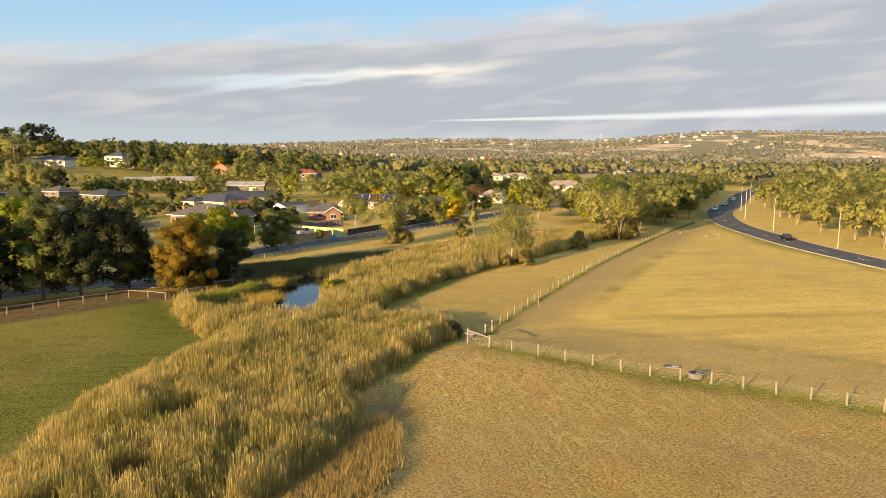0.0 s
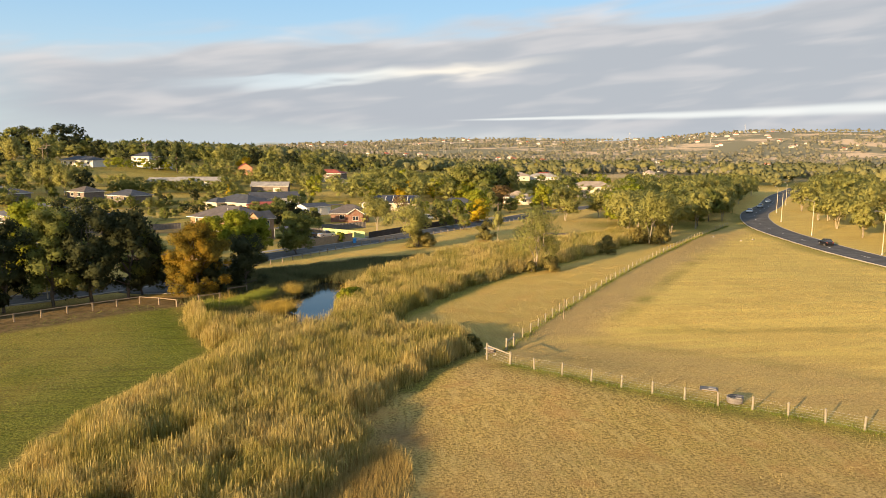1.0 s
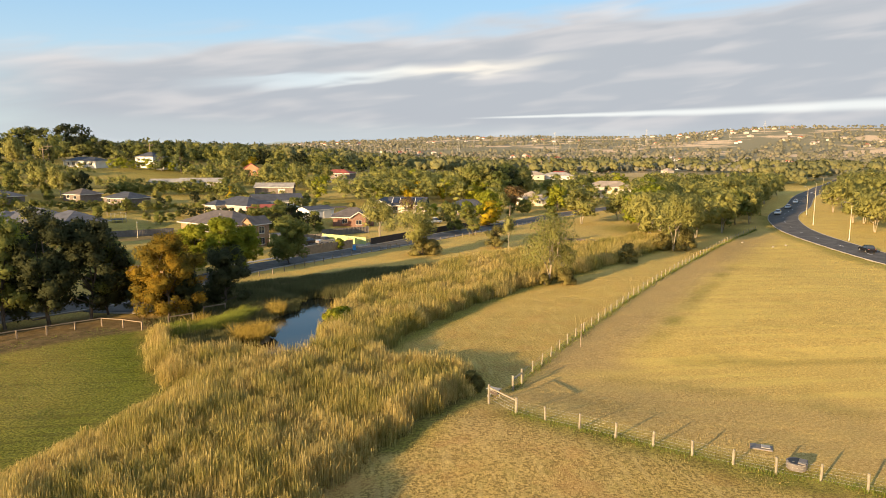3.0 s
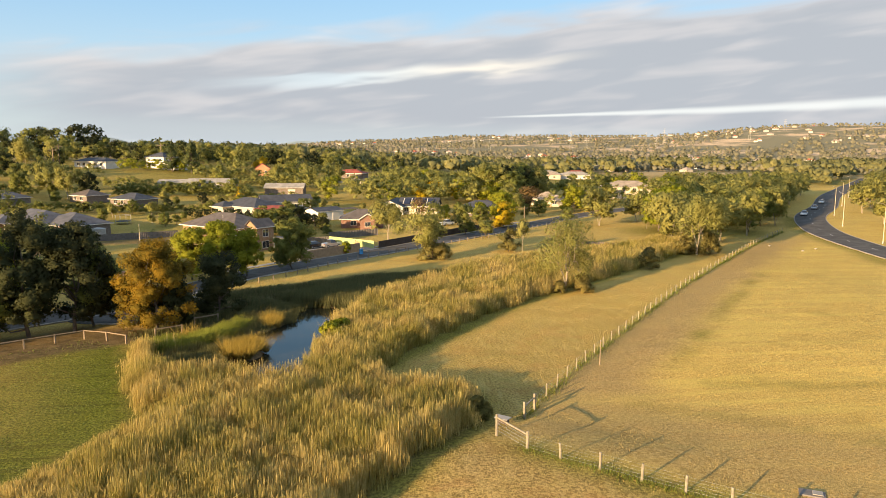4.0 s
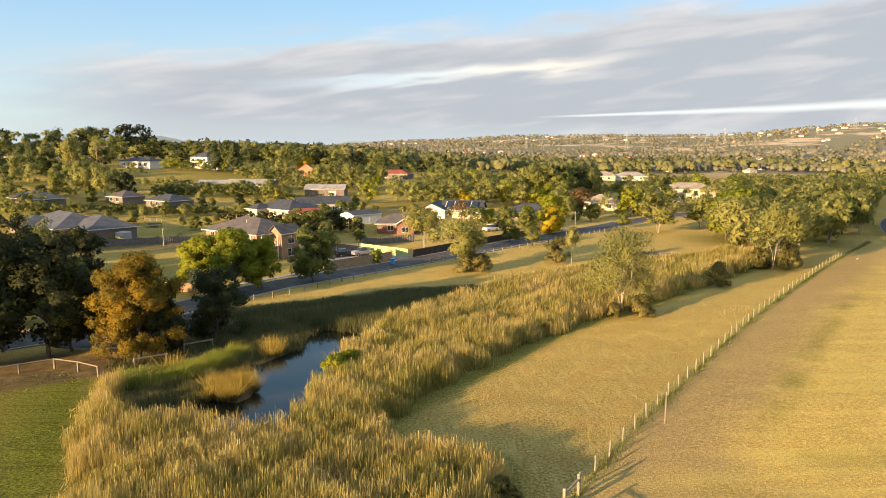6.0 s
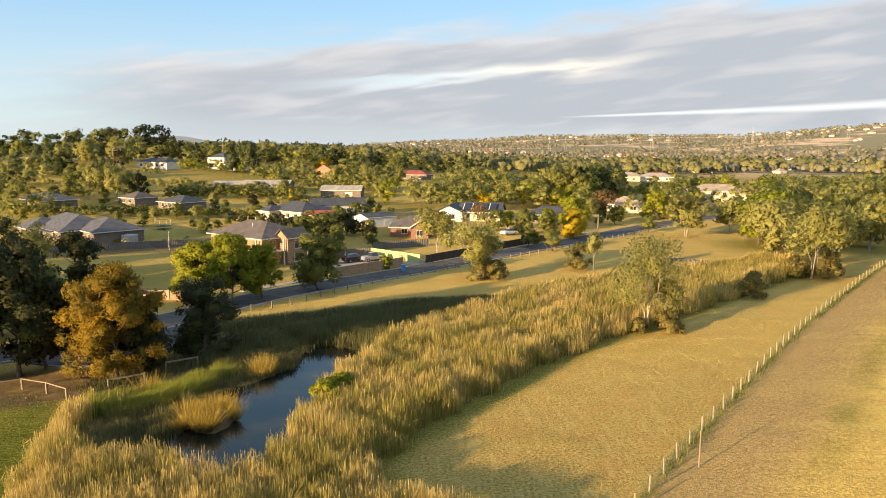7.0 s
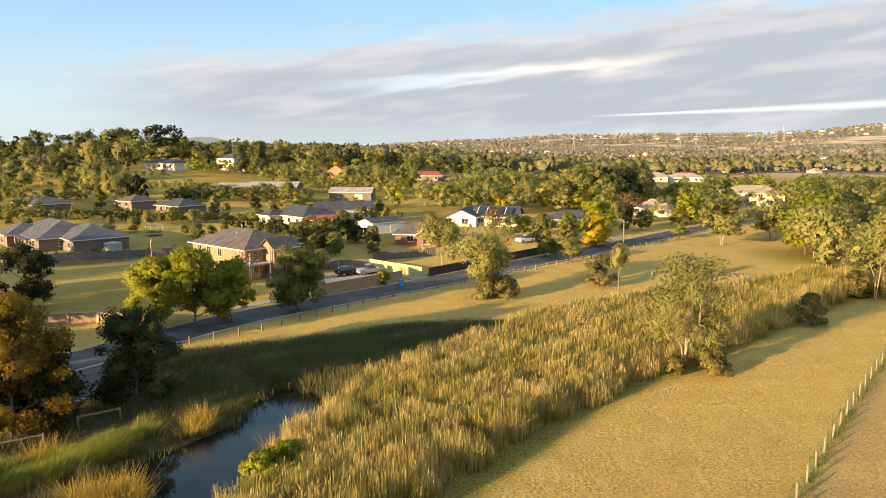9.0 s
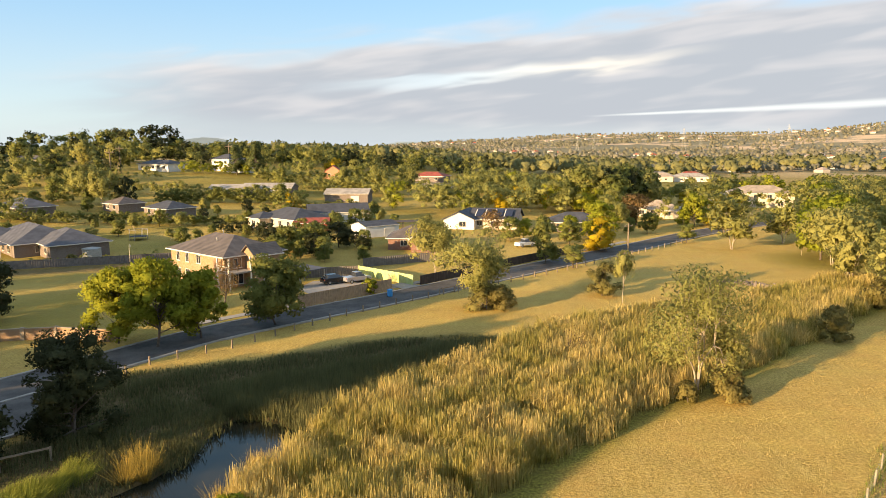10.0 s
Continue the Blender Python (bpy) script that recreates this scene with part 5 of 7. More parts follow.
grove([(38, 240), (62, 248), (66, 275), (40, 275)], 16, ["gum", "gum", "green", "dark"], 12, 15, 24, 4)
grove([(-330, 300), (-120, 240), (-60, 290), (-20, 360), (-60, 430), (-330, 430)], 120, ["gum", "pine", "dark", "green", "green"], 7, 13, 25, 6, True)
grove([(-380, 370), (-160, 375), (-160, 430), (-380, 440)], 70, ["gum", "green", "dark", "pine", "green"], 13, 20, 26, 7, True)
grove([(-160, 375), (0, 385), (20, 440), (-160, 430)], 80, ["pine", "green", "dark", "gum", "green"], 7, 12, 36, 5, True)
grove([(40, 205), (72, 215), (100, 240), (140, 300), (70, 330), (20, 300), (18, 240)], 50, ["gum", "plane", "gum", "gum"], 6, 9, 37, 5, True)
grove([(-20, 235), (40, 235), (40, 330), (-30, 330)], 40, ["gum"], 7, 11, 38, 5, True)
grove([(84, 142), (98, 154), (119, 185), (149, 224), (192, 282), (150, 300), (100, 235), (84, 180)], 60, ["gum", "gum", "green"], 8, 11.5, 39, 4.5, True)
# hedges and garden rows on the slope
for hx0, hy0, hx1, hy1, n_, lo_, hi_, kd in ((-128, 205, -66, 207, 52, 2.4, 3.8, "green"), (-66, 207, -52, 213, 16, 2.2, 3.0, "green"), (-96, 243, -52, 256, 38, 3.5, 5.5, "green"), (-60, 196, -46, 192, 12, 2.2, 3.6, "dark"), (-128, 262, -60, 262, 30, 3.0, 5.5, "gum"), (-58, 284, -20, 286, 18, 4.0, 7.5, "gum"), (-46, 187, -38, 180, 9, 2.5, 4.2, "dark"), (-120, 322, -86, 330, 16, 3.5, 6.0, "plane"), (-176, 240, -118, 236, 18, 2.2, 4.5, "green"), (-170, 296, -120, 300, 18, 2.5, 5.5, "gum"), (-80, 300, -40, 300, 16, 4, 7, "gum"), (-77, 149, -58, 161.5, 12, 0.9, 1.6, "green"), (-38, 188, -28, 196, 7, 3, 4.5, "green"), (-58, 226, -30, 240, 14, 3, 5, "gum")):
    for k in range(n_):
        q = (k + rng.uniform(0, 0.8)) / n_
        hh = rng.uniform(lo_, hi_)
        plant_bulk(hx0 + (hx1 - hx0) * q, hy0 + (hy1 - hy0) * q + rng.normal() * 0.8, hh, hh * rng.uniform(0.42, 0.6), kd, rng)
grove([(-110, 175), (-60, 178), (-20, 200), (10, 215), (-40, 232), (-120, 235)], 34, ["green", "gum", "dark", "green"], 2.5, 5, 27, 4)
grove([(-35, 150), (-15, 150), (-16, 185), (-36, 182)], 14, ["green", "dark", "green"], 3, 4.5, 28, 3)
grove([(10, 160), (45, 195), (80, 222), (70, 235), (30, 200), (5, 175)], 16, ["green", "green", "plane", "dark"], 3.5, 5.5, 29, 4)
grove([(-60, 50), (-84, 34), (-115, 8), (-124, 24), (-95, 50), (-70, 66)], 30, ["dark", "plane", "dark", "green"], 9, 13, 31, 3.5)
# unseen trees, added outside the view to deepen the yard's shade
grove([(-116, 50), (-86, 68), (-94, 126), (-122, 132)], 16, ["dark", "green"], 11, 14, 40, 6, True)
grove([(-160, 190), (-110, 180), (-110, 260), (-180, 290)], 30, ["gum", "green", "gum"], 6, 12, 30, 6, True)
for kind, rows in BULK.items():
    v, f, nor = join(*rows)
    what = {"gum": "olive gum trees", "pine": "dark tall pines", "dark": "dense dark evergreens", "green": "mid-green trees", "plane": "yellow-green trees"}[kind]
    tagged(mesh_object("woodland", v, f, LEAF[kind], normals=nor), "woodland of " + what + " among the houses", "trees", kind="stuff")
for src in LIBRARY.values():
    if not src["used"]:
        src.matrix_world = pose(-200, 360, at_ground(-200, 360))
    del src["used"]


def woods(name, count, seed, near, reach, label, k, lumps, low=6.0, high=13.0):
    """Far tree cover: rough crowns of large leaf sprays, in one mesh."""
    rng = np.random.default_rng(seed)
    xs, ys = [], []
    while len(xs) < count:
        d = near * (reach / near) ** rng.random()
        a = radians(rng.uniform(-42, 46))
        x, y = d * math.sin(a), d * math.cos(a)
        open_field = wobble(np.array(x), np.array(y), 0.013, 4.0) > 0.50 - 0.25 * sm(900, 1800, d) * sm(5, 25, math.degrees(a))
        if open_field:
            continue
        if 80 < x < 165 and 335 < y < 446:
            continue
        if is_clear(x, y, 5) if d < 520 else True:
            xs.append(x)
            ys.append(y)
    xs, ys = np.array(xs), np.array(ys)
    z = terr(xs, ys)
    h = rng.uniform(low, high, count)
    r = h * rng.uniform(0.38, 0.6, count)
    # each tree: a few uneven lumps, feathered by sprays
    at = np.repeat(np.arange(count), lumps)
    ld = unit(rng, count * lumps) * (1, 1, 0.8)
    lc = np.stack([xs[at], ys[at], z[at] + h[at] * 0.58], 1) + ld * np.stack([r[at], r[at], h[at] * 0.4], 1) * (0.52 if lumps > 1 else 0.1)
    lr = r[at] * rng.uniform(0.42, 0.62, count * lumps) * (1.0 if lumps > 1 else 1.5)
    hv, hf, hn = cores(lc, lr, rng, 0.16)
    rep = rng.integers(count * lumps, size=count * k)
    d = unit(rng, count * k)
    pos = lc[rep] + d * (lr[rep] * rng.uniform(0.8, 1.2, count * k))[:, None]
    a = unit(rng, count * k)
    b = np.cross(a, unit(rng, count * k))
    b /= np.linalg.norm(b, axis=1)[:, None] + 1e-6
    s = (lr[rep] * rng.uniform(0.3, 0.6, count * k))[:, None]
    v, f, nor = join(sprays(pos, b * s * 0.6, a * s * 0.8, d * 0.5 + unit(rng, count * k) * 0.2 + (0, 0, 0.45)), (hv, hf, hn * 0.55 + (0, 0, 0.45)))
    return tagged(mesh_object(name, v, f, WOODS, normals=nor), label, "trees", kind="stuff")


def build_woods(n):
    g = n.node("ShaderNodeNewGeometry")
    p = n.node("ShaderNodeMapping", {"Vector": g.outputs["Position"], "Scale": (1, 1, 0.1)}).outputs[0]
    f = n.step(n.noise(p, 0.07, 2), 0.38, 0.62)
    col = n.mix(f, (0.165, 0.172, 0.064), (0.31, 0.285, 0.105))
    col = n.mix(n.math("MULTIPLY", g.outputs["Random Per Island"], 0.5), col, (0.23, 0.22, 0.09))
    # shaded gaps in the crowns, painted as dark noise
    col = n.mix(n.math("MULTIPLY", n.step(n.noise(g.outputs["Position"], 1.4, 4, 0.7), 0.60, 0.36), 0.5), col, (0.10, 0.10, 0.04))
    col = n.mix(n.step(n.noise(p, 0.05, 1), 0.70, 0.76), col, (0.34, 0.25, 0.02))
    return n.node("ShaderNodeMixShader", {0: 0.3, 1: principled(n, col, 0.7, spec=0.2), 2: n.node("ShaderNodeBsdfTranslucent", {"Color": col}).outputs[0]}).outputs[0]


WOODS = material("woods", build_woods)


# far leaves: haze is put into these lighter, greyer colours
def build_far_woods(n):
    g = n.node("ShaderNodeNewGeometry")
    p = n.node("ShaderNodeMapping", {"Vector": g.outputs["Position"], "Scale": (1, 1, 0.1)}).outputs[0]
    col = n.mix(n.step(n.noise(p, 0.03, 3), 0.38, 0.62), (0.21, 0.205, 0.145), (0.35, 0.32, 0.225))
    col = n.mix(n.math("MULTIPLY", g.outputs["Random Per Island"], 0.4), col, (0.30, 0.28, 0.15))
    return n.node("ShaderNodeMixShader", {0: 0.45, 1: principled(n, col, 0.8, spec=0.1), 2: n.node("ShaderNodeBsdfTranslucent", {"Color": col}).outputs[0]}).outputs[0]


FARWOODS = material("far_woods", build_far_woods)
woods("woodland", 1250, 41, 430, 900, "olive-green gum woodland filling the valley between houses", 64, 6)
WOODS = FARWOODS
woods("woodland", 10500, 42, 600, 2700, "far scattered woodland over the valley and hills, haze painted in", 8, 1, 4.0, 8.5)


def blades(name, x, y, z, h, width, lean, mat, label, category, seed, more=0.0, blunt=False, heading=None):
    """Grass or reed blades: tapered triangles, leaning their own way, joined in one mesh."""
    rng = np.random.default_rng(seed)
    n = len(x)
    a = rng.uniform(0, math.pi, n)
    la, lm = rng.uniform(0, 2 * math.pi, n) if heading is None else heading + rng.normal(size=n) * 0.5, np.abs(rng.normal(size=n)) * lean * h
    base = np.stack([x, y, z], 1)
    side = np.stack([np.cos(a), np.sin(a), np.zeros(n)], 1) * (width * rng.uniform(0.6, 1.4, n))[:, None] * 0.5
    tip = base + np.stack([np.cos(la) * lm, np.sin(la) * lm, h], 1)
    v = np.empty((n, 3, 3))
    v[:, 0], v[:, 1], v[:, 2] = (base, tip - side * 0.8, tip + side * 0.8) if blunt else (base - side, base + side, tip)
    uv = np.empty((n, 3, 2))
    uv[:, :, 0] = rng.random(n)[:, None]
    uv[:, :, 1] = ((0, 1, 1) if blunt else (0, 0, 1)) * np.ones((n, 1)) + np.reshape(more, (-1, 1))
    ob = mesh_object(name, v.reshape(-1, 3), np.arange(n * 3).reshape(n, 3), mat, uv.reshape(-1, 2))
    return tagged(ob, label, category, kind="stuff")


def scatter(poly, per, seed, edge=0.4):
    rng = np.random.default_rng(seed)
    xs, ys = [p[0] for p in poly], [p[1] for p in poly]
    n = int((max(xs) - min(xs)) * (max(ys) - min(ys)) * per)
    x, y = rng.uniform(min(xs), max(xs), n), rng.uniform(min(ys), max(ys), n)
    d = depth(poly, x, y) + 0.6 * wobble(x, y, 0.9, 2.0) + 0.3 * wobble(x, y, 2.3, 1.0)
    k = d > rng.uniform(-edge, edge, n)
    return x[k], y[k], d[k]


HOLES = [(-22.0, 11.5, 1.5), (-23.0, 2.0, 1.7), (-17.5, 7.0, 1.2), (3.6, 63.0, 1.3), (-1.5, 70.0, 0.8), (-27, -2, 1.2), (-12, 21, 0.8), (-19, 20, 0.7)]
x, y, d = scatter(REEDS, 175, 51)
keep = np.random.default_rng(50).random(len(x)) > 0.55 * sm(70, 105, y)
keep &= (depth(POND, x, y) < 0.05 + 0.35 * wobble(x, y, 1.3)) & ~inside(SEDGES, x, y) & ~inside(MUD, x, y)
for hx, hy, hr in HOLES:
    keep &= np.hypot(x - hx, y - hy) > hr * (1 + 0.3 * wobble(x, y, 2.0))
clump = 0.55 * wobble(x, y, 2.4, 4.0) + 0.45 * wobble(x + 0.4 * y, y - 0.3 * x, 4.9, 1.0)
keep &= np.random.default_rng(49).random(len(x)) < 0.72 + 0.42 * clump
x, y, d, clump = x[keep], y[keep], d[keep], clump[keep]
rng = np.random.default_rng(52)
lowedge = np.where((x < -17) & (y < 38), 0.50 + 0.50 * sm(0, 6.0, d + 0.8 * wobble(x, y, 0.6)), 1.0)
h = lowedge * (2.0 + 0.25 * wobble(x, y, 0.35, 1.0) + 0.30 * wobble(x, y, 1.0, 3.0) + 0.40 * clump + rng.normal(size=len(x)) * 0.12) * (0.55 + 0.45 * sm(-0.5, 1.4, d)) * (0.50 + 0.58 * rng.random(len(x)) ** 0.5)
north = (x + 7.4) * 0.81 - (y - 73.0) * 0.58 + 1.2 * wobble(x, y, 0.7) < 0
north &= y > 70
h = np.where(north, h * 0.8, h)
blades("reeds", x[north], y[north], terr(x[north], y[north]) - 0.15, np.clip(h[north], 0.5, 2.4), np.full(north.sum(), 0.06), 0.12, SHADE_REED, "green reeds behind the pond with shade painted into their colour", "reeds", 59)
x, y, h, d = x[~north], y[~north], np.clip(h[~north], 0.5, 2.7), d[~north]
pale = 0.75 * sm(3.2, 0.4, d) * (x > -13) * (y > 6) * (y < 42) + 0.6 * sm(2.6, 0.4, d) * (x < -22) * (y > 34) + 0.15 * sm(56, 72, y)
stalk = rng.random(len(x)) < 0.42 + 0.25 * pale
wide = 1 + 0.9 * sm(60, 110, y)
q = ~stalk
blades("reeds", x[q], y[q], terr(x[q], y[q]) - 0.15, h[q], 0.045 * wide[q], 0.10, REED, "tall straw-tipped green reeds crowding the wet ground", "reeds", 53, pale[q])
q = stalk
blades("reed_stalks", x[q], y[q], terr(x[q], y[q]) - 0.15, h[q] * 1.04, 0.034 * wide[q], 0.05, REED, "straight pale dead stalks among the reeds", "reeds", 153, pale[q] + 0.25, True)
# drooping leaves and heads near the tops
q = rng.integers(len(x), size=int(len(x) * 0.4))
n = len(q)
lx, ly, up = x[q] + rng.normal(size=n) * 0.12, y[q] + rng.normal(size=n) * 0.12, rng.uniform(0.5, 1.0, n) ** 0.7
a = unit(rng, n) * (1, 1, 0.5) + (0.25, 0.2, 0.9)
a /= np.linalg.norm(a, axis=1)[:, None]
b = np.cross(a, unit(rng, n))
b /= np.linalg.norm(b, axis=1)[:, None] + 1e-6
s = (rng.uniform(0.14, 0.34, n) * wide[q])[:, None]
v, f = sprays(np.stack([lx, ly, terr(lx, ly) - 0.15 + h[q] * up], 1), b * s * 0.11, a * s)
uv = np.repeat(np.stack([rng.random(n), 0.1 + 0.5 * up + 0.8 * pale[q]], 1), 3, axis=0)
tagged(mesh_object("reed_leaves", v, f, REED, uv), "olive and straw leaves hanging from the reeds", "reeds", kind="stuff")
k = rng.random(len(x)) < 0.03
px, py, ph = x[k], y[k], np.clip(h[k], 0.5, 2.7)


def build_plume(n):
    uvn = n.node("ShaderNodeSeparateXYZ", {0: n.node("ShaderNodeTexCoord").outputs["UV"]})
    col = n.mix(uvn.outputs[0], (0.30, 0.22, 0.08), (0.48, 0.36, 0.15))
    return n.node("ShaderNodeMixShader", {0: 0.3, 1: principled(n, col, 0.9, spec=0.05), 2: n.node("ShaderNodeBsdfTranslucent", {"Color": col}).outputs[0]}).outputs[0]


PLUME = material("plume", build_plume)
blades("reed_plumes", px, py, terr(px, py) - 0.15 + ph * 0.86, np.full(len(px), 0.40), np.full(len(px), 0.055), 0.25, PLUME, "feathery buff seed heads above the reeds", "reeds", 54)
BANK = [(-14.6, 76.6), (-18, 79.5), (-22.5, 76), (-24, 70), (-21, 66.8), (-18.2, 63.6), (-15.4, 66.8), (-14.8, 71)]
x, y, d = scatter(BANK, 90, 90, 0.8)
blades("bank_plants", x, y, terr(x, y) - 0.25, 0.55 + 0.25 * wobble(x, y, 1.4), np.full(len(x), 0.06), 0.5, SHADE_REED, "low marsh plants on the pond bank, shade in their dark colour", "plants", 89)
x, y, d = scatter(SHADE_BAND, 34, 97, 1.0)
blades("marsh_plants", x, y, terr(x, y) - 0.1, (0.55 + 0.45 * sm(0, 3, d)) * (0.85 + 0.4 * wobble(x, y, 0.8)), np.full(len(x), 0.07), 0.3, SHADE_REED, "green marsh reeds below the street, coloured darker for the shade", "plants", 98)
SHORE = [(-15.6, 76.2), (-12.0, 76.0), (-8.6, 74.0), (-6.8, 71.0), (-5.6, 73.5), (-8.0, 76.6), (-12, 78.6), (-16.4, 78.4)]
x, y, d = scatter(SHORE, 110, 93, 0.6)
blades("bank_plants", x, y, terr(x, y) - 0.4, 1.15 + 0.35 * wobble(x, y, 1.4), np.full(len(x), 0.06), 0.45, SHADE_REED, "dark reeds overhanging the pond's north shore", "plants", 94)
x, y, d = scatter(SEDGES, 260, 55)
h = (1.25 + 0.4 * wobble(x, y, 1.3)) * (0.6 + 0.4 * sm(-0.3, 0.8, d))
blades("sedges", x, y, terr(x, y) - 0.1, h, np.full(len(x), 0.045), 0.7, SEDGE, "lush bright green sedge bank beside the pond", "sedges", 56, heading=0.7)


def fountain(spots, per, tall, seed):
    """Blades that spring from tight feet and arch outwards: feet, heights and headings."""
    rng = np.random.default_rng(seed)
    rows = []
    for sx, sy, sz in spots:
        a, r = rng.uniform(0, 2 * math.pi, per), np.abs(rng.normal(size=per)) * 0.16 * sz
        rows.append(np.stack([sx + r * np.cos(a), sy + r * np.sin(a), tall * sz * rng.uniform(0.45, 1.05, per), a], 1))
    return np.concatenate(rows).T


rng = np.random.default_rng(57)
ix, iy, d = scatter(ISLAND, 1.7, 57, 0.1)
spots = [(a, b, rng.uniform(0.7, 1.15)) for a, b in zip(ix, iy)]
x, y, h, a = fountain(spots, 170, 1.75, 58)
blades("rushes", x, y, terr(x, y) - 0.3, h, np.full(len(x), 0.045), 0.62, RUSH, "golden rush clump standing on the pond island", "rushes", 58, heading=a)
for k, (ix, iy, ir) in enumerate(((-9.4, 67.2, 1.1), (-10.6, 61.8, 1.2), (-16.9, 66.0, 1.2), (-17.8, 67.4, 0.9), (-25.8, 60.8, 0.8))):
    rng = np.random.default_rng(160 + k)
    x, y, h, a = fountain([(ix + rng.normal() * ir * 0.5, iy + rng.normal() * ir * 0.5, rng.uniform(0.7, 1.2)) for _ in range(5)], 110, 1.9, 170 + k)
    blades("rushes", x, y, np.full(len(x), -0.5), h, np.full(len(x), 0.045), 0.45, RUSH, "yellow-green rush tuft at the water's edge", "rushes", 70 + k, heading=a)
x, y, d = scatter(MUD, 110, 157, 0.6)
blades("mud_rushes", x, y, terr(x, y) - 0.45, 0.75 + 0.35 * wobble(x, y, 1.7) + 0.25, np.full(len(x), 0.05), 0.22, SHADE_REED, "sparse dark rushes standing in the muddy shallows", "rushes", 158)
# rank dry grass: reddish fringe along the reed bed and tufts along both fences
x, y, d = scatter([(-16, -8), (-9, -2), (-6, 7), (-6.5, 10.5), (-8.8, 10), (-11.5, 4.5), (-15, -1.5), (-19, -8)], 110, 80, 0.8)
blades("rank_grass", x, y, terr(x, y) - 0.05, np.full(len(x), 0.8), np.full(len(x), 0.05), 0.5, TUFT, "reddish dry rank grass fringing the reeds", "grass", 81)
# dead saplings standing in the reeds
for k, (tx, ty) in enumerate(((14.3, 91.3), (15.8, 91.6), (18.5, 97.0))):
    o = tree("bare", 3.6 - 0.5 * k, 1.0, 760 + k, 60, 0.12, "thin dead sapling with bare pale twigs")
    tagged(o, group="dead saplings")
    o.matrix_world = pose(tx, ty, -0.1)
# short dry tufts that roughen the mown grass
MOWN = [(-22, -14), (-13, -1), (-5.5, 8), (-6, 16), (0, 28), (7, 30), (8, 36), (5.5, 42), (-2, 43), (-2, 50), (12, 69), (26, 82), (34, 90), (45, 84), (30, 64), (17, 47), (10, 34), (33, 8), (55, -14)]
x, y, d = scatter(MOWN, 90, 84)
rng = np.random.default_rng(85)
k = rng.random(len(x)) < 0.24
x, y = x[k], y[k]
blades("dry_tufts", x, y, terr(x, y) - 0.03, rng.uniform(0.04, 0.12, len(x)), np.full(len(x), 0.06), 0.7, TUFT, "short dry tufts of mown golden grass", "grass", 86)
x, y, d = scatter([(-34.5, 5), (-33.4, 16), (-31.2, 22), (-28, 29.5), (-24.6, 37), (-26.6, 44), (-30, 53.5), (-31.5, 58.6), (-37, 60.6), (-44, 55), (-60, 40), (-60, 5)], 10, 87)
blades("lawn_tufts", x, y, terr(x, y) - 0.03, rng.uniform(0.05, 0.12, len(x)), np.full(len(x), 0.12), 0.6, SEDGE, "tufts of rough green mown lawn", "grass", 88)
rng = np.random.default_rng(82)
fx, fy = [], []
for line in (FENCE_A, FENCE_B):
    p = smooth_line(line, 0.25)
    q = p[rng.integers(len(p), size=7000)]
    fx.append(q[:, 0] + rng.normal(size=7000) * 0.30)
    fy.append(q[:, 1] + rng.normal(size=7000) * 0.30)
fx, fy = np.concatenate(fx), np.concatenate(fy)
blades("fence_grass", fx, fy, terr(fx, fy) - 0.03, np.where(np.arange(len(fx)) < 7000, 0.6, 1.0) * rng.uniform(0.14, 0.44, len(fx)), np.full(len(fx), 0.06), 0.5, SEDGE, "long green grass left uncut under the fence", "grass", 83)

# ---- fences, posts and rails ----
def along(line, step, start=0.0):
    """Points at even steps along a line, with the direction there."""
    p = smooth_line(line, 0.5)
    s = np.concatenate([[0], np.cumsum(np.linalg.norm(np.diff(p, axis=0), axis=1))])
    for d in np.arange(start, s[-1], step):
        x, y = np.interp(d, s, p[:, 0]), np.interp(d, s, p[:, 1])
        e = min(d + 0.2, s[-1])
        yield x, y, math.degrees(math.atan2(np.interp(e, s, p[:, 1]) - np.interp(e - 0.4, s, p[:, 1]), np.interp(e, s, p[:, 0]) - np.interp(e - 0.4, s, p[:, 0])))


def post_mesh(r, h, square=False):
    bm = bmesh.new()
    if square:
        box(bm, 0, 0, h / 2 - 0.2, r * 2, r * 2, h + 0.4, bevel=0.012)
    else:
        tube(bm, [(0, 0, -0.4), (0, 0, h - 0.03), (0.01, 0, h)], [r * 1.05, r, r * 0.8], 8)
    me = bpy.data.meshes.new("post")
    bm.to_mesh(me)
    bm.free()
    me.materials.append(WOOD if square else POST)
    return me


def wire_fence(line, step, h, wires, label, thick):
    f = thing("wire_fence", pose(line[0][0], line[0][1], 0), label, "fence")
    inv = f.matrix_world.inverted()
    me = post_mesh(thick, h)
    rng = np.random.default_rng(int(abs(line[1][0]) * 10))
    pts = list(along(line, step))
    for x, y, a in pts:
        o = new("post", me)
        o.parent = f
        o.matrix_local = inv @ pose(x, y, at_ground(x, y) + rng.normal() * 0.03, rng.normal() * 1.5, rng.normal() * 1.5, a)
    for k in range(wires):
        z = 0.18 + k * (h - 0.28) / (wires - 1)
        bm = bmesh.new()
        tube(bm, [(x, y, at_ground(x, y) + z) for x, y, a in pts], [0.0045] * len(pts), 4)
        o = part("wire", bm, WIRE, f)
        o.matrix_local = inv
    return f


wire_fence(FENCE_A, 2.62, 1.15, 5, "weathered timber post and wire farm fence across the field", 0.085)
wire_fence(FENCE_B, 2.85, 1.15, 5, "long weathered post and wire fence beside the paddock", 0.065)
# field gate: braced timber frame at the corner of the fences
g = thing("field_gate", pose(3.7, 28.7, at_ground(4.5, 27), 0, 0, -65), "pale timber gate frame with wires between two posts", "gate")
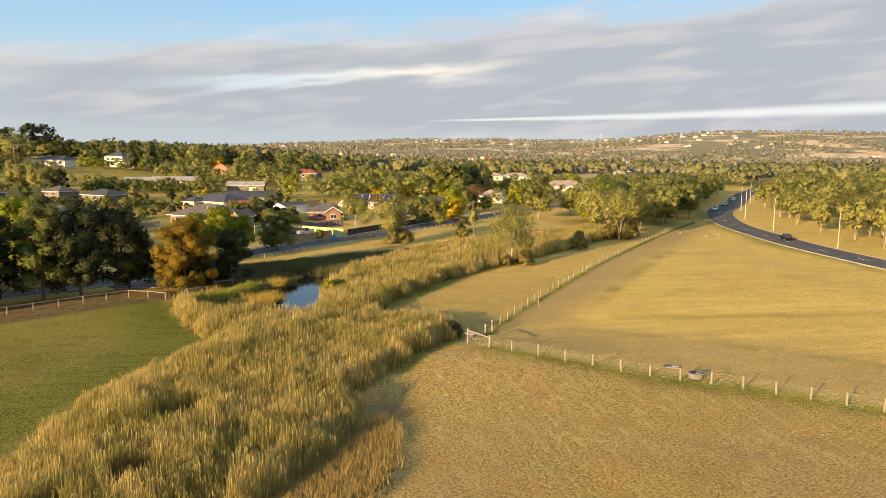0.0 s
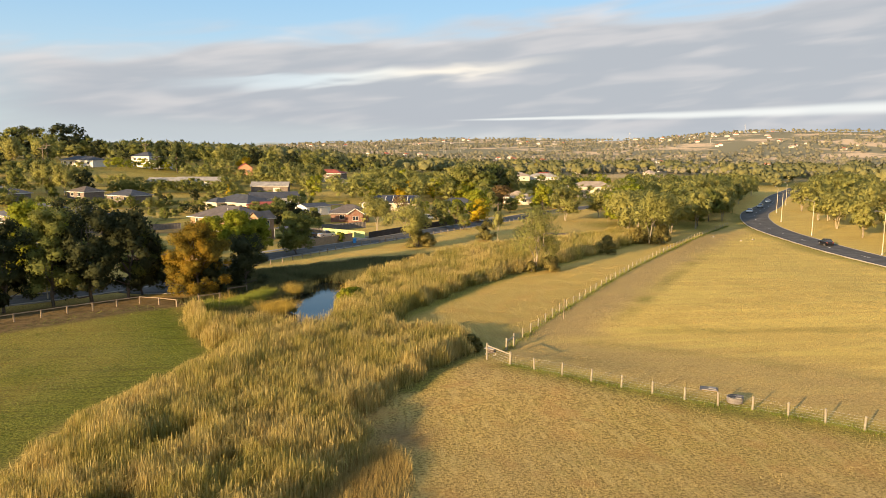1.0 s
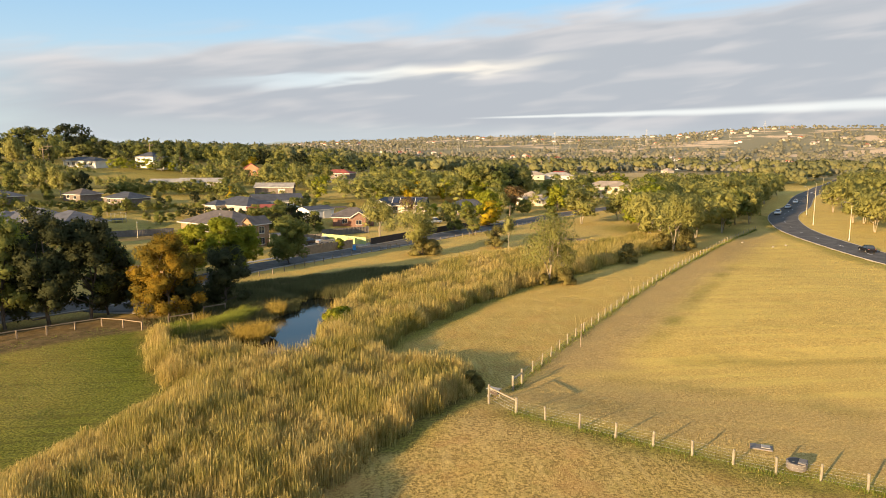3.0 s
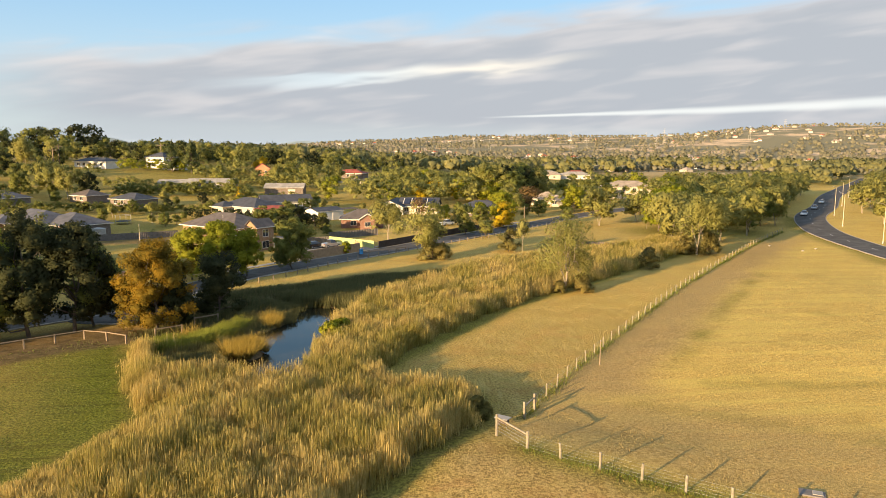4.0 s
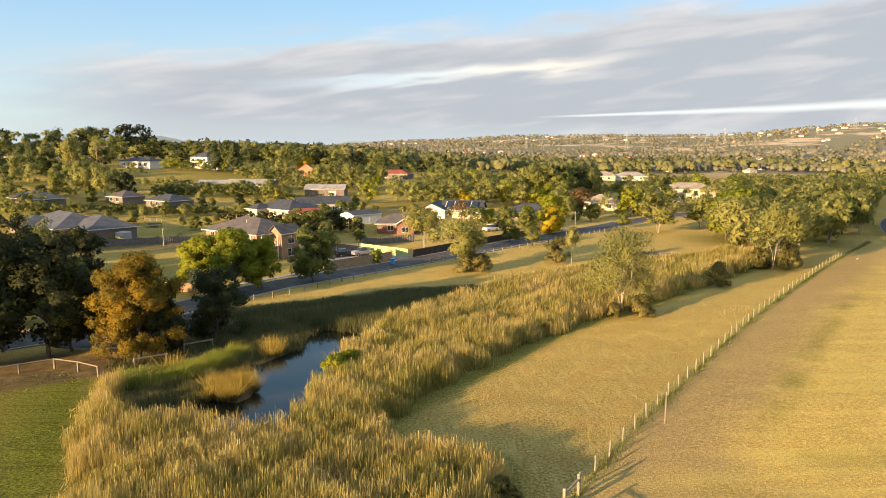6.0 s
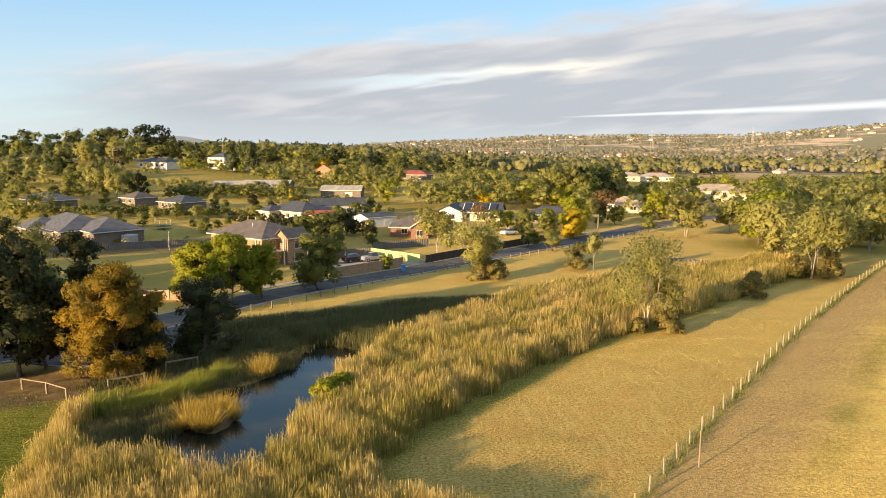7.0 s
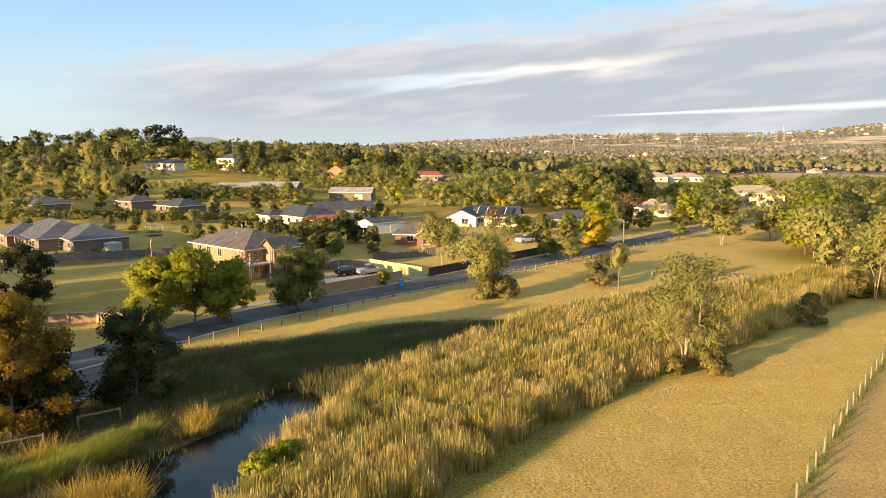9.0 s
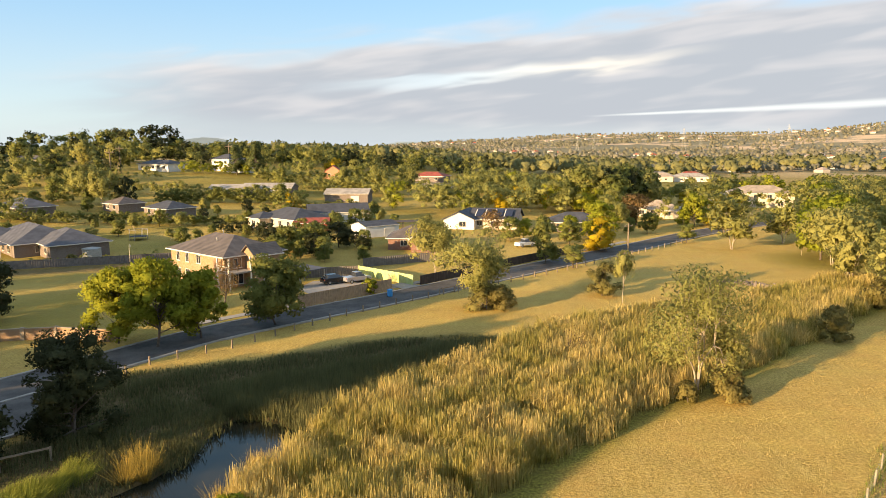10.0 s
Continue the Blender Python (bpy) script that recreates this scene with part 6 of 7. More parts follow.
for px in (0.0, 3.6):
    part("gate_post", boxes((px, 0, 0.6, 0.16, 0.16, 1.7), bevel=0.02), POST, g)
part("top_rail", boxes((1.8, 0, 1.2, 3.5, 0.10, 0.12), bevel=0.015), POST, g)
for k in range(4):
    part("wire", tube(bmesh.new(), [(0, 0, 0.25 + k * 0.25), (3.6, 0, 0.25 + k * 0.25)], [0.010, 0.010], 4), WIRE, g)
# strainer assembly where the fences meet
s = thing("corner_brace", pose(6.6, 32.7, at_ground(6.6, 32.7), 0, 0, 56), "heavy corner posts with a horizontal brace rail", "fence brace")
for px in (0, 2.2):
    part("post", boxes((px, 0, 0.55, 0.18, 0.18, 1.7), bevel=0.02), POST, s)
part("brace_rail", boxes((1.1, 0, 1.05, 2.1, 0.10, 0.10)), POST, s)
b = thing("service_box", pose(4.6, 31.2, at_ground(4.6, 31.2) - 0.25, 0, 0, -40), "small pale sheet-metal service box on legs", "box")
part("lid", boxes((0, 0, 0.95, 1.15, 0.75, 0.06), bevel=0.02), CONCRETE, b)
part("body", boxes((0, 0, 0.72, 0.9, 0.5, 0.36), bevel=0.02), DARKWOOD, b)
for px, py in ((-0.45, -0.25), (0.45, -0.25), (-0.45, 0.25), (0.45, 0.25)):
    part("leg", boxes((px, py, 0.15, 0.06, 0.06, 0.5)), STEEL, b)
p = thing("marker_pole", pose(17.0, 45.8, 0), "tall slim timber marker pole beside the fence", "pole")
part("shaft", tube(bmesh.new(), [(0, 0, -0.4), (0.02, 0, 1.2), (0.03, 0, 2.5)], [0.06, 0.055, 0.045], 8), WOOD, p)
part("cap", tube(bmesh.new(), [(0.03, 0, 2.5), (0.03, 0, 2.56)], [0.06, 0.04], 8), STEEL, p)
t = thing("water_trough", pose(22.2, 15.8, 0, 0, 0, -42), "round grey concrete stock trough by the fence", "trough")
bm = tube(bmesh.new(), [(0, 0, -0.1), (0, 0, 0.5), (0, 0, 0.52)], [0.62, 0.68, 0.66], 20)
part("basin", bm, GREYPALING, t)
# a flat black disc stands for the shade inside the trough
part("hollow", tube(bmesh.new(), [(0, 0, 0.52), (0, 0, 0.535)], [0.56, 0.56], 20), BLACK, t, "flat black disc painted as the shaded inside")
part("float_cover", boxes((0.35, 0, 0.57, 0.5, 0.9, 0.08), bevel=0.02), GREYPALING, t)
t = thing("pit_cover", pose(21.6, 19.0, 0, 0, 0, -30), "pale concrete pit cover lying on the grass", "pit cover")
part("slab", boxes((0, 0, 0.08, 1.5, 0.9, 0.22), bevel=0.03), GREYPALING, t)
part("lid", boxes((0.3, 0, 0.23, 0.6, 0.6, 0.06), bevel=0.02), CONCRETE, t)

# timber rail fence along the shaded path
RAIL = [(-31.9, 58.6), (-37.1, 61.2), (-40.5, 58.9), (-44.5, 56.2), (-50.5, 51.5), (-60, 44), (-72, 34)]
f = thing("rail_fence", pose(RAIL[0][0], RAIL[0][1], 0), "low grey timber post and rail fence in shade", "fence")
inv = f.matrix_world.inverted()
me = post_mesh(0.08, 1.05, True)
pts = list(along(RAIL, 3.0))
for x, y, a in pts:
    o = new("post", me)
    o.parent, o.matrix_local = f, inv @ pose(x, y, 0, 0, 0, a)
for (x0, y0, _), (x1, y1, _) in zip(pts, pts[1:]):
    o = part("rail", boxes((0, 0, 0, math.hypot(x1 - x0, y1 - y0), 0.07, 0.10)), WOOD, f)
    o.matrix_local = inv @ pose((x0 + x1) / 2, (y0 + y1) / 2, 0.98, 0, 0, math.degrees(math.atan2(y1 - y0, x1 - x0)))
r = thing("barrier_rail", pose(-29.5, 61.0, 0, 0, 0, 35), "short weathered barrier rail by the path", "barrier")
for px in (0, 3.0):
    part("post", boxes((px, 0, 0.4, 0.14, 0.14, 1.3), bevel=0.015), WOOD, r)
part("rail", boxes((1.5, 0, 0.95, 3.1, 0.10, 0.12)), WOOD, r)
copy_thing(r, pose(-26.4, 66.0, 0, 0, 0, 38))
copy_thing(r, pose(-0.2, 122.6, 0, 0, 0, 46))

# square bollards along the street verge
for poly in ([(-28.2, 86.6), (-26.4, 90.4), (-20.6, 95.9), (-9.5, 112.3), (2.4, 124.7), (12, 134.5), (21.5, 144.3), (35, 160.6), (51, 180)],):
    first = None
    for x, y, a in along(poly, 2.9):
        if first is None:
            first = thing("bollard", pose(x, y, at_ground(x, y), 0, 0, a), "square weathered timber bollard on the street verge", "bollard", "verge bollards")
            part("post", boxes((0, 0, 0.35, 0.15, 0.15, 1.1), bevel=0.02), WOOD, first)
        else:
            copy_thing(first, pose(x, y, at_ground(x, y), 0, 0, a))


def panel_fence(line, h, mat, label, width=2.4, thick=0.05, ribs=True):
    """Fence panels between posts, each with ribs and a capping rail."""
    f = thing("panel_fence", pose(line[0][0], line[0][1], at_ground(*line[0])), label, "fence")
    inv = f.matrix_world.inverted()
    for (x0, y0), (x1, y1) in zip(line, line[1:]):
        n = max(1, round(math.hypot(x1 - x0, y1 - y0) / width))
        a = math.degrees(math.atan2(y1 - y0, x1 - x0))
        w = math.hypot(x1 - x0, y1 - y0) / n
        for k in range(n):
            x, y = x0 + (x1 - x0) * (k + 0.5) / n, y0 + (y1 - y0) * (k + 0.5) / n
            z = at_ground(x, y)
            m = inv @ pose(x, y, z, 0, 0, a)
            bm = bmesh.new()
            ends = []
            for j in range(25):
                px, py = (j / 24 - 0.5) * (w - 0.1), (thick * (0.8 if j % 4 in (1, 2) else -0.2) if ribs else 0.0)
                ends.append([bm.verts.new((px, py + sy, pz)) for sy, pz in ((-thick / 2, -0.25), (thick / 2, -0.25), (thick / 2, h - 0.03), (-thick / 2, h - 0.03))])
            for e0, e1 in zip(ends, ends[1:]):
                for q in range(4):
                    bm.faces.new((e0[q], e0[(q + 1) % 4], e1[(q + 1) % 4], e1[q]))
            bm.faces.new(ends[0][::-1])
            bm.faces.new(ends[-1])
            bmesh.ops.recalc_face_normals(bm, faces=bm.faces[:])
            with_uv(bm)
            o = part("panel", bm, mat, f)
            o.matrix_local = m
            o = part("post", boxes((-w / 2, 0, h / 2 - 0.1, *((0.10, 0.10, h + 0.35) if ribs else (0.4, 0.4, h + 0.45)))), mat, f)
            o.matrix_local = m
            o = part("cap_rail", boxes((0, 0, h, w - 0.1, max(0.09, thick * 1.3), 0.07)), mat, f)
            o.matrix_local = m
    return f


panel_fence([(-18.6, 114.2), (-7.6, 126.4), (-8.6, 131.0)], 1.7, PALING, "tan timber paling fence round a yard")
panel_fence([(-14.5, 139.0), (-4.6, 130.0)], 1.6, LIME, "pale lime-green steel panel fence")
panel_fence([(-24, 136.5), (-14.6, 139.0)], 1.6, GREYPALING, "grey-green steel fence between yards")
panel_fence([(-3.6, 130.6), (11.5, 148.5), (24, 163)], 1.4, DARKWOOD, "dark stained timber fence along the street")
panel_fence([(-15.0, 147.0), (-3.5, 153.0)], 1.6, GREYPALING, "weathered grey paling fence across the lawn")
panel_fence([(-105, 150), (-80, 142.5), (-52, 157)], 1.5, GREYPALING, "grey timber boundary fence beside the long house")
panel_fence([(-49, 97.2), (-42.2, 98.7), (-35.2, 97.6)], 1.35, WALL["tan"], "low tan brick garden wall with piers", 3.4, 0.22, False)
panel_fence([(-21, 322), (-4, 322)], 2.2, WALL["cream"], "pale cream boundary wall", 4.0, 0.2)

# ---- street furniture ----
lamp_steel = paint("lamp_paint", (0.50, 0.44, 0.32), 0.5, 0.2, vary=0.15)


def road_lamp(x, y, rz, h):
    l = thing("street_lamp", pose(x, y, at_ground(x, y), 0, 0, rz), "tall pale steel street lamp with one outreach arm", "street lamp", "road street lamps")
    part("pole", tube(bmesh.new(), [(0, 0, -0.3), (0, 0, h * 0.5), (0, 0, h)], [0.11, 0.085, 0.055], 8), lamp_steel, l)
    part("arm", tube(bmesh.new(), [(0, 0, h - 0.05), (-1.0, 0, h + 0.35), (-2.4, 0, h + 0.55)], [0.05, 0.045, 0.04], 6), lamp_steel, l)
    part("luminaire", boxes((-2.7, 0, h + 0.55, 0.75, 0.26, 0.14), bevel=0.04), STEEL, l)
    part("base_collar", tube(bmesh.new(), [(0, 0, 0), (0, 0, 0.5)], [0.2, 0.17], 8), STEEL, l)
    return l


l = road_lamp(100.2, 92.5, 10, 8.6)
for x, y, a in ((108.6, 126.3, 20), (121.4, 158.2, 33), (165.6, 221.5, 40), (138.5, 186.5, 38), (197.0, 262.0, 40)):
    copy_thing(l, pose(x, y, at_ground(x, y), 0, 0, a))


def crook_lamp(x, y, rz):
    l = thing("street_lamp", pose(x, y, at_ground(x, y), 0, 0, rz), "cream street lamp with a curved crook top", "street lamp", "crook street lamps")
    part("pole", tube(bmesh.new(), [(0, 0, -0.3), (0, 0, 3), (0, 0, 7.6)], [0.10, 0.08, 0.06], 8), lamp_steel, l)
    part("crook", tube(bmesh.new(), [(0, 0, 7.6), (0.1, 0, 8.2), (0.5, 0, 8.5), (0.95, 0, 8.3), (1.05, 0, 7.9)], [0.05] * 5, 6), lamp_steel, l)
    part("lantern", tube(bmesh.new(), [(1.05, 0, 7.9), (1.05, 0, 7.6), (1.05, 0, 7.5)], [0.07, 0.2, 0.16], 10), STEEL, l)
    return l


l = crook_lamp(-50.6, 65.9, 160)
copy_thing(l, pose(-58.5, 149.0, 0, 0, 0, 100) @ Matrix.Diagonal((0.7, 0.7, 0.45, 1)))


def power_pole(x, y, h, rz):
    l = thing("power_pole", pose(x, y, at_ground(x, y), 0, 0, rz), "timber power pole with a cross arm", "power pole", "power poles")
    part("pole", tube(bmesh.new(), [(0, 0, -0.3), (0, 0, h)], [0.17, 0.12], 8), WOOD, l)
    part("cross_arm", boxes((0, 0, h - 0.6, 2.2, 0.12, 0.14)), WOOD, l)
    for k in (-0.9, 0, 0.9):
        part("insulator", tube(bmesh.new(), [(k, 0, h - 0.52), (k, 0, h - 0.3)], [0.05, 0.04], 6), CONCRETE, l)
    return l


l = power_pole(35.4, 164.5, 6.0, 30)
copy_thing(l, pose(65.5, 197.5, 0, 0, 0, 20))
for x, y in ( (-140, 300), (-145, 318), (110, 640), (60, 520), (150, 560), (-110, 352), (230, 640), (20, 610)):
    copy_thing(l, pose(x, y, at_ground(x, y), 0, 0, 20) @ Matrix.Diagonal((1.4, 1.4, 1.9, 1)))
for k, (x, y) in enumerate(((330, 1150), (360, 1160), (520, 1300), (560, 1310), (700, 1250), (180, 1250), (210, 1260), (860, 1400), (640, 1500), (450, 1080))):
    if k == 0:
        tw = thing("pylon", pose(x, y, at_ground(x, y)), "tall grey lattice power pylon in the valley", "pylon", "pylons")
        for sx, sy in ((-1, -1), (1, -1), (1, 1), (-1, 1)):
            part("leg", tube(bmesh.new(), [(sx * 3.2, sy * 3.2, -1), (sx * 1.0, sy * 1.0, 22), (sx * 0.5, sy * 0.5, 36)], [0.16, 0.13, 0.1], 4), WIRE, tw)
        for z, w in ((22, 12), (28, 10), (33, 8)):
            part("cross_arm", boxes((0, 0, z, w, 0.4, 0.35)), WIRE, tw)
        for z in (5, 11, 17):
            part("brace", boxes((0, 0, z, 5.4 - z * 0.19, 5.4 - z * 0.19, 0.15)), WIRE, tw)
    else:
        copy_thing(tw, pose(x, y, at_ground(x, y), 0, 0, 15 * k) @ Matrix.Diagonal((0.7, 0.7, 0.7, 1)))

g = thing("road_sign", pose(-51.9, 88.9, 0, 0, 0, 25), "white triangular give-way sign with red border on a post", "road sign")
part("post", tube(bmesh.new(), [(0, 0, -0.3), (0, 0, 2.3)], [0.035, 0.035], 8), STEEL, g)
for nm, r_, y_, mat in (("border", 0.50, -0.05, ROOF["red"]), ("face", 0.36, -0.075, TRIM)):
    bm = bmesh.new()
    tri = [(r_ * math.sin(a), y_, 2.1 + r_ * math.cos(a)) for a in (radians(60), radians(180), radians(300))]
    f = bm.faces.new([bm.verts.new(p) for p in tri])
    r = bmesh.ops.extrude_face_region(bm, geom=[f])
    bmesh.ops.translate(bm, verts=[v for v in r["geom"] if isinstance(v, bmesh.types.BMVert)], vec=(0, 0.02, 0))
    bmesh.ops.recalc_face_normals(bm, faces=bm.faces[:])
    part(nm, bm, mat, g)
b = thing("wheelie_bin", pose(-7.2, 121.3, 0.0, 0, 0, 45), "bright blue wheeled rubbish bin at the kerb", "bin")
BLUE = paint("bin_blue", (0.05, 0.30, 0.62), 0.5, vary=0.1)
bm = boxes((0, 0, 0.58, 0.55, 0.6, 0.95), bevel=0.04)
part("body", bm, BLUE, b)
part("lid", boxes((0, 0, 1.10, 0.62, 0.68, 0.09), bevel=0.03), BLUE, b)
for sx in (-0.25, 0.25):
    w = part("wheel", tube(bmesh.new(), [(sx - 0.04, 0.28, 0.12), (sx + 0.04, 0.28, 0.12)], [0.12, 0.12], 10), BLACK, b)
t = thing("water_tank", pose(-71.5, 159.5, 0.0), "round corrugated steel rainwater tank beside the house", "water tank")
part("drum", tube(bmesh.new(), [(0, 0, -0.2)] + [(0, 0, 0.1 + k * 0.16) for k in range(11)], [1.75] + [1.75 + 0.03 * (k % 2) for k in range(11)], 24), STEEL, t)
part("lid", tube(bmesh.new(), [(0, 0, 1.7), (0, 0, 1.95)], [1.8, 0.4], 24), STEEL, t)
t = thing("trampoline", pose(-73.7, 184, at_ground(-73.7, 184)), "round black trampoline with safety net poles on the lawn", "trampoline")
part("mat", tube(bmesh.new(), [(0, 0, 0.80), (0, 0, 0.86)], [2.0, 2.0], 24), BLACK, t)
for k in range(8):
    a = k * math.pi / 4
    part("pole", tube(bmesh.new(), [(2.1 * math.cos(a), 2.1 * math.sin(a), -0.1), (2.1 * math.cos(a), 2.1 * math.sin(a), 2.5)], [0.03, 0.03], 6), STEEL, t)
part("rim", tube(bmesh.new(), [(2.1 * math.cos(a), 2.1 * math.sin(a), 2.45) for a in np.linspace(0, 2 * math.pi, 25)], [0.03] * 25, 6, False), STEEL, t)


# ---- cars ----
def car(x, y, rz, mat, label, ute=False):
    """A car: shaped body, glazed cabin, four wheels with rims, lamps."""
    c = thing("car", pose(x, y, at_ground(x, y) + 0.10, 0, 0, rz), label, "car", "cars")
    prof = [(-2.25, 0.35), (-2.3, 0.75), (-2.15, 1.0), (-1.3, 1.02), (0.9, 0.98), (2.0, 0.85), (2.25, 0.62), (2.2, 0.35)]
    cab = [(-1.95, 1.0), (-1.5, 1.46), (0.1, 1.5), (1.0, 0.98)] if not ute else [(-0.6, 1.0), (-0.5, 1.62), (0.5, 1.62), (1.1, 0.98)]

    def slab(profile, w0, w1):
        bm = bmesh.new()
        a = [bm.verts.new((px, -(w0 if pz < 1.2 else w1), pz)) for px, pz in profile]
        b = [bm.verts.new((px, (w0 if pz < 1.2 else w1), pz)) for px, pz in profile]
        bm.faces.new(a)
        bm.faces.new(b[::-1])
        for k in range(len(a)):
            j = (k + 1) % len(a)
            bm.faces.new((a[j], a[k], b[k], b[j]))
        bmesh.ops.recalc_face_normals(bm, faces=bm.faces[:])
        bmesh.ops.bevel(bm, geom=bm.edges[:], offset=0.05, segments=2, affect="EDGES", profile=0.5)
        return bm

    part("body", slab(prof, 0.88, 0.88), mat, c)
    part("windows", slab(cab, 0.80, 0.62), GLASS, c)
    part("roof", boxes((-0.7 if not ute else 0.0, 0, 1.50 if not ute else 1.63, 1.5 if not ute else 1.0, 1.2, 0.06), bevel=0.02), mat, c)
    for sx in (-1.4, 1.4):
        for sy in (-1, 1):
            w = part("wheel", tube(bmesh.new(), [(sx, sy * 0.72, 0.33), (sx, sy * 0.92, 0.33)], [0.33, 0.33], 14), BLACK, c)
            part("rim", tube(bmesh.new(), [(sx, sy * 0.90, 0.33), (sx, sy * 0.935, 0.33)], [0.2, 0.18], 10), STEEL, w)
    for sy in (-0.65, 0.65):
        part("headlight", boxes((2.2, sy, 0.72, 0.12, 0.34, 0.14), bevel=0.02), TRIM, c)
        part("tail_light", boxes((-2.27, sy, 0.82, 0.1, 0.26, 0.16), bevel=0.02), ROOF["red"], c)
    return c


CAR_BLACK = material("car_black", lambda n: principled(n, (0.012, 0.012, 0.014), 0.2))
CAR_WHITE = material("car_white", lambda n: principled(n, (0.75, 0.75, 0.74), 0.25))
CAR_SILVER = material("car_silver", lambda n: principled(n, (0.4, 0.41, 0.43), 0.3, 0.5))
car(98.2, 107.0, 74, CAR_BLACK, "black hatchback driving on the asphalt road")
car(128.5, 186.5, -127, CAR_WHITE, "white sedan driving on the asphalt road")
car(146.0, 208.0, -127, CAR_SILVER, "dark silver car further along the road")
car(166.0, 234.0, -127, CAR_WHITE, "white car far along the road")
car(-17.0, 131.5, 40, CAR_BLACK, "black car parked in a paved yard")
car(-13.8, 132.6, 40, CAR_SILVER, "silver utility parked in a paved yard", True)
car(15.4, 172.0, 40, CAR_WHITE, "white utility parked in a driveway", True)
flat_poly("driveway", [(-17.5, 121), (-8.6, 131.2), (-13.5, 136), (-21, 133), (-22, 127)], 0.05, CONCRETE, "pale concrete paved yard between fences", "driveway")
flat_poly("driveway", [(-5.8, 126.6), (-3.2, 129.4), (-6.5, 132.2), (-8.4, 130.2)], 0.055, CONCRETE, "pale concrete driveway crossing the verge", "driveway")
cp = thing("carport", pose(-22.0, 130.5, 0, 0, 0, -40), "flat grey steel carport beside the brick house", "carport")
part("roof", boxes((0, 0, 2.6, 5.6, 5.0, 0.14)), ROOF["grey"], cp)
for px, py in ((-2.6, -2.3), (2.6, -2.3), (-2.6, 2.3), (2.6, 2.3)):
    part("post", boxes((px, py, 1.2, 0.12, 0.12, 2.7)), STEEL, cp)
pg = thing("pergola", pose(-13.5, 203.0, 0, 0, 0, 10), "dark flat-roofed pergola beside the white shed", "pergola")
part("roof", boxes((0, 0, 2.4, 8.0, 4.5, 0.16)), DARKWOOD, pg)
for px, py in ((-3.8, -2.0), (0, -2.0), (3.8, -2.0), (-3.8, 2.0), (0, 2.0), (3.8, 2.0)):
    part("post", boxes((px, py, 1.1, 0.14, 0.14, 2.5)), DARKWOOD, pg)
ph = thing("play_house", pose(-24.0, 228.0, at_ground(-24, 228), 0, 0, 20), "small lime-green garden play house with a pitched roof", "play house")
part("wall", walls(2.6, 2.2, 1.7, 0.9, 0.1), LIME, ph)
part("roof", roof_mesh(2.6, 2.2, 1.7, 1.0, 0.2, False, 0.08), LIME, ph)
window(ph, wall_spot(2.6, 2.2, "front", 0.5, 1.1), 0.7, 0.6)
# distant ranges, with the blue of haze put into their colour
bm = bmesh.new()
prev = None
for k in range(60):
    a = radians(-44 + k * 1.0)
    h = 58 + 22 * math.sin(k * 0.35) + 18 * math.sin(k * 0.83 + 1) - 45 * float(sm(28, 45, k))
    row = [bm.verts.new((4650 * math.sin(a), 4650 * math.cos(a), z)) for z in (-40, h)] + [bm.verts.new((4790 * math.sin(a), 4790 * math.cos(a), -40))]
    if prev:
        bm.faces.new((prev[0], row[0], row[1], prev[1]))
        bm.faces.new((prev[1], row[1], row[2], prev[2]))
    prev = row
tagged(part("far_range", bm, paint("far_range", (0.17, 0.235, 0.31), 1.0, vary=0.1, scale=0.004)), "mountain range on the horizon, haze painted in as blue", "mountains", kind="structure")

# far suburb on the hills: small pale houses, joined
rng = np.random.default_rng(91)
vs, fs = [], []
for _ in range(300):
    a, d = radians(rng.uniform(-6, 44)), rng.uniform(620, 2100)
    x, y = d * math.sin(a), d * math.cos(a)
    if float(wobble(np.array(x), np.array(y), 0.006, 2.0)) < -0.1:
        continue
    w, q, h, r = rng.uniform(8, 12), rng.uniform(6, 8), rng.uniform(2.0, 3.0), rng.uniform(0, math.pi)
    z, c, sn = at_ground(x, y), math.cos(r), math.sin(r)
    cs = [(-w / 2, -q / 2), (w / 2, -q / 2), (w / 2, q / 2), (-w / 2, q / 2)]
    n0 = len(vs)
    for zz in (-3, h):
        vs += [(x + px * c - py * sn, y + px * sn + py * c, z + zz) for px, py in cs]
    vs += [(x + px * c, y + px * sn, z + h + 2.2) for px in (-w / 2 + q / 2, w / 2 - q / 2)]
    for k in range(4):
        j = (k + 1) % 4
        fs.append([n0 + k, n0 + j, n0 + 4 + j, n0 + 4 + k])
    fs += [[n0 + 4, n0 + 5, n0 + 9, n0 + 8], [n0 + 6, n0 + 7, n0 + 8, n0 + 9], [n0 + 5, n0 + 6, n0 + 9, n0 + 9], [n0 + 7, n0 + 4, n0 + 8, n0 + 8]]


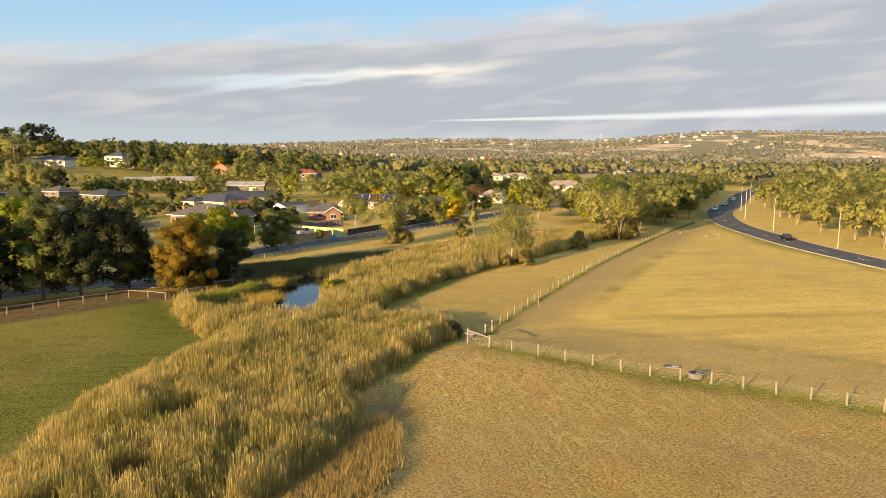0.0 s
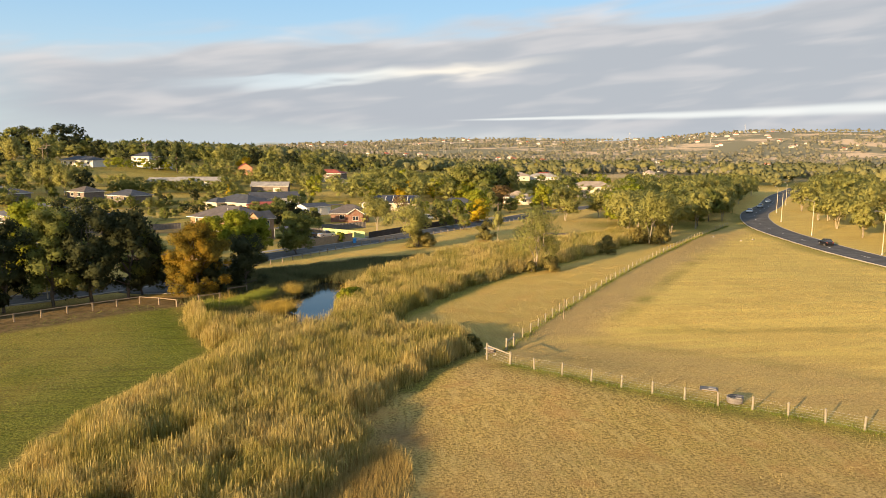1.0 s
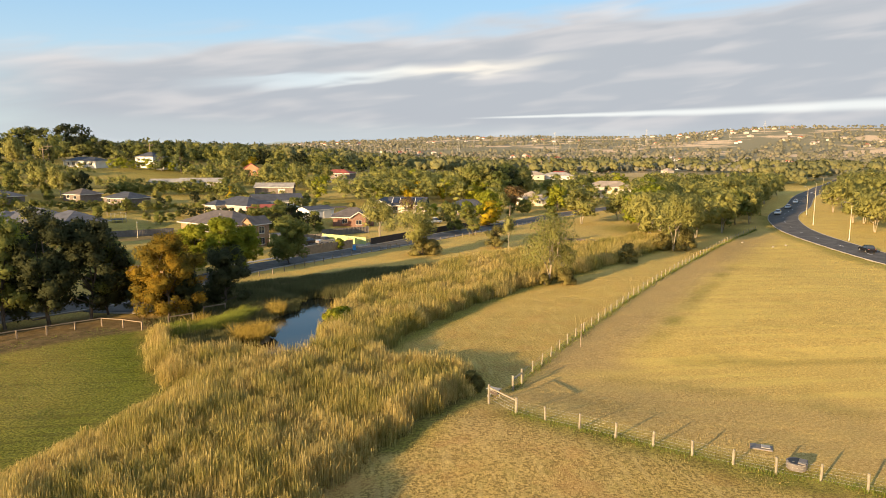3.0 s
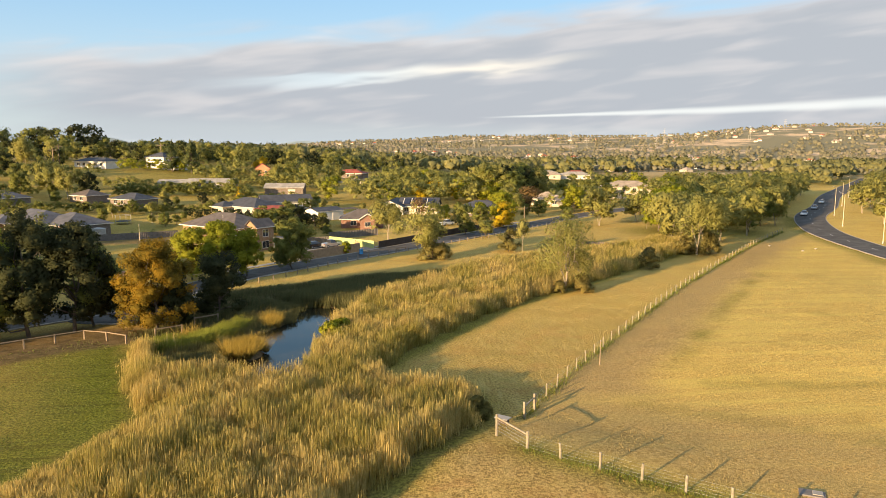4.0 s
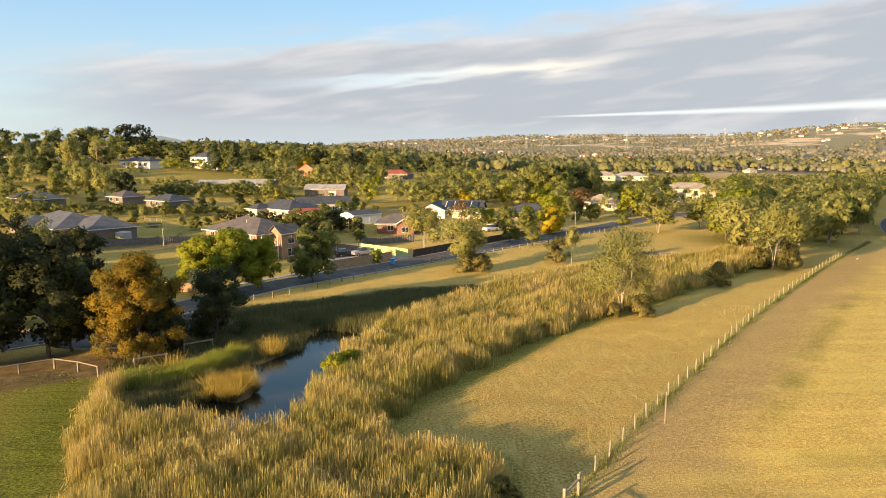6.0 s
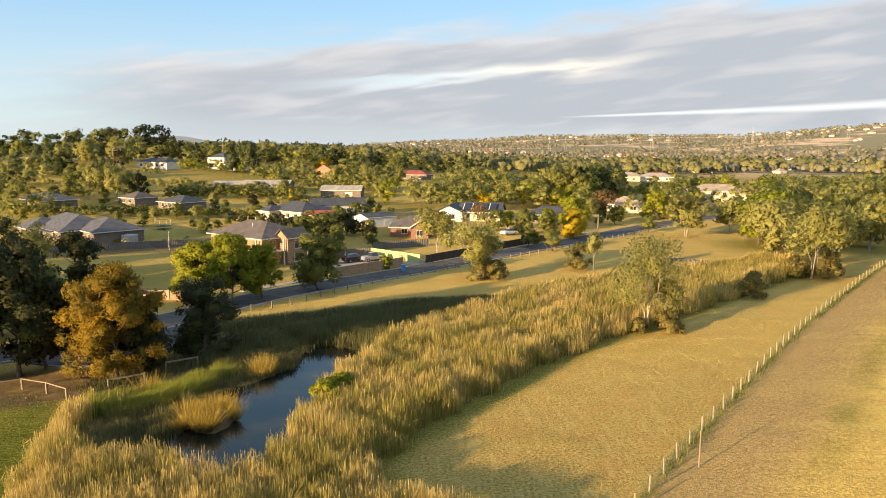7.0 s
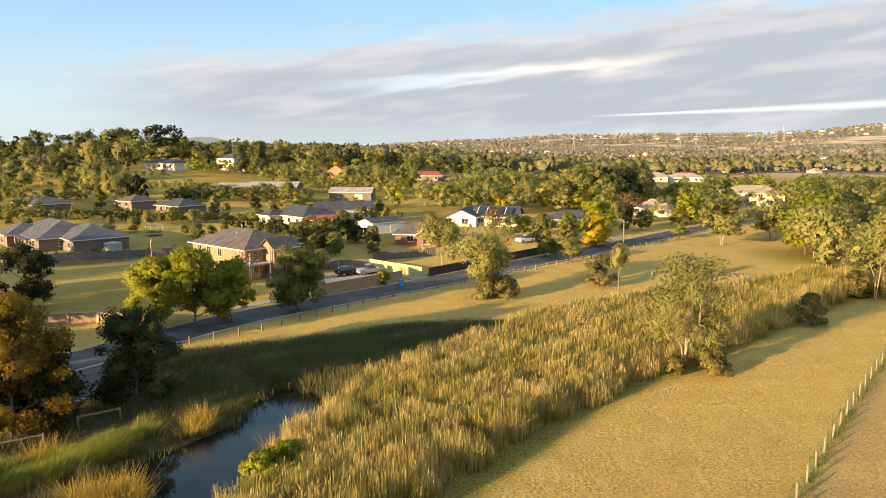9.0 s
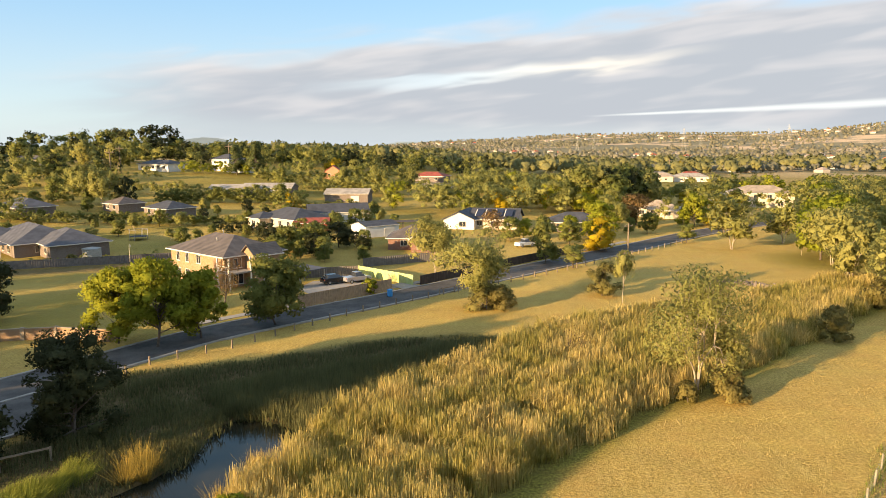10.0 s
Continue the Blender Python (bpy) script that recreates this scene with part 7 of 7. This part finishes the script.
def build_suburb(n):
    g = n.node("ShaderNodeNewGeometry")
    roof = n.step(n.node("ShaderNodeSeparateXYZ", {0: g.outputs["Normal"]}).outputs[2], 0.2, 0.4)
    rnd = g.outputs["Random Per Island"]
    tiles = n.mix(n.step(rnd, 0.55, 0.6), (0.30, 0.25, 0.22), (0.42, 0.15, 0.09))
    return principled(n, n.mix(roof, n.mix(rnd, (0.40, 0.35, 0.28), (0.60, 0.56, 0.51)), tiles), 0.8, spec=0.2)


bm = bmesh.new()
bv = [bm.verts.new(v) for v in vs]
for f in fs:
    bm.faces.new([bv[i] for i in dict.fromkeys(f)])
tagged(part("far_houses", bm, material("suburb", build_suburb)), "far pale houses with tiled roofs over the hills", "houses", kind="stuff")


def stones(name, spots, label, seed):
    """Rounded irregular field stones, joined."""
    rng = np.random.default_rng(seed)
    bm = bmesh.new()
    for x, y, r in spots:
        m = pose(x, y, at_ground(x, y) + r * 0.3, rng.uniform(0, 360), rng.uniform(0, 360), rng.uniform(0, 360)) @ Matrix.Diagonal((r, r * rng.uniform(0.6, 1.0), r * rng.uniform(0.5, 0.8), 1))
        made = bmesh.ops.create_icosphere(bm, subdivisions=1, radius=1.0, matrix=m)
        for v in made["verts"]:
            v.co += Vector(rng.normal(size=3)) * r * 0.12
    return tagged(part(name, bm, ROCK), label, "stones", kind="stuff")


rng = np.random.default_rng(95)
stones("rubble", [(41 + 9 * q + rng.normal() * 0.8, 135.2 - 7.5 * q + rng.normal() * 0.9, rng.uniform(0.12, 0.34)) for q in rng.random(210)], "strip of brown rock rubble across the grass", 96)
for x, y in ((83.0, 116.0), (87.5, 118.5), (80.5, 124.0), (60.0, 96.0)):
    st = thing("field_stone", pose(x, y, at_ground(x, y)), "pale rounded stone lying on the paddock", "stone", "paddock stones")
    bm = bmesh.new()
    bmesh.ops.create_icosphere(bm, subdivisions=2, radius=1.0, matrix=pose(0, 0, 0.1) @ Matrix.Diagonal((0.26, 0.19, 0.15, 1)))
    for v in bm.verts:
        v.co += Vector(rng.normal(size=3)) * 0.02
    part("stone", bm, CONCRETE, st, smooth=True)
